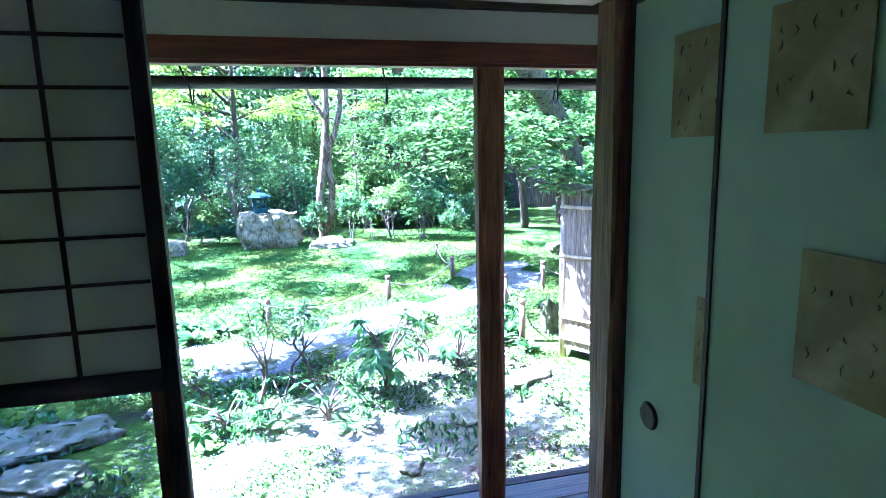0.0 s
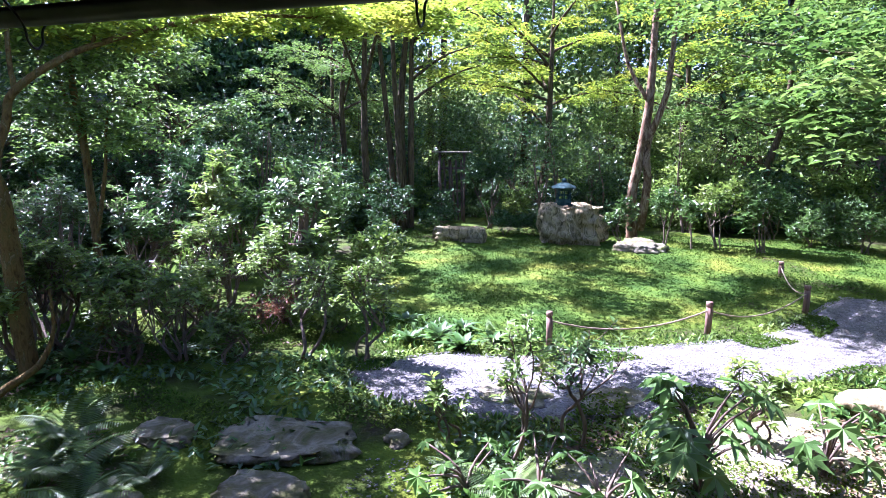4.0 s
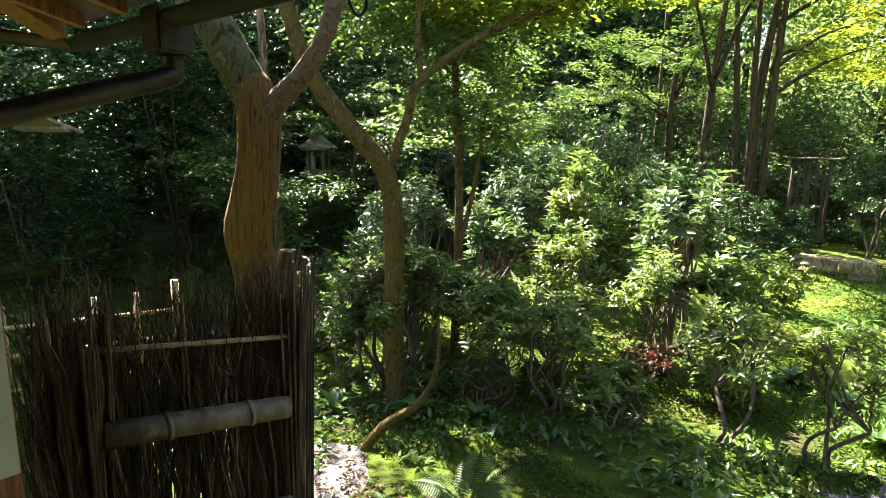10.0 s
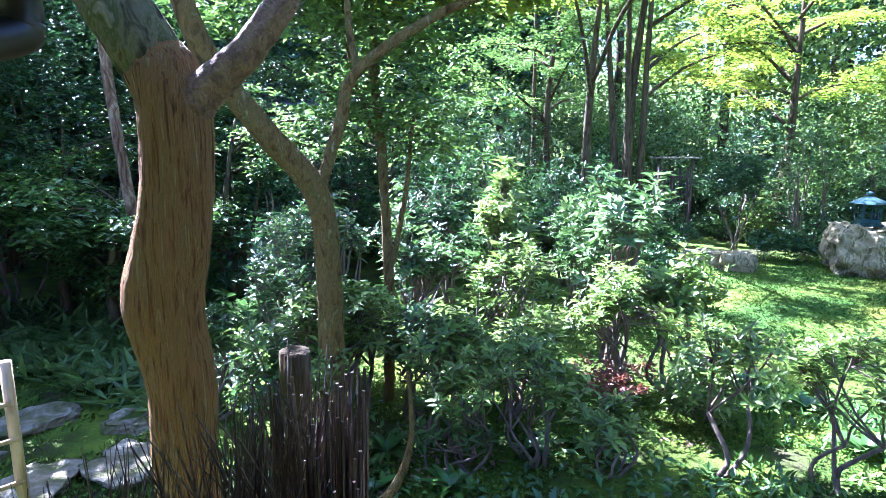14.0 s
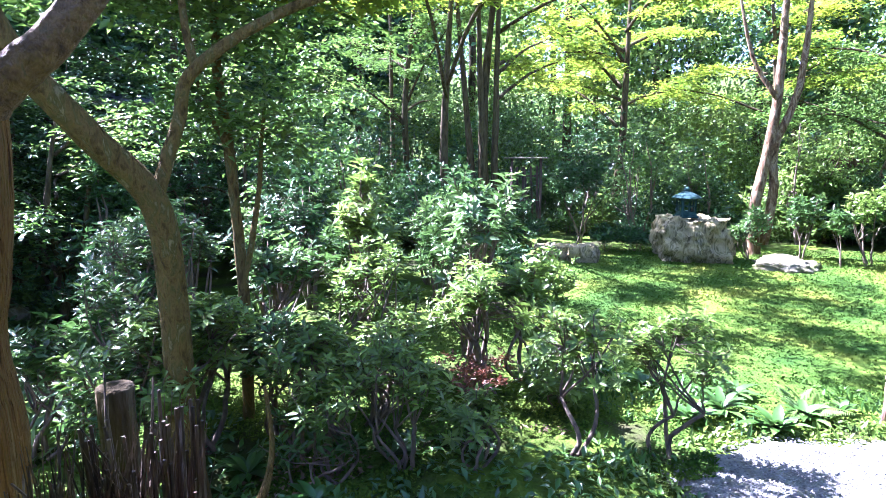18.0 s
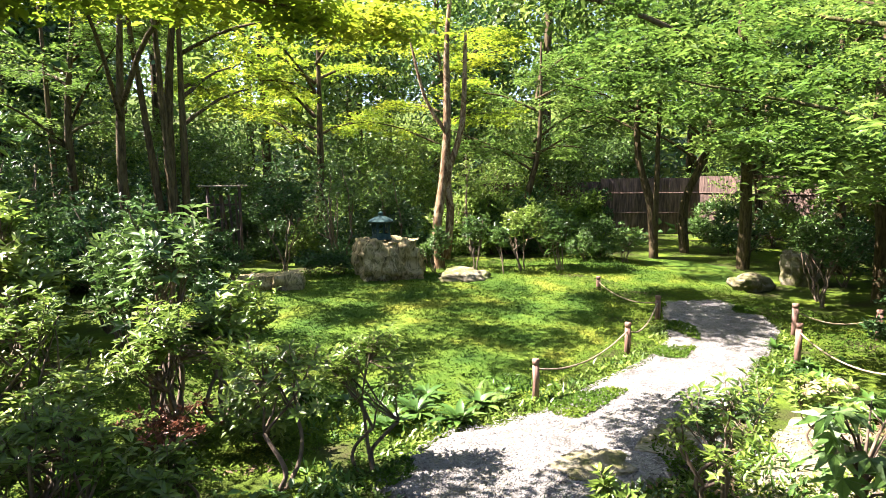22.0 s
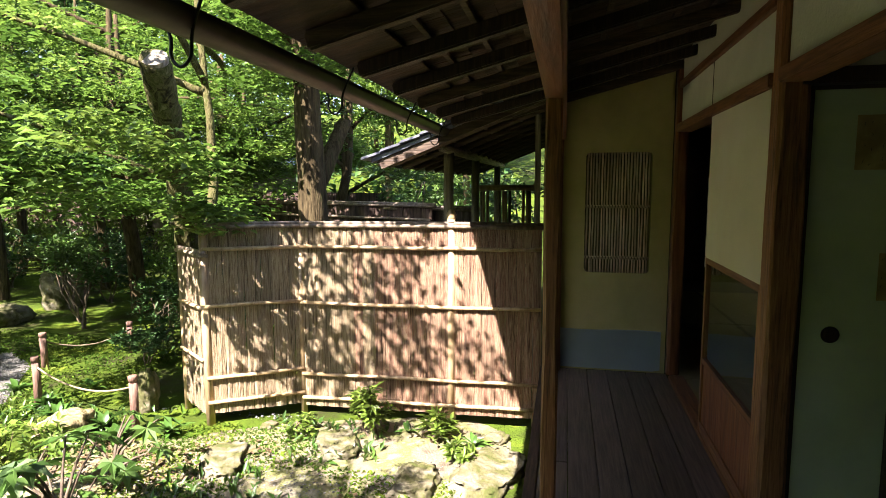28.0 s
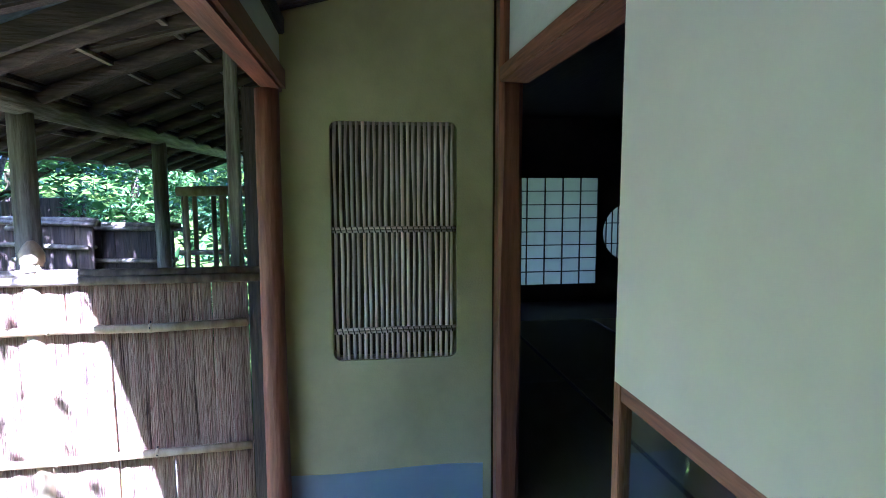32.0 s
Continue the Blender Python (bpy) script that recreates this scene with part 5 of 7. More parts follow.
def garden_post(x, y, top, r, label):
    z = ground_z(x, y)
    t = thing("garden_post", label, "post", (x, y, z), group="rope posts along the path")
    h = top - z
    part("shaft", tube([(0, 0, -0.1), (0.004, 0, h * 0.5), (0, 0, h - 0.06)], r, 9, wobble=0.05, seed=int(x * 10)), POST_RED, t, smooth=True)
    part("head", tube([(0, 0, h - 0.055), (0, 0, h - 0.03), (0, 0, h - 0.005), (0, 0, h)], [r * 0.85, r * 1.08, r * 1.08, r * 0.9], 9), POST_RED, t, smooth=True)
    return (x, y, top - 0.09)


LEFT_POSTS = [garden_post(-0.42, 6.72, -0.16, 0.03, "short reddish-brown wooden post holding a rope"), garden_post(1.12, 7.68, -0.2, 0.033, "reddish wooden post at a rope's end"),
              garden_post(2.35, 8.85, -0.22, 0.035, "dark wooden post beside the path"), garden_post(2.54, 10.7, -0.28, 0.035, "dark far post of the rope line")]
RIGHT_POSTS = [garden_post(2.22, 5.52, -0.09, 0.034, "short weathered red post beside a rope"), garden_post(2.5, 6.78, -0.09, 0.033, "reddish rope post among plants at the path's edge"), garden_post(3.42, 7.68, -0.15, 0.036, "dark wooden post at the path's edge"), garden_post(4.2, 7.25, -0.19, 0.034, "far reddish post in the shade")]


def rope(a, b, sag, seed):
    pts = [(a[0] + (b[0] - a[0]) * k / 12, a[1] + (b[1] - a[1]) * k / 12, a[2] + (b[2] - a[2]) * k / 12 - sag * 4 * (k / 12) * (1 - k / 12)) for k in range(13)]
    t = thing("rope", "sagging straw rope between garden posts", "rope", (0, 0, 0))
    part("cord", tube(pts, 0.0085, 6, wobble=0.12, seed=seed), ROPE, t, smooth=True)


rope(LEFT_POSTS[0], LEFT_POSTS[1], 0.14, 1)
rope(LEFT_POSTS[1], LEFT_POSTS[2], 0.16, 2)
rope(LEFT_POSTS[2], LEFT_POSTS[3], 0.12, 3)
rope(RIGHT_POSTS[0], RIGHT_POSTS[1], 0.12, 4)
rope(RIGHT_POSTS[2], RIGHT_POSTS[3], 0.12, 5)

# ---- far fences and buildings ----
for ends, top, s in ((((3.0, 18.4), (7.0, 18.2)), 1.15, 61), (((7.0, 18.2), (9.8, 17.2)), 1.25, 62), (((9.8, 17.2), (12.0, 11.0)), 1.3, 63), (((12.0, 11.0), (9.0, 5.5)), 1.3, 64)):
    bark_fence("far_fence", "weathered bark boundary fence in the trees", ends, -0.5, top, s, (0.2, 0.8), BARK_FAR, 0.16, rail_mat=BARK_FAR, cap=False)
gate = thing("wicket_gate", "small dark wicket of crossed slats under a thin plank roof", "gate", (-3.65, 15.0, 0))
for x in (-0.31, 0.31):
    part("gate_post", tube([(x, 0, -0.6), (x, 0, 1.22)], 0.03, 8), BARK_FAR, gate, smooth=True)
for k in range(6):
    x = -0.25 + 0.1 * k
    part("slat", bx(x - 0.022, x + 0.022, -0.008, 0.008, -0.42, 1.05, m=Matrix.Rotation(radians(-5 + 2 * (k % 3)), 4, "Y")), BARK_FAR, gate)
for z in (-0.2, 0.3, 0.85):
    part("crossbar", bx(-0.30, 0.30, 0.009, 0.03, z - 0.02, z + 0.02), BARK_FAR, gate)
part("plank_roof", bx(-0.48, 0.48, -0.16, 0.16, 1.222, 1.25, 0.006), WOOD_GREY_X, gate, "thin pale plank roof")


def far_house(at, w, d, turn):
    t = thing("neighbour_house", "house with a blue-grey tiled roof behind the fence", "house", (*at, 0.2), turn)
    part("wall", bx(-w / 2, w / 2, -d / 2, d / 2, -0.9, 1.8), SHADED_WALL, t)
    bm = bmesh.new()
    v = [bm.verts.new(p) for p in ((-w / 2 - .6, -d / 2 - .6, 1.75), (w / 2 + .6, -d / 2 - .6, 1.75), (w / 2 + .6, d / 2 + .6, 1.75), (-w / 2 - .6, d / 2 + .6, 1.75), (-w / 2 - .6, 0, 2.75), (w / 2 + .6, 0, 2.75))]
    for f in ((0, 1, 5, 4), (2, 3, 4, 5), (0, 4, 3), (1, 2, 5), (3, 2, 1, 0)):
        bm.faces.new([v[i] for i in f])
    part("roof", bm, BLUE_TILE, t)


far_house((12.3, 11.6), 4.5, 3, 52)

# a dark pavilion, a stone lantern and a low eave in the western shade
hall = thing("garden_pavilion", "dark timber pavilion under a low tiled eave in deep shade", "building", (-13.4, 12.0, -0.5), 48)
part("wall", bx(-3.4, 3.4, 0.0, 2.6, 0.0, 2.85), SHADED_WALL, hall)
for k in range(6):
    part("post", bx(-3.4 + 1.34 * k, -3.28 + 1.34 * k, -0.10, -0.004, 0.0, 2.8, 0.01), WOOD_DARK, hall)
for k in range(5):
    part("shutter", bx(-3.24 + 1.34 * k, -2.1 + 1.34 * k, -0.05, -0.004, 0.35, 2.2, 0.01), WOOD_DARK, hall)
bm = bx(-4.2, 4.2, -1.0, 2.9, 0.0, 0.10, 0.01)
for v in bm.verts:
    v.co.z += 2.86 + 0.34 * (v.co.y + 1.0) * (1 if v.co.y < 1 else 0.5)
part("roof", bm, TILE, hall)
# pale board stands in for sunlight caught along the roof edge
part("eave_board", bx(-4.2, 4.2, -1.06, -1.004, 2.84, 2.93, 0.006), WOOD_GREY_X, hall, "eave board kept pale for the sunlit roof edge")
lan = thing("stone_lantern", "tall mossy stone lantern standing among shaded shrubs", "lantern", (-9.0, 7.45, ground_z(-9.0, 7.45)), 20)
part("foot", tube([(0, 0, -0.1), (0, 0, 0.16), (0, 0, 0.24)], [0.30, 0.29, 0.2], 6), ROCK_FLAT, lan)
part("shaft", tube([(0, 0, 0.24), (0, 0, 0.8), (0, 0, 1.36)], [0.13, 0.115, 0.13], 16), ROCK_FLAT, lan, smooth=True)
part("platform", tube([(0, 0, 1.36), (0, 0, 1.42), (0, 0, 1.52)], [0.14, 0.25, 0.25], 6), ROCK_FLAT, lan)
for k in range(6):
    a = math.tau * k / 6 + math.pi / 6
    part("pillar", tube([(math.cos(a) * 0.15, math.sin(a) * 0.15, 1.52), (math.cos(a) * 0.15, math.sin(a) * 0.15, 1.82)], 0.036, 6), ROCK_FLAT, lan)
part("roof", tube([(0, 0, 1.82), (0, 0, 1.86), (0, 0, 1.96), (0, 0, 2.05)], [0.30, 0.33, 0.17, 0.07], 6), ROCK_FLAT, lan)
part("finial", tube([(0, 0, 2.05), (0, 0, 2.10), (0, 0, 2.17), (0, 0, 2.23)], [0.05, 0.08, 0.07, 0.012], 12), ROCK_FLAT, lan, smooth=True)
eave = thing("gatehouse_roof", "low plank roof of a side gatehouse with weathered boards", "roof", (-6.6, 3.5, 1.40), kind="structure")
tilt = Matrix.Rotation(-math.atan(0.42), 4, "X")
for k in range(10):
    part("board", bx(-0.13 * k - 0.124, -0.13 * k, -2.6, -0.03 * (k % 3) - 0.02 * (k % 2), 0.0, 0.022, 0.003, m=tilt), WOOD_GREY, eave)
for y in (-0.12, -0.34, -0.9, -1.5, -2.1):
    part("batten", bx(-1.3, 0.03, y - 0.03, y + 0.03, -0.03, -0.002, 0.003, m=tilt), WOOD_GREY, eave)
for x, y in ((-7.5, 1.4), (-7.5, 0.4)):
    rough_post("gatehouse_post", "dark square post of a side gatehouse", x, y, 0.10, GROUND, 1.80, WOOD_DARK, 61)

# ---- brushwood fence and side gate at the corner ----
SODE_A, SODE_B = Vector((-3.34, 2.30, 0)), Vector((-3.24, 3.02, 0))
sode = thing("brushwood_screen", "dark brushwood sleeve fence bound with a bamboo rail", "fence", (0, 0, 0))
rnd = random.Random(77)
for k in range(150):
    s = rnd.random()
    p = SODE_A.lerp(SODE_B, s) + Vector((rnd.uniform(-0.035, 0.035), rnd.uniform(-0.012, 0.012), 0))
    z0, z1 = rnd.uniform(-0.5, -0.3), 0.90 + 0.10 * rnd.uniform(-1, 1) + 0.07 * abs(2 * s - 1)
    pts = [p + Vector((rnd.uniform(-0.02, 0.02), rnd.uniform(-0.035, 0.035), z0 + (z1 - z0) * q)) for q in (0, 0.3, 0.5, 0.7, 0.85)] + [p + Vector((rnd.uniform(-0.07, 0.07), rnd.uniform(-0.11, 0.11), z1))]
    r = rnd.uniform(0.003, 0.0065)
    part("twig", tube(pts, [r, r, r * 0.95, r * 0.85, r * 0.7, r * 0.3], 5), TWIG, sode)
bm = bmesh.new()
for k in range(1100):
    s = rnd.random()
    p = SODE_A.lerp(SODE_B, s) + Vector((rnd.uniform(-0.03, 0.03), rnd.uniform(-0.012, 0.012), 0))
    z0, z1 = rnd.uniform(-0.4, 0.62), 0.87 + 0.17 * rnd.uniform(-1, 1)
    r = rnd.uniform(0.0013, 0.003)
    tube([p + Vector((0, 0, z0)), p + Vector((rnd.uniform(-0.03, 0.03), rnd.uniform(-0.06, 0.06), (z0 + z1) / 2)), p + Vector((rnd.uniform(-0.06, 0.06), rnd.uniform(-0.12, 0.12), z1))], [r, r, r * 0.3], 3, bm)
tagged(part("brushwood_fill", bm, TWIG, sode), kind="stuff")
for c, rr in ((SODE_B, 0.055), (SODE_A.lerp(SODE_B, 0.17), 0.055)):
    bm = bmesh.new()
    for k in range(80):
        a, q = rnd.uniform(0, math.tau), math.sqrt(rnd.random()) * rr
        p = c + Vector((math.cos(a) * q, math.sin(a) * q, 0))
        z1 = 0.93 + rnd.uniform(-0.14, 0.1)
        tube([p + Vector((0, 0, -0.55)), p + Vector((rnd.uniform(-0.008, 0.008), rnd.uniform(-0.008, 0.008), 0.2)), p + Vector((math.cos(a) * 0.03, math.sin(a) * 0.03, z1))], [0.006, 0.006, 0.003], 5, bm)
    tagged(part("bound_end", bm, TWIG, sode, "thick bound bundle of twigs"), kind="stuff")
for z, r in ((0.565, 0.038), (0.20, 0.036)):
    bm = tube([tuple(SODE_A.lerp(SODE_B, q) + Vector((0.055, 0, z + 0.05 - 0.1 * q))) for q in (0.2, 0.4, 0.6, 0.8, 0.93)], [r, r * 0.97, r, r * 0.98, r], 12)
    for q in (0.42, 0.75):
        tube([tuple(SODE_A.lerp(SODE_B, q - 0.01) + Vector((0.055, 0, z + 0.05 - 0.1 * q))), tuple(SODE_A.lerp(SODE_B, q + 0.01) + Vector((0.055, 0, z + 0.05 - 0.1 * q)))], r * 1.1, 12, bm)
    part("bamboo_rail", bm, BAMBOO_OLD, sode, "thick greenish bamboo rail", True)
part("thin_rail", tube([tuple(SODE_A.lerp(SODE_B, q) + Vector((0.045, 0, 0.855 - 0.1 * q))) for q in (0.15, 0.5, 0.95)], 0.008, 6), BAMBOO, sode, "slim split bamboo", True)
rough_post("screen_post", "weathered round log post behind a brushwood screen", -3.36, 3.10, 0.06, GROUND, 1.01, TRUNK_DARK, 51, True)

gate = thing("bamboo_fence", "open bamboo lattice fence beside a mossy path", "fence", (0, 0, 0))
GA, GB = Vector((-5.9, 3.80, 0)), Vector((-6.35, 2.3, 0))
for i in range(7):
    p = GA.lerp(GB, i / 6)
    r = 0.028 if i == 0 else 0.019
    part("upright", tube([(p.x, p.y, GROUND - 0.1), (p.x, p.y, 0.0), (p.x, p.y, 0.34 if i == 0 else 0.27)], r, 10), BAMBOO, gate, smooth=True)
for z in (-0.32, -0.08, 0.12):
    part("rail", tube([(GA.x + 0.03, GA.y, z), (GB.x + 0.03, GB.y, z + 0.02)], 0.014, 8), BAMBOO, gate, smooth=True)
t = thing("garden_stake", "slim peeled wooden stake among shrubs", "stake", (-5.5, 4.53, GROUND), turn=0)
part("shaft", tube([(0.06, 0, -0.1), (0.03, 0, 0.4), (0, 0, 0.90)], [0.04, 0.038, 0.035], 10), BAMBOO, t, smooth=True)

# paper notice on the corner post
notice = thing("paper_notice", "handwritten paper notice pinned to a cedar post", "notice", (-3.2505, 2.185, 0.72), 0)
part("sheet", bx(-0.0008, 0.0008, -0.085, 0.068, -0.14, 0.34), SIGN_PAPER, notice)


def written(text, y, z, size, parent):
    for i, ch in enumerate(text):
        cu = bpy.data.curves.new("letter", "FONT")
        cu.body, cu.size, cu.align_x, cu.extrude = ch, size, "CENTER", 0.0003
        tmp = bpy.data.objects.new("letter", cu)
        scene.collection.objects.link(tmp)
        me = bpy.data.meshes.new_from_object(tmp.evaluated_get(bpy.context.evaluated_depsgraph_get()))
        bpy.data.objects.remove(tmp)
        me.transform(Matrix.Translation((0.0014, y, z - i * size * 1.22)) @ Matrix.Rotation(math.pi / 2, 4, "Z") @ Matrix.Rotation(math.pi / 2, 4, "X"))
        part("letter", me, INK, parent)


written("ボタンを押すと", 0.028, 0.295, 0.040, notice)
written("説明が聞けます", -0.044, 0.278, 0.040, notice)
part("pin", tube([(0.001, -0.03, 0.325), (0.006, -0.03, 0.325)], 0.004, 8), IRON, notice)

# ---- trees ----
def maple_layers(rnd, n, reach, z0, z1, cx=0.0, cy=0.0):
    out = []
    for _ in range(n):
        a, q = rnd.uniform(0, math.tau), reach * math.sqrt(rnd.random())
        out.append((cx + math.cos(a) * q, cy + math.sin(a) * q, rnd.uniform(z0, z1), rnd.uniform(0.35, 0.8)))
    return out


# the crooked tree beside the brushwood screen
tree("crooked_tree", "thick crooked tree with ridged brown bark and a mossy limb", (-4.02, 3.38), [(0.02, 0.01, -0.1), (0.005, 0.0, 0.6), (-0.018, -0.013, 1.0), (-0.02, -0.004, 1.25), (-0.041, -0.023, 1.48), (-0.012, -0.006, 1.65), (0.015, 0.01, 1.82), (0.028, 0.014, 2.0), (0.0, 0.0, 2.14), (-0.05, -0.02, 2.22)], [0.095, 0.082, 0.088, 0.096, 0.108, 0.104, 0.096, 0.094, 0.088, 0.05],
     [([(0.015, 0.005, 1.98), (-0.02, -0.008, 2.16), (-0.14, -0.065, 2.38), (-0.27, -0.13, 2.65), (-0.33, -0.17, 3.1), (-0.35, -0.2, 4.2)], [0.06, 0.088, 0.084, 0.074, 0.065, 0.05], TRUNK_MOSSY),
      ([(0.03, 0.012, 1.86), (0.06, 0.025, 2.02), (0.13, 0.055, 2.10), (0.24, 0.10, 2.2), (0.35, 0.15, 2.38), (0.42, 0.18, 2.7), (0.5, 0.3, 3.5)], [0.05, 0.062, 0.05, 0.043, 0.038, 0.034, 0.025], TRUNK_BRANCH),
      # long high limb and outer sprays are unseen, added to shade the ground
      ([(-0.12, -0.05, 2.36), (-0.22, -0.09, 2.47), (-0.38, -0.1, 2.58), (-0.6, 0.0, 2.75)], [0.05, 0.052, 0.045, 0.03], TRUNK_BRANCH), ([(-0.28, -0.15, 3.6), (0.4, 0.4, 4.4), (1.3, 1.2, 4.8), (2.3, 1.6, 5.0)], [0.05, 0.04, 0.025, 0.01], TRUNK_MOSSY)],
     [(-0.6, 0.3, 4.0, 0.9), (-0.9, 0.9, 4.2, 0.9), (-0.9, 0.0, 4.4, 0.9), (-1.2, 1.6, 3.8, 0.8), (-1.6, 2.3, 3.7, 0.7), (-0.7, 2.1, 4.0, 0.7), (-0.4, 1.2, 3.9, 0.7), (0.9, 1.0, 4.7, 0.7), (1.5, 1.5, 4.9, 0.7), (1.2, 2.0, 4.9, 0.6)], 101, bark=TRUNK_RIDGED, leaves=17000, sides=44, knots=0.0, ridge=0.085, steps=9)
# the leaning tree behind it
tree("leaning_tree", "slender leaning tree with a long bent limb over the shrubs", (-4.66, 4.88), [(0.05, 0, -0.1), (0.0, 0, 0.5), (0.02, -0.02, 1.2), (0.03, -0.11, 1.72), (-0.12, -0.35, 2.08), (-0.25, -0.6, 2.5), (-0.35, -0.8, 3.4)], [0.085, 0.075, 0.072, 0.07, 0.065, 0.055, 0.035],
     [([(0.04, -0.1, 1.75), (0.12, 0.0, 2.1), (0.22, 0.05, 2.38), (0.75, 0.3, 2.72), (1.6, 0.8, 2.98), (2.6, 1.5, 3.05)], [0.036, 0.033, 0.03, 0.024, 0.017, 0.009]), ([(0.2, 0.05, 2.38), (0.12, 0.1, 2.7), (0.05, 0.2, 3.3)], [0.022, 0.018, 0.01]), ([(0.75, 0.3, 2.72), (1.0, 0.2, 3.1), (1.3, 0.1, 3.5)], [0.016, 0.011, 0.007])],
     [(1.5, 0.9, 3.0, 0.5), (2.3, 1.4, 3.05, 0.3), (0.6, 0.5, 2.9, 0.45), (0.2, 0.6, 3.1, 0.5), (-0.3, 0.9, 3.2, 0.6), (-0.5, -0.3, 3.3, 0.6), (1.0, 0.7, 3.0, 0.5), (1.9, 1.2, 3.1, 0.5), (2.6, 1.7, 3.1, 0.45), (3.0, 1.9, 3.15, 0.4), (2.2, 0.9, 3.15, 0.4)], 102, mat=LEAF_SUNLIT, leaves=10500, sides=22, knots=0.0, ridge=0.06, steps=8)
# the small upright tree in the thicket
tree("slim_tree", "slim young tree with a dense leafy top in the thicket", (-4.95, 5.95), [(0.0, 0, -0.1), (0.03, 0, 0.9), (-0.02, 0.02, 1.9), (-0.06, 0, 2.7), (0.0, 0, 3.8)], [0.045, 0.04, 0.037, 0.03, 0.015],
     [([(0.03, 0, 1.0), (0.15, 0.05, 1.6), (0.22, 0.1, 2.3)], [0.025, 0.02, 0.01]), ([(-0.03, 0, 2.0), (-0.3, 0.1, 2.5), (-0.5, 0.2, 3.0)], [0.02, 0.015, 0.008])],
     [(0.1, 0.1, 2.4, 0.75), (-0.3, 0.2, 2.8, 0.7), (0.5, 0.0, 2.8, 0.7), (0.0, 0.3, 3.3, 0.9), (0.6, 0.5, 3.3, 0.7), (0.3, 0.2, 2.1, 0.5), (-0.2, 0.0, 2.2, 0.5), (-0.6, -0.5, 2.9, 0.7), (0.2, -0.6, 3.0, 0.7), (-0.7, 0.3, 3.4, 0.7), (-0.3, -0.4, 3.0, 0.8), (0.1, -0.2, 2.7, 0.7), (-0.8, -0.2, 3.6, 0.8)], 104, mat=LEAF_MAPLE, leaves=8500, size=0.08, width=0.42, flat=0.45)
tree("slim_tree", "thin pale-barked tree standing in deep shade", (-7.84, 5.89), [(0.15, 0, -0.1), (0.1, 0, 1.2), (-0.08, 0, 2.6), (-0.2, 0, 5.0)], [0.06, 0.055, 0.05, 0.03], [], [(0, 0, 4.6, 1.3), (-0.5, 0.3, 5.0, 1.0), (0.4, 0.5, 4.2, 1.0)], 105, bark=TRUNK_PALE, leaves=5000)
# root that snakes out of the moss
t = thing("snaking_root", "brown bent stem creeping out of the moss", "root", (0, 0, 0))
a, b = smooth_line([(-4.22, 4.15, -0.58), (-4.15, 4.30, -0.40), (-4.02, 4.50, -0.26), (-3.98, 4.62, -0.02), (-4.02, 4.66, 0.3)], [0.034, 0.032, 0.026, 0.014, 0.008], 5)
part("stem", tube(a, b, 9), TRUNK, t, smooth=True)


def maple(at, h, reach, seed, mat=None, bark=None, leaves=14000, lean_x=0.0, r=0.10, z0=0.40, size=0.08, stems=1, label="maple with spreading level sprays of small green leaves"):
    rn = random.Random(seed)
    trunk = [(0, 0, -0.1), (lean_x * 0.25 + rn.uniform(-.2, .2), rn.uniform(-.2, .2), h * 0.22), (lean_x * 0.6 + rn.uniform(-.22, .22), rn.uniform(-.2, .2), h * 0.5), (lean_x, 0, h * 0.95)]
    limbs, layers = [], []
    for k in range(10):
        f = rn.uniform(z0 * 0.8, 0.85)
        s = Vector((lean_x * f, 0, h * f))
        a, q = rn.uniform(0, math.tau), reach * rn.uniform(0.5, 1.0)
        e = s + Vector((math.cos(a) * q, math.sin(a) * q, rn.uniform(0.02, 0.22) * h))
        limbs.append(([tuple(s), tuple(s.lerp(e, 0.45) + Vector((0, 0, 0.12))), tuple(e)], [r * 0.42, r * 0.26, r * 0.08]))
        for f2 in (0.4, 0.7, 1.0):
            p = s.lerp(e, f2)
            layers.append((p.x + rn.uniform(-.2, .2), p.y + rn.uniform(-.2, .2), p.z + rn.uniform(-0.1, 0.15), reach * rn.uniform(0.18, 0.30)))
    for k in range(stems - 1):
        o = Vector((rn.uniform(-0.25, 0.25), rn.uniform(-0.2, 0.2), 0))
        limbs.append(([tuple(o + Vector((0, 0, -0.1))), tuple(o * 2 + Vector((0, 0, h * 0.4))), tuple(o * 3.2 + Vector((0, 0, h * 0.9)))], [r * 0.85, r * 0.6, r * 0.25]))
    return tree("maple_tree", label, at, trunk, [r * 1.15, r, r * 0.75, r * 0.25], limbs, layers, seed, mat, bark, leaves, size, 0.5, flat=0.8)


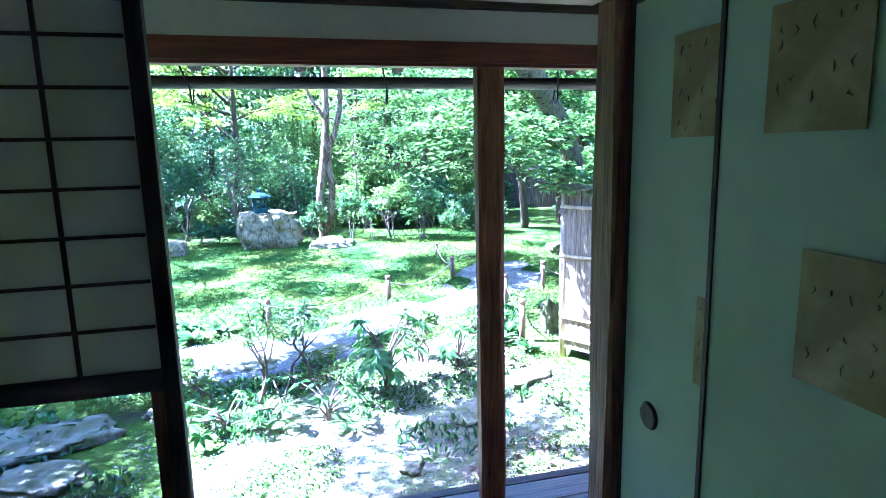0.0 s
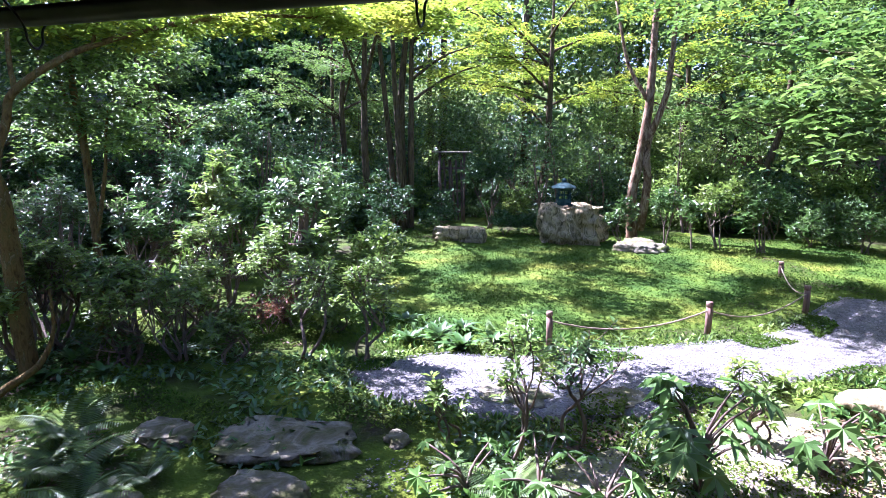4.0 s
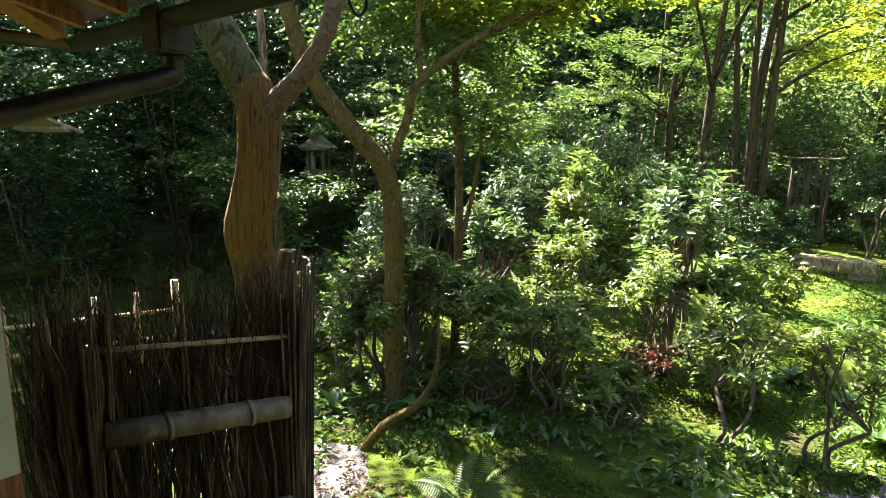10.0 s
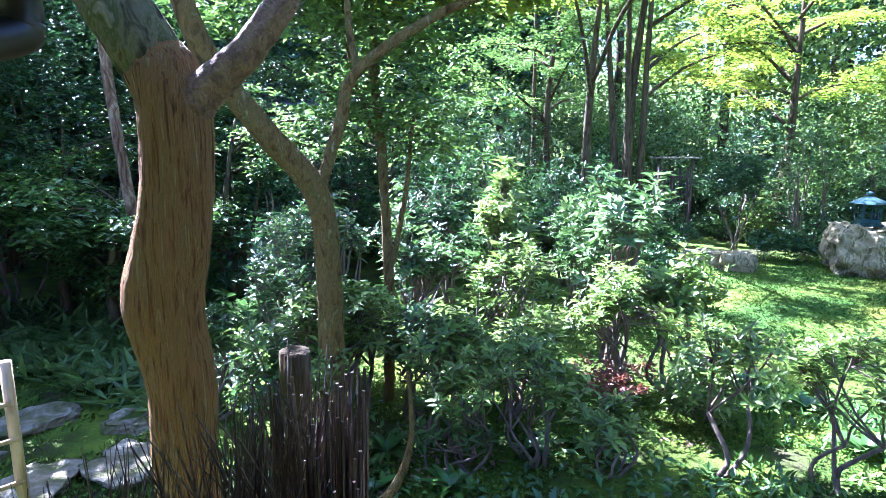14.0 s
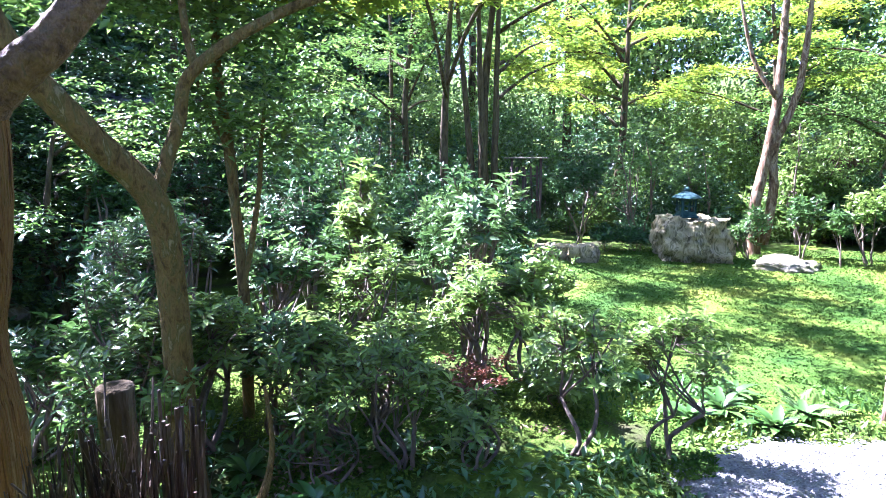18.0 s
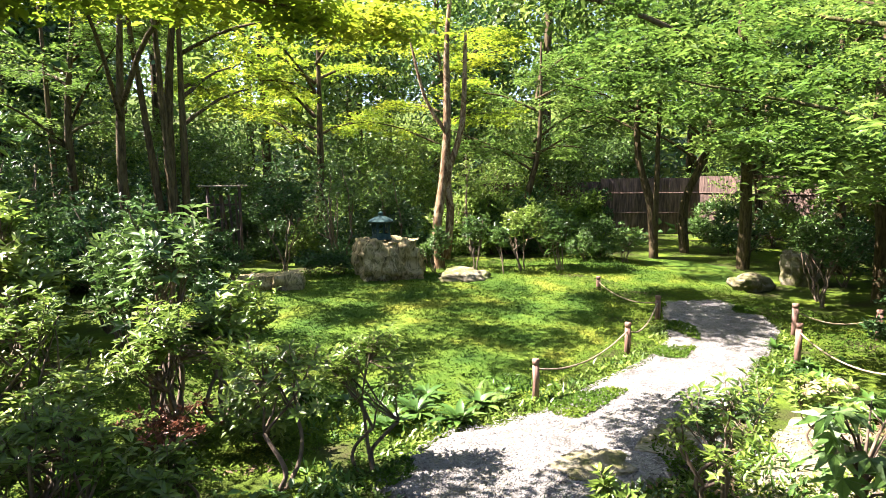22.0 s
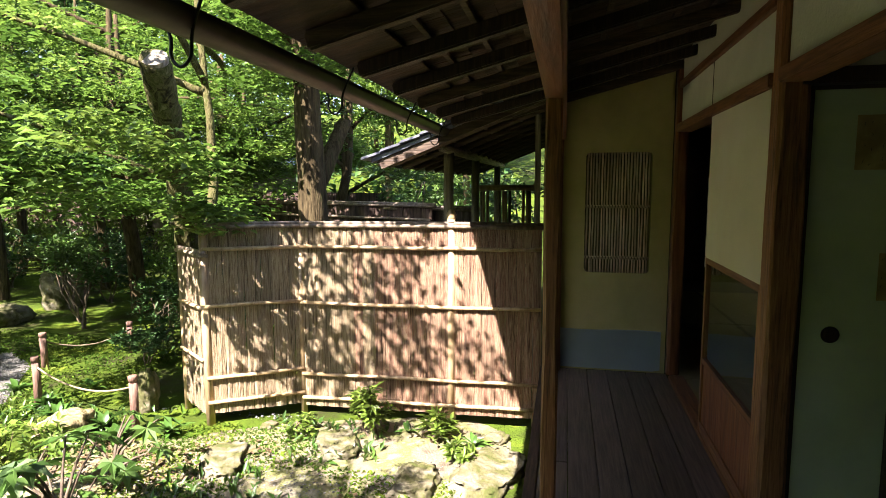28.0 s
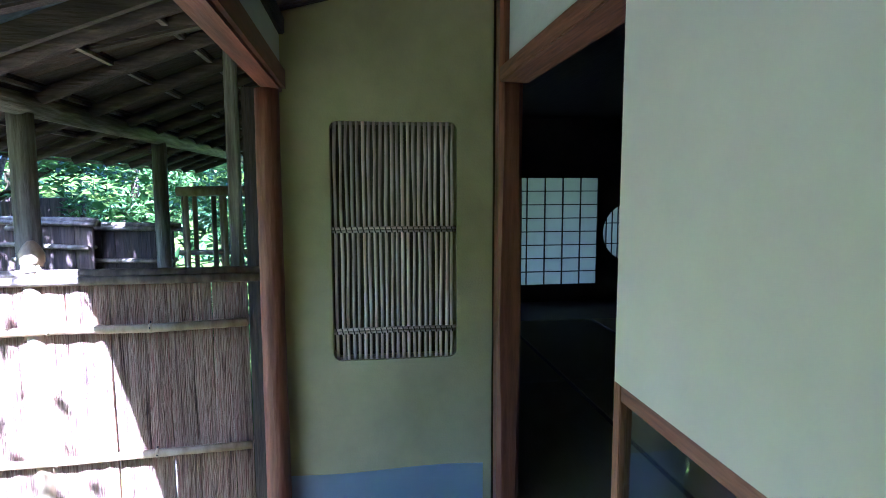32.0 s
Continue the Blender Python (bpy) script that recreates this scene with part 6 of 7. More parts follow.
# two wide crowns, largely out of view, added to shade the lawn and the path
tree("maple_tree", "tall maple with added limbs that shade the gravel path", (5.5, 10.6), [(0.75, 0.95, -0.1), (0.6, 0.8, 1.4), (0.1, 0.35, 2.8), (-0.4, 0.05, 4.6), (-0.4, 0, 6.0)], [0.13, 0.11, 0.09, 0.06, 0.03],
     [([(-0.3, 0, 2.8), (-1.4, -0.2, 3.9), (-3.4, -0.5, 4.4), (-6.2, -0.5, 4.7)], [0.06, 0.05, 0.035, 0.01]), ([(-0.4, 0, 3.4), (-1.6, 0.4, 4.4), (-3.8, 0.6, 4.9)], [0.05, 0.035, 0.01]), ([(-0.2, 0, 2.4), (-0.9, -0.9, 3.0), (-1.8, -1.6, 3.4)], [0.045, 0.03, 0.01])],
     [(-6.2, -0.4, 4.7, 0.8), (-5.5, -1.0, 4.6, 0.8), (-5.0, 0.1, 4.8, 0.85), (-4.2, -0.6, 4.6, 0.8), (-4.6, -1.4, 4.6, 0.8), (-3.4, -1.2, 4.4, 0.7), (-6.6, -1.2, 4.9, 0.7), (-2.0, 0.4, 4.5, 0.7), (-1.4, -0.6, 3.9, 0.7), (-1.8, -1.6, 3.4, 0.7), (-5.9, 0.6, 4.9, 0.7), (-0.6, 0.5, 4.2, 0.8), (-0.6, -0.9, 3.3, 0.7), (0.5, 0.2, 4.6, 0.9), (-0.3, 0, 5.6, 1.0), (-1.0, -0.2, 2.9, 0.7), (-2.6, -0.2, 3.4, 0.6)], 233, LEAF_MAPLE, TRUNK_DARK, 16000, 0.10, 0.5, flat=0.8)
tree("maple_tree", "many-stemmed maple with added yellow-green limbs that shade the lawn", (-4.9, 12.9), [(0, 0, -0.1), (-0.1, 0, 1.6), (0.0, -0.2, 3.2), (0.2, -0.4, 5.2)], [0.09, 0.08, 0.06, 0.025],
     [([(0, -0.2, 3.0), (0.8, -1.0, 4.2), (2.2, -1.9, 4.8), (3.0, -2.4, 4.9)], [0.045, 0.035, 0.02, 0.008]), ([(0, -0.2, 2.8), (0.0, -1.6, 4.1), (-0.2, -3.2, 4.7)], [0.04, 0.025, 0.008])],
     [(0.8, -1.0, 4.3, 0.65), (1.7, -1.6, 4.7, 0.6), (2.7, -2.7, 4.9, 0.65), (3.3, -1.4, 5.0, 0.6), (0.0, -1.7, 4.3, 0.6), (-0.2, -3.2, 4.8, 0.65), (0.9, -3.0, 4.8, 0.55), (0.2, -0.3, 5.2, 0.9), (-0.6, 0.3, 4.6, 0.8), (2.6, -1.7, 5.6, 0.6), (3.4, -2.2, 5.7, 0.6), (3.0, -2.9, 5.6, 0.6), (3.9, -1.5, 5.8, 0.5), (2.0, -2.2, 5.6, 0.6), (1.2, -3.0, 5.5, 0.6), (0.2, -2.2, 5.6, 0.7), (-1.0, -2.8, 5.7, 0.6), (-2.2, -2.2, 5.8, 0.7), (-1.4, -1.0, 5.8, 0.7), (0.4, -3.8, 5.6, 0.6), (-1.8, -3.6, 5.7, 0.5)], 234, LEAF_SUNLIT, TRUNK_DARK, 14500, 0.09, 0.5, flat=0.8)
# the old maple that leans over the bark fence
tree("old_maple", "old leaning maple with a pale sawn top behind the bark fence", (3.0, 5.5), [(0.05, 0.0, -0.1), (0.0, 0, 0.6), (-0.17, -0.1, 1.5), (-0.38, -0.2, 2.05), (-0.62, -0.33, 2.4), (-0.9, -0.48, 2.7), (-1.08, -0.58, 2.87)], [0.15, 0.115, 0.10, 0.098, 0.10, 0.11, 0.10],
     [([(0.03, 0, 0.5), (0.3, 0.0, 1.5), (0.42, 0.0, 2.2), (0.5, 0.1, 3.0), (0.7, 0.3, 4.2)], [0.06, 0.052, 0.045, 0.035, 0.02]), ([(-0.15, -0.05, 2.0), (-0.6, 0.4, 2.3), (-1.0, 0.7, 2.5), (-2.0, 1.3, 2.8)], [0.03, 0.024, 0.018, 0.008]),
      ([(0.5, 0.1, 3.0), (-0.4, 0.0, 3.7), (-1.8, -0.4, 4.0), (-3.0, -1.0, 4.3)], [0.035, 0.03, 0.024, 0.012]), ([(0.5, 0.1, 2.9), (0.2, 1.0, 3.3), (-0.4, 1.8, 3.6)], [0.04, 0.03, 0.012]), ([(0.6, 0.2, 3.4), (1.6, 0.6, 3.4), (2.6, 1.2, 3.3)], [0.04, 0.03, 0.01])],
     # high sprays out of view are added to dapple the fence and those behind
     [(-2.6, -1.0, 4.2, 0.9), (-3.2, -0.9, 4.35, 0.8), (-1.8, -0.5, 4.1, 0.9), (-2.3, 0.3, 4.5, 1.0), (-1.3, 0.9, 2.75, 0.7), (-2.2, 1.4, 3.1, 0.8), (-0.4, 1.8, 3.6, 0.9), (0.4, 1.3, 3.2, 0.8), (1.2, 0.6, 3.6, 1.0), (2.2, 1.1, 3.2, 0.9), (1.6, 1.5, 2.7, 0.7), (0.9, -0.2, 3.1, 0.6), (-1.3, 0.9, 2.35, 0.7), (-0.6, 1.5, 2.4, 0.8), (0.3, 1.8, 2.35, 0.8), (1.0, 1.0, 2.5, 0.7), (1.8, 0.4, 2.4, 0.8), (2.6, 0.2, 2.6, 0.8), (0.9, 2.6, 2.4, 0.9), (1.6, 2.0, 3.2, 0.9), (2.8, 1.6, 2.9, 0.9), (-1.6, 1.8, 2.7, 0.8), (0.6, 0.8, 1.95, 0.6), (1.2, 0.5, 1.85, 0.6), (-0.3, 0.9, 2.0, 0.6), (0.9, 0.1, 1.5, 0.5), (-0.9, 0.3, 2.15, 0.5), (-1.3, 0.5, 2.0, 0.5), (-1.6, 0.9, 2.2, 0.5)] + [(1.8, 1.0, 1.95, 0.7), (2.5, 0.6, 2.05, 0.7), (0.2, 1.6, 1.9, 0.7), (1.4, 1.8, 2.0, 0.7)] + [(0.4, -1.1, 3.6, 0.7), (-0.1, -0.9, 4.1, 0.7), (1.0, -0.9, 3.2, 0.7), (0.7, -0.4, 3.9, 0.8), (1.5, -0.6, 3.6, 0.7), (-0.9, -0.75, 2.15, 0.35), (-0.5, -0.5, 1.75, 0.35), (-1.4, -0.4, 2.4, 0.4)], 230, LEAF_MAPLE, TRUNK_MOSSY, 23000, 0.09, 0.5, flat=0.8, sides=14)
t = thing("sawn_stub", "pale round sawn face of the old maple", "stump", (3.0 - 1.085, 5.5 - 0.583, ground_z(3.0, 5.5) + 2.875))
part("cut_face", tube([(0.03, 0.01, -0.03), (-0.004, -0.002, 0.004)], 0.09, 14), WOOD_GREY, t)
tree("old_tree", "broad dark old trunk with a sawn limb in the shade", (4.45, 4.93), [(0, 0, -0.1), (0.0, 0, 1.2), (-0.05, 0, 2.4), (-0.1, 0, 3.6), (0, 0, 5.5)], [0.22, 0.17, 0.15, 0.13, 0.09], [([(0.0, 0, 1.9), (0.35, -0.15, 2.5), (0.5, -0.2, 2.75)], [0.11, 0.095, 0.085]), ([(-0.1, 0, 3.4), (-0.6, 0.4, 4.1), (-1.4, 0.8, 4.6)], [0.1, 0.07, 0.03])],
     maple_layers(random.Random(31), 16, 2.0, 3.4, 5.4), 231, LEAF_MAPLE, TRUNK_DARK, 12000, 0.10, 0.5)
maple((-4.2, 13.4), 6.2, 2.4, 201, LEAF_SUNLIT, TRUNK_DARK, 8500, 0.2, 0.10, 0.5, stems=4)
maple((-6.4, 14.2), 5.8, 2.2, 202, LEAF_MAPLE, TRUNK_DARK, 11000, 0.6, 0.08, 0.5, stems=2)
tree("peeling_tree", "forked tree with pale peeling bark beside the lawn", (0.6, 13.4), [(-0.05, 0, -0.1), (-0.12, 0, 0.8), (0.02, 0, 1.8), (0.12, 0.05, 2.8), (0.15, 0.1, 4.5), (0.3, 0.1, 6.0)], [0.12, 0.095, 0.09, 0.08, 0.05, 0.03],
     [([(0.08, 0.0, 0.2), (0.16, 0.0, 1.2), (0.12, 0.0, 1.9), (0.42, 0.0, 2.9), (0.5, 0, 4.6)], [0.09, 0.08, 0.07, 0.06, 0.03]), ([(0.1, 0.0, 2.7), (-0.3, 0.1, 3.4), (-0.6, 0.2, 4.6)], [0.045, 0.035, 0.02])],
     maple_layers(random.Random(4), 13, 2.2, 4.0, 6.6), 203, LEAF_SUNLIT, TRUNK_PALE, 6500, 0.09, 0.5)
for i, (x, y, h, rch, mt) in enumerate([(3.2, 15.2, 5.2, 2.5, LEAF_MAPLE), (5.4, 13.2, 5.2, 2.6, LEAF_MAPLE), (6.6, 13.7, 5.2, 2.4, LEAF_MAPLE), (6.0, 8.6, 5.0, 2.6, LEAF_MAPLE), (7.5, 10.6, 5.5, 2.6, LEAF_MAPLE), (7.2, 5.6, 5.0, 2.4, LEAF_MAPLE), (-1.8, 16.8, 6.0, 2.8, LEAF_SUNLIT), (-9.6, 12.0, 5.5, 2.4, LEAF_MAPLE), (1.8, 17.4, 6.2, 2.8, LEAF_SUNLIT), (8.8, 14.0, 6.0, 2.6, LEAF_MAPLE), (6.4, 7.3, 4.2, 2.2, LEAF_MAPLE), (8.2, 8.4, 4.6, 2.4, LEAF_MAPLE)]):
    maple((x, y), h, rch, 210 + i, mt, TRUNK_DARK, 9500, random.Random(i).uniform(-0.5, 0.5), 0.08 + 0.01 * (i % 4), 0.46, 0.098, 1 + i % 2)


for i, (x, y, h, rch) in enumerate([(-8.4, 7.6, 2.5, 1.4), (-9.7, 6.3, 2.5, 1.5), (-10.4, 8.8, 3.4, 1.8), (-7.4, 9.8, 2.7, 1.5), (-10.9, 4.4, 2.8, 1.7), (-8.5, 6.1, 1.7, 1.1)]):
    maple((x, y), h, rch, 250 + i, LEAF_MAPLE, TRUNK_DARK, 6500, 0.3, 0.05, 0.30, 0.085, 2, "shade maple with low level sprays of dull green leaves")


def wood_tree(seed, h, reach, leaves):
    rn = random.Random(seed)
    tips = []
    for p in crown_tips(rn, leaves // 6, (reach, reach, h * 0.46), lumps=18, cut=-0.95):
        tips.append((p[0], p[1], p[2] + h * 0.52))
    t = thing("woodland_tree", "dense broad-leaved tree of the wood behind the garden", "tree", (0, 0, 0), group="woodland trees")
    part("crown", sprigs("crown", tips, 6, 0.25, 0.5, seed, spread=1.3), LEAF_DARK if seed % 4 == 0 else LEAF_FAR, t)
    part("trunk", tube([(0, 0, -0.3), (0.1, 0, h * 0.3), (0, 0.1, h * 0.8)], [0.16, 0.12, 0.05], 8, wobble=0.06, seed=seed), TRUNK_DARK, t, smooth=True)
    return t


def thicket(seed, w, h, leaves, mat, size=0.115):
    rn = random.Random(seed)
    t = thing("tall_shrub", "tall dense shrub in the planting behind the garden", "shrub", (0, 0, 0), group="tall shrubs round the garden")
    tips = [(p[0], p[1], max(0.05, p[2] + h * 0.48)) for p in crown_tips(rn, leaves // 7, (w / 2, w / 2, h * 0.55), lumps=16, cut=-0.95)]
    part("foliage", sprigs("foliage", tips, 7, size, 0.45, seed, spread=1.2, flat=0.0 if size > 0.1 else 0.7), mat, t)
    for k in range(3):
        p = Vector(rn.choice(tips))
        part("stem", tube([(0.1 * k, 0, -0.2), tuple(p * 0.5 + Vector((0.05, 0, 0))), tuple(p)], [0.018, 0.013, 0.005], 6), TRUNK_DARK, t, smooth=True)
    return t


def scatter(sources, spots, seed, lo=0.85, hi=1.25):
    rn = random.Random(seed)
    for i, (x, y) in enumerate(spots):
        src = sources[i % len(sources)]
        m = pose(x, y, ground_z(x, y), 0, 0, rn.uniform(0, 360))
        s = rn.uniform(lo, hi)
        if i < len(sources):
            src.matrix_basis = m
        else:
            copy_thing(src, m).scale = (s, s, s * rn.uniform(0.9, 1.1))


rn = random.Random(8)
spots = []
for k in range(69):
    a = radians(-80 + 200 * (k % 23) / 22 + rn.uniform(-3, 3))
    d = (20.5, 26.0, 32.0)[k // 23] + rn.uniform(-1.5, 1.5)
    spots.append((math.sin(a) * -d + 0.5, 3 + math.cos(a) * d))
scatter([wood_tree(300 + i, 8.5 + i, 2.9 + 0.3 * (i % 3), 4200) for i in range(4)], spots, 81)
spots = []
for k in range(44):
    a = radians(-62 + 172 * (k % 22) / 21 + rn.uniform(-3, 3))
    d = (15.6, 18.6)[k // 22] + rn.uniform(-0.8, 0.8)
    spots.append((math.sin(a) * -d, 3 + math.cos(a) * d))
scatter([thicket(340 + i, 3.0, 3.0 + 0.4 * i, 4000, (LEAF_FAR, LEAF_SHRUB, LEAF_FAR, LEAF_BRIGHT)[i]) for i in range(4)], [s for s in spots if not (7 < s[0] and s[1] < 14) and not (5.5 < s[0] < 9.5 and s[1] < 18)], 82)

# western trees, partly unseen, added to shade the planting before them
shade_wood = []
for k in range(13):
    shade_wood.append((-15.0 - 2.2 * (k % 3) + rn.uniform(-0.5, 0.5), -3.0 + 1.5 * k + rn.uniform(-0.6, 0.6)))
shade_wood += [(-12.6, 1.0), (-13.2, 3.2), (-12.8, 5.4), (-13.4, 7.6), (-12.6, 9.4), (-13.5, 10.5), (-13.0, 13.0), (-12.0, 15.5), (-10.5, 17.0), (-15.0, 16.5), (-8.5, 18.0)]
scatter([wood_tree(320 + 4 * i, 6.6 + i, 3.0, 4800) for i in range(2)], shade_wood, 83)
fill = [(rn.uniform(-9.5, -4.6), rn.uniform(9.5, 16.5)) for _ in range(26)] + [(rn.uniform(2.6, 6.5), rn.uniform(13.2, 17.0)) for _ in range(10)] + [(rn.uniform(-4.4, 2.6), rn.uniform(14.6, 17.0)) for _ in range(14)] + [(rn.uniform(-11, -8), rn.uniform(3, 10)) for _ in range(10)] + [(rn.uniform(6.2, 9.4), rn.uniform(8.5, 15.5)) for _ in range(8)]


def mound(seed, mat):
    rn = random.Random(seed)
    t = thing("low_shrub", "low rounded evergreen shrub under the trees", "shrub", (0, 0, 0), group="low shrubs under the trees")
    tips = [(p[0], p[1], max(0.03, p[2] + 0.5)) for p in crown_tips(rn, 300, (0.75, 0.75, 0.62), lumps=11, cut=-0.9)]
    part("foliage", sprigs("foliage", tips, 7, 0.095, 0.42, seed, spread=0.6), mat, t)
    for k in range(3):
        p = Vector(rn.choice(tips))
        part("stem", tube([(0.05 * k, 0, -0.1), tuple(p * 0.5 + Vector((0.04, 0, 0))), tuple(p)], [0.016, 0.012, 0.005], 5), STEM, t, smooth=True)
    return t


fill = [s for s in fill if not (s[0] < -7.0 and s[1] < 9.5) and not (-5.0 < s[0] < -2.8 and 11.5 < s[1] < 15.6) and not (4.4 < s[0] < 9.0 and s[1] < 17.6)]
fill += [(4.9, 15.8), (5.6, 16.6), (8.7, 15.4), (9.3, 13.9), (8.8, 12.2), (7.8, 10.9), (7.4, 13.2), (10.2, 12.4), (8.0, 9.4), (9.6, 10.4)]
scatter([mound(360, LEAF_DARK), mound(361, LEAF_SHRUB), mound(362, LEAF_BRIGHT), mound(363, LEAF_FAR)], fill, 84, 0.8, 1.6)

# western thickets, placed so that they shade the side path
scatter([thicket(350, 2.8, 4.6, 9000, LEAF_DARK, 0.07), thicket(351, 2.8, 4.2, 9000, LEAF_DARK, 0.07)], [(-9.3, 5.3), (-9.0, 3.6), (-10.4, 6.6), (-9.9, 9.0), (-11.5, 1.6), (-12.5, 5.5), (-12.0, 9.5)], 85)

# ---- shrubs ----
B, D, S, G = LEAF_BRIGHT, LEAF_DARK, LEAF_SHRUB, LEAF_GROUND
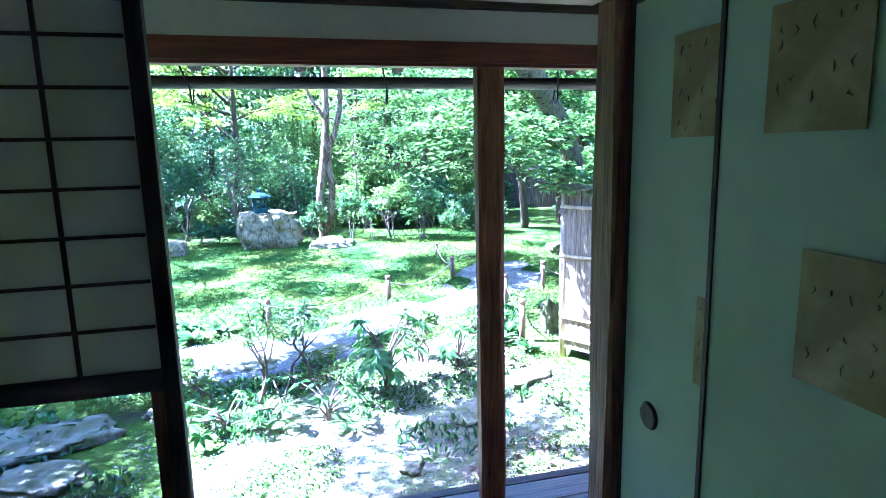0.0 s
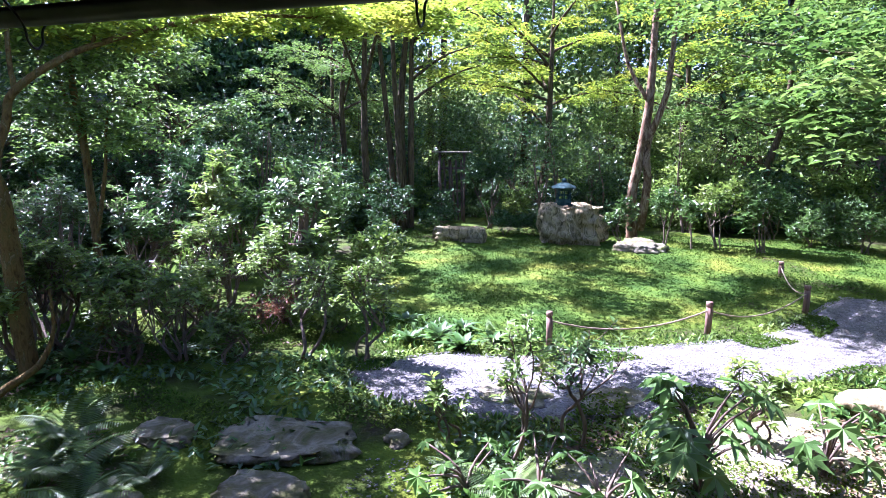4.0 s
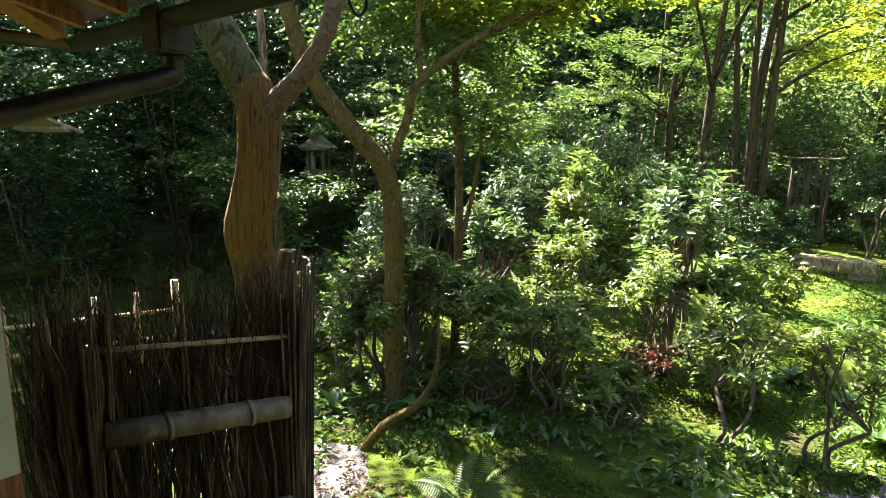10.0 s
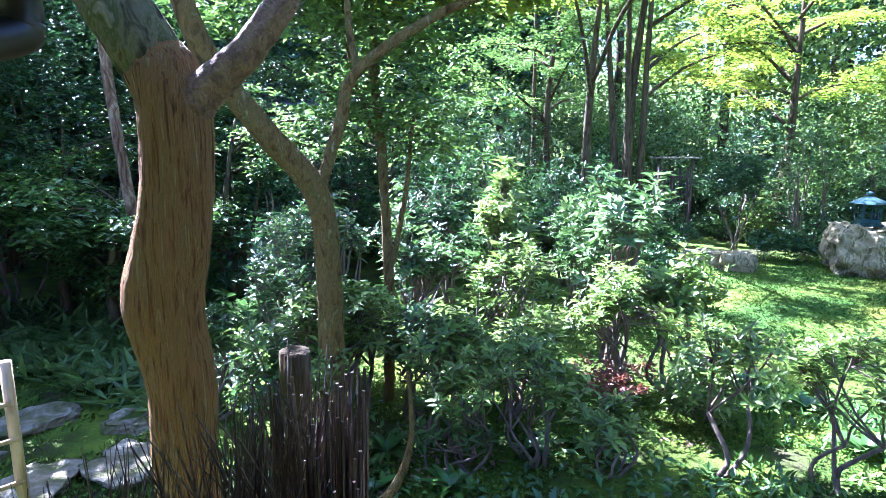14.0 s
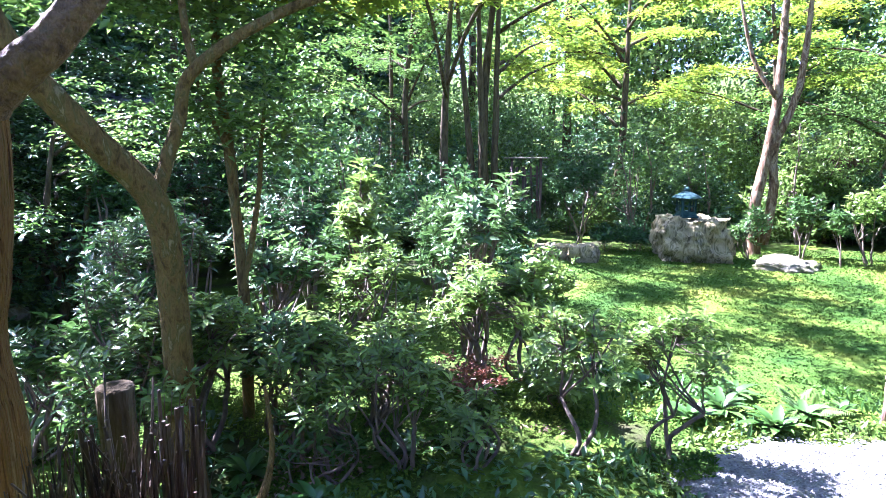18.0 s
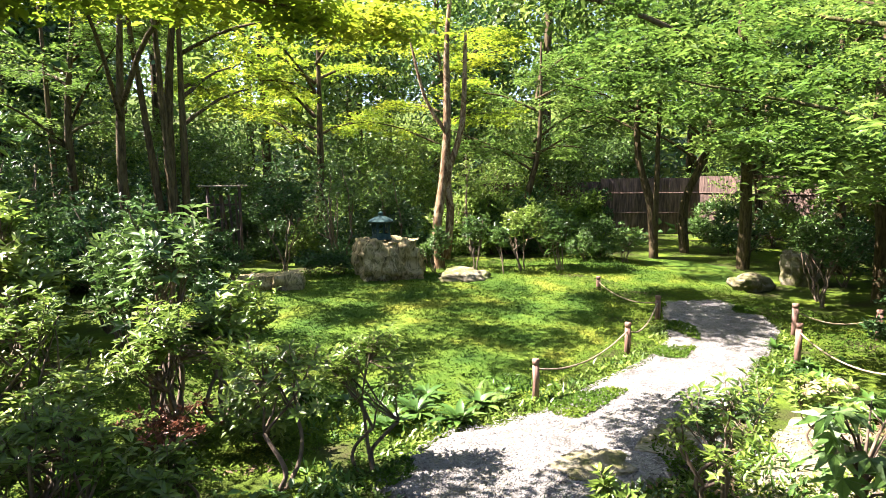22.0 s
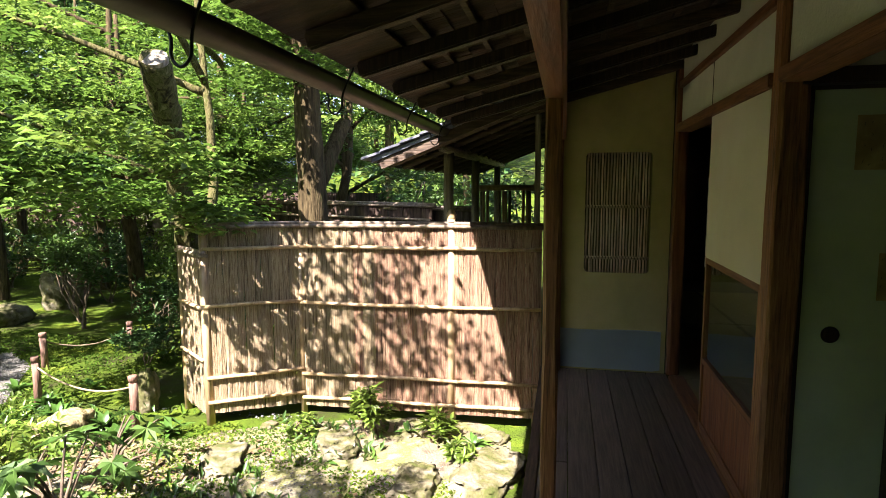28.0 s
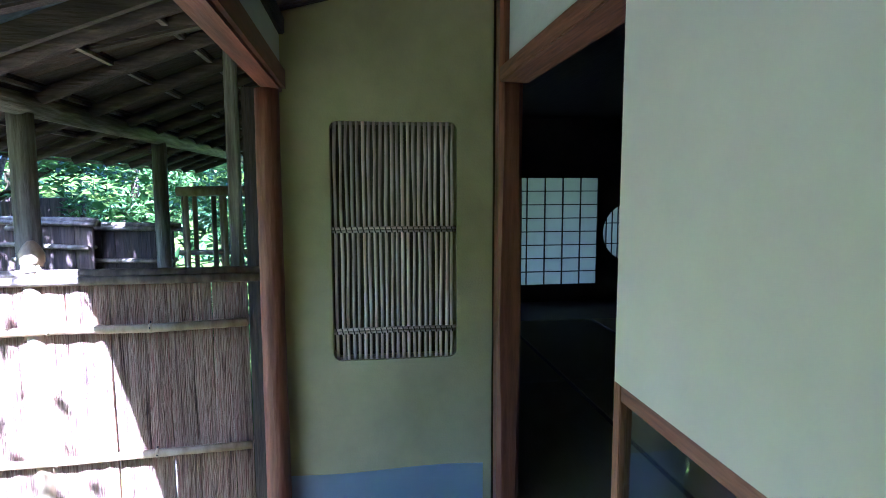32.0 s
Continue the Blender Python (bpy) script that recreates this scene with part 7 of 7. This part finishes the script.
SHRUBS = [
    # x, y, width, height, material, leaves, leaf size, foot, stems
    (-0.42, 4.62, 0.55, 0.98, B, 330, 0.042, 0.40, 2), (-0.07, 4.95, 0.6, 1.0, S, 430, 0.040, 0.35, 2), (-0.85, 4.75, 0.4, 0.5, B, 220, 0.05, 0.3, 3), (1.05, 5.2, 0.5, 0.62, B, 500, 0.05, 0.2, 4),
    (-2.6, 5.9, 0.85, 1.05, B, 900, 0.05, 0.42, 2), (-2.0, 5.95, 0.75, 0.98, B, 850, 0.05, 0.40, 3), (-3.25, 6.75, 1.1, 1.1, B, 2000, 0.06, 0.25, 6), (-3.5, 7.4, 1.0, 1.95, S, 1500, 0.085, 0.2, 5), (-3.0, 7.1, 0.5, 1.3, B, 420, 0.09, 0.35, 3),
    (-4.46, 7.33, 0.6, 2.0, B, 1100, 0.085, 0.25, 3), (-4.0, 6.0, 0.9, 0.9, B, 1900, 0.055, 0.1, 5), (-3.9, 8.8, 1.3, 1.7, S, 2300, 0.075, 0.15, 5), (-2.9, 8.5, 0.9, 0.9, B, 1500, 0.065, 0.15, 4), (-5.0, 8.4, 1.2, 1.9, S, 2000, 0.075, 0.2, 4),
    (-5.0, 6.7, 1.2, 1.5, S, 2400, 0.058, 0.15, 5), (-5.4, 5.6, 1.1, 1.2, S, 2200, 0.055, 0.1, 5), (-4.9, 5.4, 0.95, 1.2, B, 1800, 0.055, 0.3, 5), (-6.3, 6.4, 1.3, 1.6, D, 2300, 0.06, 0.1, 5), (-4.25, 5.6, 0.8, 1.0, B, 1500, 0.055, 0.2, 5),
    (-5.8, 8.8, 1.5, 2.2, D, 2700, 0.07, 0.1, 5), (-6.2, 10.6, 1.8, 2.8, D, 3000, 0.075, 0.1, 5), (-4.6, 10.3, 1.4, 1.9, D, 2600, 0.07, 0.05, 5), (-4.0, 11.8, 1.2, 1.3, D, 2000, 0.07, 0.05, 5), (-3.4, 13.0, 0.9, 0.6, D, 1100, 0.07, 0.0, 4),
    (-2.5, 14.0, 1.4, 1.9, D, 2400, 0.07, 0.3, 3), (-4.9, 14.3, 1.2, 2.0, D, 2000, 0.075, 0.05, 5), (-3.7, 14.2, 0.9, 0.9, D, 1200, 0.075, 0.0, 4), (-1.3, 14.8, 1.7, 2.5, S, 2600, 0.075, 0.1, 5), (-0.2, 14.6, 1.4, 2.1, S, 2200, 0.07, 0.1, 5), (-5.3, 15.6, 1.9, 2.6, D, 2600, 0.08, 0.05, 5), (-2.2, 16.2, 1.9, 2.8, D, 2600, 0.08, 0.05, 5),
    (-2.0, 13.2, 0.8, 0.5, D, 900, 0.075, 0.0, 4), (-1.5, 13.3, 0.7, 0.5, D, 800, 0.075, 0.0, 4), (0.3, 12.9, 0.7, 0.9, S, 900, 0.075, 0.2, 4), (1.5, 12.4, 0.5, 1.0, S, 420, 0.085, 0.45, 2), (2.0, 12.6, 1.0, 1.4, B, 1300, 0.085, 0.2, 4), (2.6, 12.2, 0.9, 1.3, S, 1200, 0.085, 0.2, 4), (1.1, 12.9, 0.6, 1.2, S, 600, 0.085, 0.4, 2),
    (1.7, 14.6, 1.7, 2.3, B, 2300, 0.08, 0.1, 5), (3.2, 14.0, 1.2, 1.2, S, 1400, 0.075, 0.1, 4), (4.3, 12.6, 1.0, 0.9, S, 1000, 0.075, 0.1, 4), (5.3, 9.0, 1.0, 1.3, S, 1300, 0.075, 0.25, 4), (3.6, 13.0, 0.8, 0.7, S, 800, 0.075, 0.05, 4),
    (5.0, 8.7, 0.95, 1.5, S, 800, 0.075, 0.35, 4), (5.0, 7.4, 0.9, 0.9, D, 1100, 0.07, 0.1, 4), (5.7, 7.0, 1.2, 1.3, D, 1500, 0.075, 0.1, 4), (3.8, 6.7, 0.8, 0.55, D, 1000, 0.065, 0.0, 4), (4.2, 5.9, 1.1, 1.0, D, 1300, 0.07, 0.05, 4), (6.6, 9.6, 1.4, 1.2, D, 1500, 0.08, 0.0, 4), (7.2, 12.4, 1.6, 1.2, D, 1500, 0.08, 0.0, 4), (5.8, 3.6, 1.6, 1.9, S, 2000, 0.08, 0.0, 5), (7.6, 2.8, 1.8, 2.4, S, 2200, 0.085, 0.0, 5), (8.4, 4.6, 2.0, 2.6, S, 2400, 0.085, 0.0, 5), (7.0, 7.6, 1.6, 1.6, D, 1700, 0.08, 0.0, 4),
    (-4.55, 5.75, 0.9, 1.0, S, 1800, 0.055, 0.15, 5), (-3.6, 5.5, 0.9, 0.85, B, 1100, 0.05, 0.4, 7), (-4.9, 5.05, 1.0, 1.15, B, 2000, 0.055, 0.15, 5), (-3.95, 5.3, 0.8, 0.75, B, 800, 0.05, 0.35, 7), (-3.15, 5.6, 0.7, 0.5, B, 1000, 0.05, 0.1, 4), (-5.7, 6.1, 1.1, 1.7, S, 2200, 0.055, 0.2, 5), (-4.2, 6.7, 1.0, 1.2, B, 1900, 0.06, 0.15, 5), (-5.4, 7.4, 1.2, 1.8, D, 2100, 0.065, 0.1, 5), (-2.7, 6.6, 0.8, 0.7, B, 1300, 0.055, 0.1, 4), (-4.3, 9.4, 1.2, 1.4, S, 1900, 0.07, 0.1, 4), (-3.3, 9.6, 0.9, 0.8, D, 1200, 0.07, 0.05, 4),
    (2.42, 3.52, 0.42, 0.5, B, 520, 0.06, 0.15, 3), (2.5, 3.05, 0.34, 0.32, B, 300, 0.06, 0.05, 3), (2.2, 2.8, 0.3, 0.22, B, 220, 0.05, 0.0, 3), (2.3, 4.1, 0.3, 0.2, B, 220, 0.05, 0.0, 3),
    (-4.1, 5.2, 0.8, 0.45, S, 350, 0.055, 0.1, 4), (-5.1, 4.9, 0.7, 0.9, S, 1200, 0.055, 0.1, 4), (-5.9, 5.1, 0.8, 1.0, S, 1200, 0.06, 0.1, 4),
    (-7.5, 7.6, 1.6, 2.0, D, 2400, 0.075, 0.05, 5), (-8.6, 6.6, 1.6, 1.4, D, 2000, 0.075, 0.05, 5), (-9.4, 8.6, 2.0, 2.6, D, 2600, 0.085, 0.05, 5), (-8.2, 9.6, 2.0, 2.8, D, 2600, 0.085, 0.05, 5), (-10.5, 6.2, 2.0, 2.2, D, 2400, 0.085, 0.05, 5), (-9.6, 4.4, 1.6, 1.2, D, 1800, 0.08, 0.0, 5), (-10.4, 3.0, 1.8, 2.0, D, 2200, 0.085, 0.0, 5), (-11.8, 4.6, 2.2, 3.0, D, 2600, 0.09, 0.0, 5), (-8.0, 11.8, 2.2, 3.0, D, 2600, 0.085, 0.05, 5), (-12.0, 8.0, 2.4, 3.2, D, 2600, 0.09, 0.0, 5), (-6.6, 13.6, 2.0, 2.6, D, 2600, 0.085, 0.05, 5), (-12.5, 1.5, 2.4, 3.2, D, 2400, 0.09, 0.0, 5),
]
WORDS = {B: "leafy shrub with bright green leaves, lifted for sunlight", D: "dense dark evergreen shrub in the shade", S: "glossy-leaved green garden shrub", G: "low patch of broad-leaved ground cover"}
for i, (x, y, w, h, mt, n, size, foot, stems) in enumerate(SHRUBS):
    near = y < 7.6 and -6.5 < x < 3
    if near:
        open_shrub(WORDS[mt], (x, y), w, h, 400 + i, mt, max(16, n // (9 if x > -3.0 else 13)), size * 1.5, min(0.6, foot + 0.18) if x < -3.0 else foot, max(2, min(5, stems)))
        continue
    shrub("shrub", WORDS[mt], (x, y), w, h, 400 + i, mt, int(n * 0.85), size * 1.25, 0.36, stems, foot, lumps=12)
shrub("shrub", "low shrub with rusty red-brown leaves", (-3.3, 6.45), 0.8, 0.45, 480, LEAF_RED, 900, 0.045, 0.4, 6, 0.05)


def broad_plant(at, n, length, seed, label="clump of long broad fresh green leaves", mat=None):
    """A clump of long leaves that arch out from one root, each a part of its own."""
    rn = random.Random(seed)
    t = thing("broadleaf_plant", label, "plant", (at[0], at[1], ground_z(at[0], at[1])))
    for k in range(n):
        a = rn.uniform(0, math.tau)
        l, w, tilt = length * rn.uniform(0.6, 1.1), length * rn.uniform(0.10, 0.15), rn.uniform(0.5, 1.25)
        bm = bmesh.new()
        rows = []
        for j in range(6):
            f = j / 5
            out = l * (f * math.cos(tilt) + 0.25 * f * f)
            up = l * (f * math.sin(tilt) - 0.35 * f * f) + 0.02
            hw = w * math.sin(math.pi * min(0.98, 0.1 + 0.88 * f)) + 0.002
            c = Vector((math.cos(a) * out, math.sin(a) * out, up))
            sd = Vector((-math.sin(a), math.cos(a), 0)) * hw
            rows.append([bm.verts.new(c - sd + Vector((0, 0, hw * 0.35))), bm.verts.new(c), bm.verts.new(c + sd + Vector((0, 0, hw * 0.35)))])
        for p, q in zip(rows, rows[1:]):
            bm.faces.new((p[0], p[1], q[1], q[0]))
            bm.faces.new((p[1], p[2], q[2], q[1]))
        part("leaf", bm, mat or LEAF_GROUND, t, smooth=True)


for i, (x, y, n, l) in enumerate([(-1.2, 6.45, 22, 0.34), (-0.95, 6.7, 18, 0.3), (-1.5, 6.7, 20, 0.34), (-1.75, 6.5, 16, 0.3), (-1.35, 7.0, 16, 0.3), (-2.0, 7.1, 16, 0.3), (-0.65, 6.85, 12, 0.24), (-2.4, 7.4, 16, 0.3), (1.9, 6.0, 16, 0.24), (2.15, 5.75, 16, 0.26), (2.25, 6.3, 16, 0.24), (1.95, 5.45, 16, 0.28), (2.15, 5.15, 14, 0.26), (2.5, 6.7, 14, 0.24), (1.75, 5.8, 12, 0.2), (2.75, 7.3, 12, 0.24), (2.95, 6.6, 12, 0.24), (-4.35, 4.75, 14, 0.3), (-3.95, 5.0, 14, 0.28), (-4.5, 5.2, 14, 0.3), (-3.7, 5.6, 12, 0.26), (-4.8, 4.4, 12, 0.28), (2.45, 2.75, 10, 0.2), (2.55, 3.3, 8, 0.18)]):
    broad_plant((x, y), int(n * 1.4), l * 0.72, 600 + i)


def fern(at, n, length, seed):
    """A fern: arching fronds, each with rows of small leaflets."""
    rn = random.Random(seed)
    t = thing("fern", "fern with arching feathered fronds on the moss", "fern", (at[0], at[1], ground_z(at[0], at[1])))
    for k in range(n):
        a = math.tau * k / n + rn.uniform(-0.4, 0.4)
        l, tilt = length * rn.uniform(0.7, 1.1), rn.uniform(0.65, 1.15)
        base, way, nrm, size = [], [], [], []
        fwd, side = np.array([math.cos(a), math.sin(a), 0]), np.array([-math.sin(a), math.cos(a), 0])
        for j in range(26):
            f = (j + 2) / 28
            c = fwd * l * (f * math.cos(tilt) + 0.3 * f * f) + np.array([0, 0, l * (f * math.sin(tilt) - 0.42 * f * f) + 0.02])
            s = l * 0.30 * math.sin(math.pi * min(0.97, 0.15 + 0.83 * f)) + 0.008
            for sg in (-1, 1):
                base.append(c)
                way.append(side * sg + fwd * 0.45 + np.array([0, 0, -0.1]))
                nrm.append(np.array([0, 0, 1.0]) - fwd * 0.2)
                size.append(s)
        part("frond", leaf_mesh("frond", np.array(base), np.array(way), np.array(nrm), np.array(size), 0.13, 0.1), LEAF_FERN, t)


for i, (x, y, n, l) in enumerate([(-2.92, 3.72, 8, 0.44), (-2.62, 3.55, 7, 0.36), (-3.3, 4.1, 7, 0.40), (-3.1, 3.85, 6, 0.34), (-2.45, 3.85, 6, 0.26), (-0.9, 6.8, 6, 0.34), (-0.35, 4.25, 8, 0.34), (-0.75, 4.45, 6, 0.26), (0.3, 4.05, 6, 0.26), (-7.3, 5.3, 9, 0.6), (-7.7, 5.6, 9, 0.6), (-7.0, 5.7, 8, 0.55), (-8.1, 5.2, 9, 0.6), (-6.7, 6.0, 8, 0.5), (-7.5, 6.1, 8, 0.6), (-8.5, 5.6, 8, 0.6), (-9.0, 5.0, 8, 0.6), (-8.4, 3.6, 8, 0.55), (-7.4, 3.2, 7, 0.5)]):
    fern((x, y), n, l, 700 + i)


def fatsia(at, h, n, seed):
    """A plant of a few canes with big palmate leaves."""
    rn = random.Random(seed)
    t = thing("fatsia_plant", "plant with large glossy hand-shaped leaves on thin canes", "plant", (at[0], at[1], ground_z(at[0], at[1])))
    for k in range(n):
        a, f = rn.uniform(0, math.tau), rn.uniform(0.35, 1.0)
        tip = Vector((math.cos(a) * rn.uniform(0.12, 0.34), math.sin(a) * rn.uniform(0.12, 0.34), h * f))
        pts, rad = smooth_line([(0, 0, -0.05), (tip.x * 0.2, tip.y * 0.2, tip.z * 0.6), tuple(tip)], [0.012, 0.009, 0.004], 3)
        part("cane", tube(pts, rad, 6), STEM, t, smooth=True)
        r = rn.uniform(0.12, 0.19) * min(1.0, 0.35 + h)
        bm = bmesh.new()
        c = bm.verts.new((0, 0, 0))
        ring = []
        for j in range(15):
            an = radians(-150 + 300 * j / 14)
            q = r * ((1.0 if abs(an) < 1.6 else 0.75) if j % 2 else 0.48)
            ring.append(bm.verts.new((math.cos(an) * q, math.sin(an) * q, -0.30 * q * q / r + (0.0 if j % 2 else 0.012))))
        for p, q in zip(ring, ring[1:]):
            bm.faces.new((c, p, q))
        m = Matrix.Translation(tip) @ Matrix.Rotation(a, 4, "Z") @ Matrix.Rotation(rn.uniform(0.0, 0.6), 4, "Y") @ Matrix.Rotation(rn.uniform(-0.3, 0.3), 4, "X")
        bm.transform(m)
        part("leaf", bm, LEAF_FATSIA, t)


fatsia((0.62, 4.6), 0.70, 17, 1)
fatsia((0.12, 4.2), 0.3, 9, 2)
fatsia((-0.22, 4.3), 0.26, 8, 4)
fatsia((-0.62, 4.25), 0.24, 7, 5)
fatsia((1.35, 4.95), 0.5, 8, 3)

# ---- loose cover of the ground ----
def strewn(rnd, n, box, keep):
    out = []
    while len(out) < n:
        x, y = rnd.uniform(box[0], box[1]), rnd.uniform(box[2], box[3])
        if keep(x, y):
            out.append((x, y))
    return out


def tufts(name, label, spots, length, width, mat, seed, lift=0.02, up=0.7):
    r = np.random.RandomState(seed)
    n = len(spots)
    base = np.array([(x, y, ground_z(x, y) + lift) for x, y in spots])
    a = r.uniform(0, 2 * math.pi, n)
    e = r.normal(up, 0.35, n)
    d = np.stack([np.cos(a) * np.cos(e), np.sin(a) * np.cos(e), np.sin(e)], 1)
    ob = part(name, leaf_mesh(name, base, d, np.tile([0, 0, 1.0], (n, 1)) + r.normal(0, 0.3, (n, 3)), length * r.uniform(0.5, 1.4, n), width), mat, None, label)
    return tagged(ob, category="ground cover", kind="stuff")


rnd = random.Random(55)
on_path = lambda x, y: inside(PATH, x, y)
tufts("moss_tufts", "short feathery moss covering the lawn", strewn(rnd, 70000, (-4.2, 4.6, 6.4, 13.8), lambda x, y: not on_path(x, y)), 0.032, 0.5, GRASS, 1, 0.026, 0.5)
tufts("moss_tufts", "mossy growth in patches on bare earth", strewn(rnd, 42000, (-6.5, 2.7, 2.5, 6.6), lambda x, y: not on_path(x, y) and noise.noise((x * 0.9, y * 0.9, 7.3)) > (-0.05 if y > 4.2 else 0.12) and not (x > 1.9 and y < 3.7)), 0.028, 0.5, GRASS, 2, 0.012, 0.5)
tufts("side_moss", "moss on the shaded side path", strewn(rnd, 9000, (-11.0, -5.4, 2.4, 6.5), lambda x, y: noise.noise((x * 0.9, y * 0.9, 7.3)) > -0.2), 0.05, 0.45, GRASS, 3, 0.0)
tufts("weeds", "thin weeds and seedlings beside the path", strewn(rnd, 2200, (-2.5, 2.6, 3.4, 7.4), lambda x, y: not on_path(x, y) and noise.noise((x * 1.4, y * 1.4, 11.3)) > 0.05), 0.08, 0.3, LEAF_GROUND, 4, 0.01, 0.9)
tufts("fallen_leaves", "dry brown fallen leaves strewn on the ground", strewn(rnd, 2600, (-4.5, 2.8, 2.5, 6.2), lambda x, y: not on_path(x, y) and noise.noise((x * 0.8, y * 0.8, 15.3)) > 0.1), 0.04, 0.5, LEAF_DRY, 5, 0.03, 0.05)

tufts("moss_tufts", "moss creeping over the gravel path in patches", strewn(rnd, 9000, (-2.2, 3.9, 4.9, 9.4), lambda x, y: on_path(x, y) and noise.noise((x * 1.7, y * 1.7, 41.3)) > (0.42 if all(on_path(x + a, y + b) for a, b in ((0.3, 0.2), (-0.3, 0.2), (0.2, -0.3), (-0.2, -0.3))) else 0.2)), 0.03, 0.5, GRASS, 8, 0.046, 0.5)
tufts("seedlings", "small broad-leaved seedlings scattered on shaded moss", strewn(rnd, 2600, (-5.4, -0.4, 3.2, 5.9), lambda x, y: not on_path(x, y) and noise.noise((x * 1.1, y * 1.1, 31.3)) > 0.0), 0.075, 0.42, LEAF_GROUND, 6, 0.02, 0.45)
tufts("seedlings", "small plants along the edges of the gravel path", strewn(rnd, 2000, (-2.6, 3.6, 5.0, 8.6), lambda x, y: not on_path(x, y) and any(on_path(x + a, y + b) for a, b in ((0.28, 0), (-0.28, 0), (0, 0.28), (0, -0.28)))), 0.06, 0.42, LEAF_BRIGHT, 7, 0.02, 0.6)


def pebbles(name, label, spots, size, mat, seed, lift):
    """Small eight-sided stones, joined."""
    r = np.random.RandomState(seed)
    n = len(spots)
    c = np.array([(x, y, ground_z(x, y) + lift) for x, y in spots])
    s = size * r.uniform(0.5, 1.5, (n, 1)) * r.uniform(0.7, 1.3, (n, 3)) * np.array([1, 1, 0.6])
    o = np.array([(1, 0.2, 0), (-0.2, 1, 0.1), (-1, -0.2, 0), (0.2, -1, 0), (0, 0, 1), (0, 0, -1)])
    a = r.uniform(0, 2 * math.pi, n)
    rot = np.stack([np.stack([np.cos(a), -np.sin(a)], 1), np.stack([np.sin(a), np.cos(a)], 1)], 1)
    v = o[None] * s[:, None]
    v[:, :, :2] = np.einsum("nij,nkj->nki", rot, v[:, :, :2])
    v += c[:, None]
    f = np.array([(0, 1, 4), (1, 2, 4), (2, 3, 4), (3, 0, 4), (1, 0, 5), (2, 1, 5), (3, 2, 5), (0, 3, 5)])
    idx = (np.arange(n) * 6)[:, None, None] + f[None]
    me = bpy.data.meshes.new(name)
    me.vertices.add(n * 6)
    me.vertices.foreach_set("co", v.ravel())
    me.loops.add(n * 24)
    me.loops.foreach_set("vertex_index", idx.ravel().astype(np.int32))
    me.polygons.add(n * 8)
    me.polygons.foreach_set("loop_start", np.arange(0, n * 24, 3, dtype=np.int32))
    me.update(calc_edges=True)
    return tagged(part(name, me, mat, None, label), category="gravel", kind="stuff")


r_ = random.Random(66)
tufts("hill_undergrowth", "dark undergrowth on the rising ground of the wood", [(math.sin(a) * -d, 3 + math.cos(a) * d) for a, d in [(r_.uniform(-1.5, 2.2), r_.uniform(16.5, 40)) for _ in range(12000)]], 0.5, 0.5, LEAF_DARK, 9, 0.05, 0.5)
tufts("fern_cover", "low ferns covering the shaded bank", strewn(rnd, 5200, (-10.5, -5.9, 4.9, 8.6), lambda x, y: noise.noise((x * 0.8, y * 0.8, 3.3)) > -0.25), 0.24, 0.2, LEAF_FERN, 12, 0.02, 0.55)
pebbles("gravel", "pale loose gravel on the path", strewn(rnd, 24000, (-2.2, 4.4, 4.5, 10.0), on_path), 0.008, PEBBLE, 1, 0.046)
pebbles("gravel", "scattered gravel on earth before the veranda", strewn(rnd, 8000, (-1.3, 2.7, 2.5, 5.6), lambda x, y: noise.noise((x * 0.7, y * 0.7, 21.3)) > -0.1 and not on_path(x, y)), 0.008, PEBBLE, 2, 0.014)
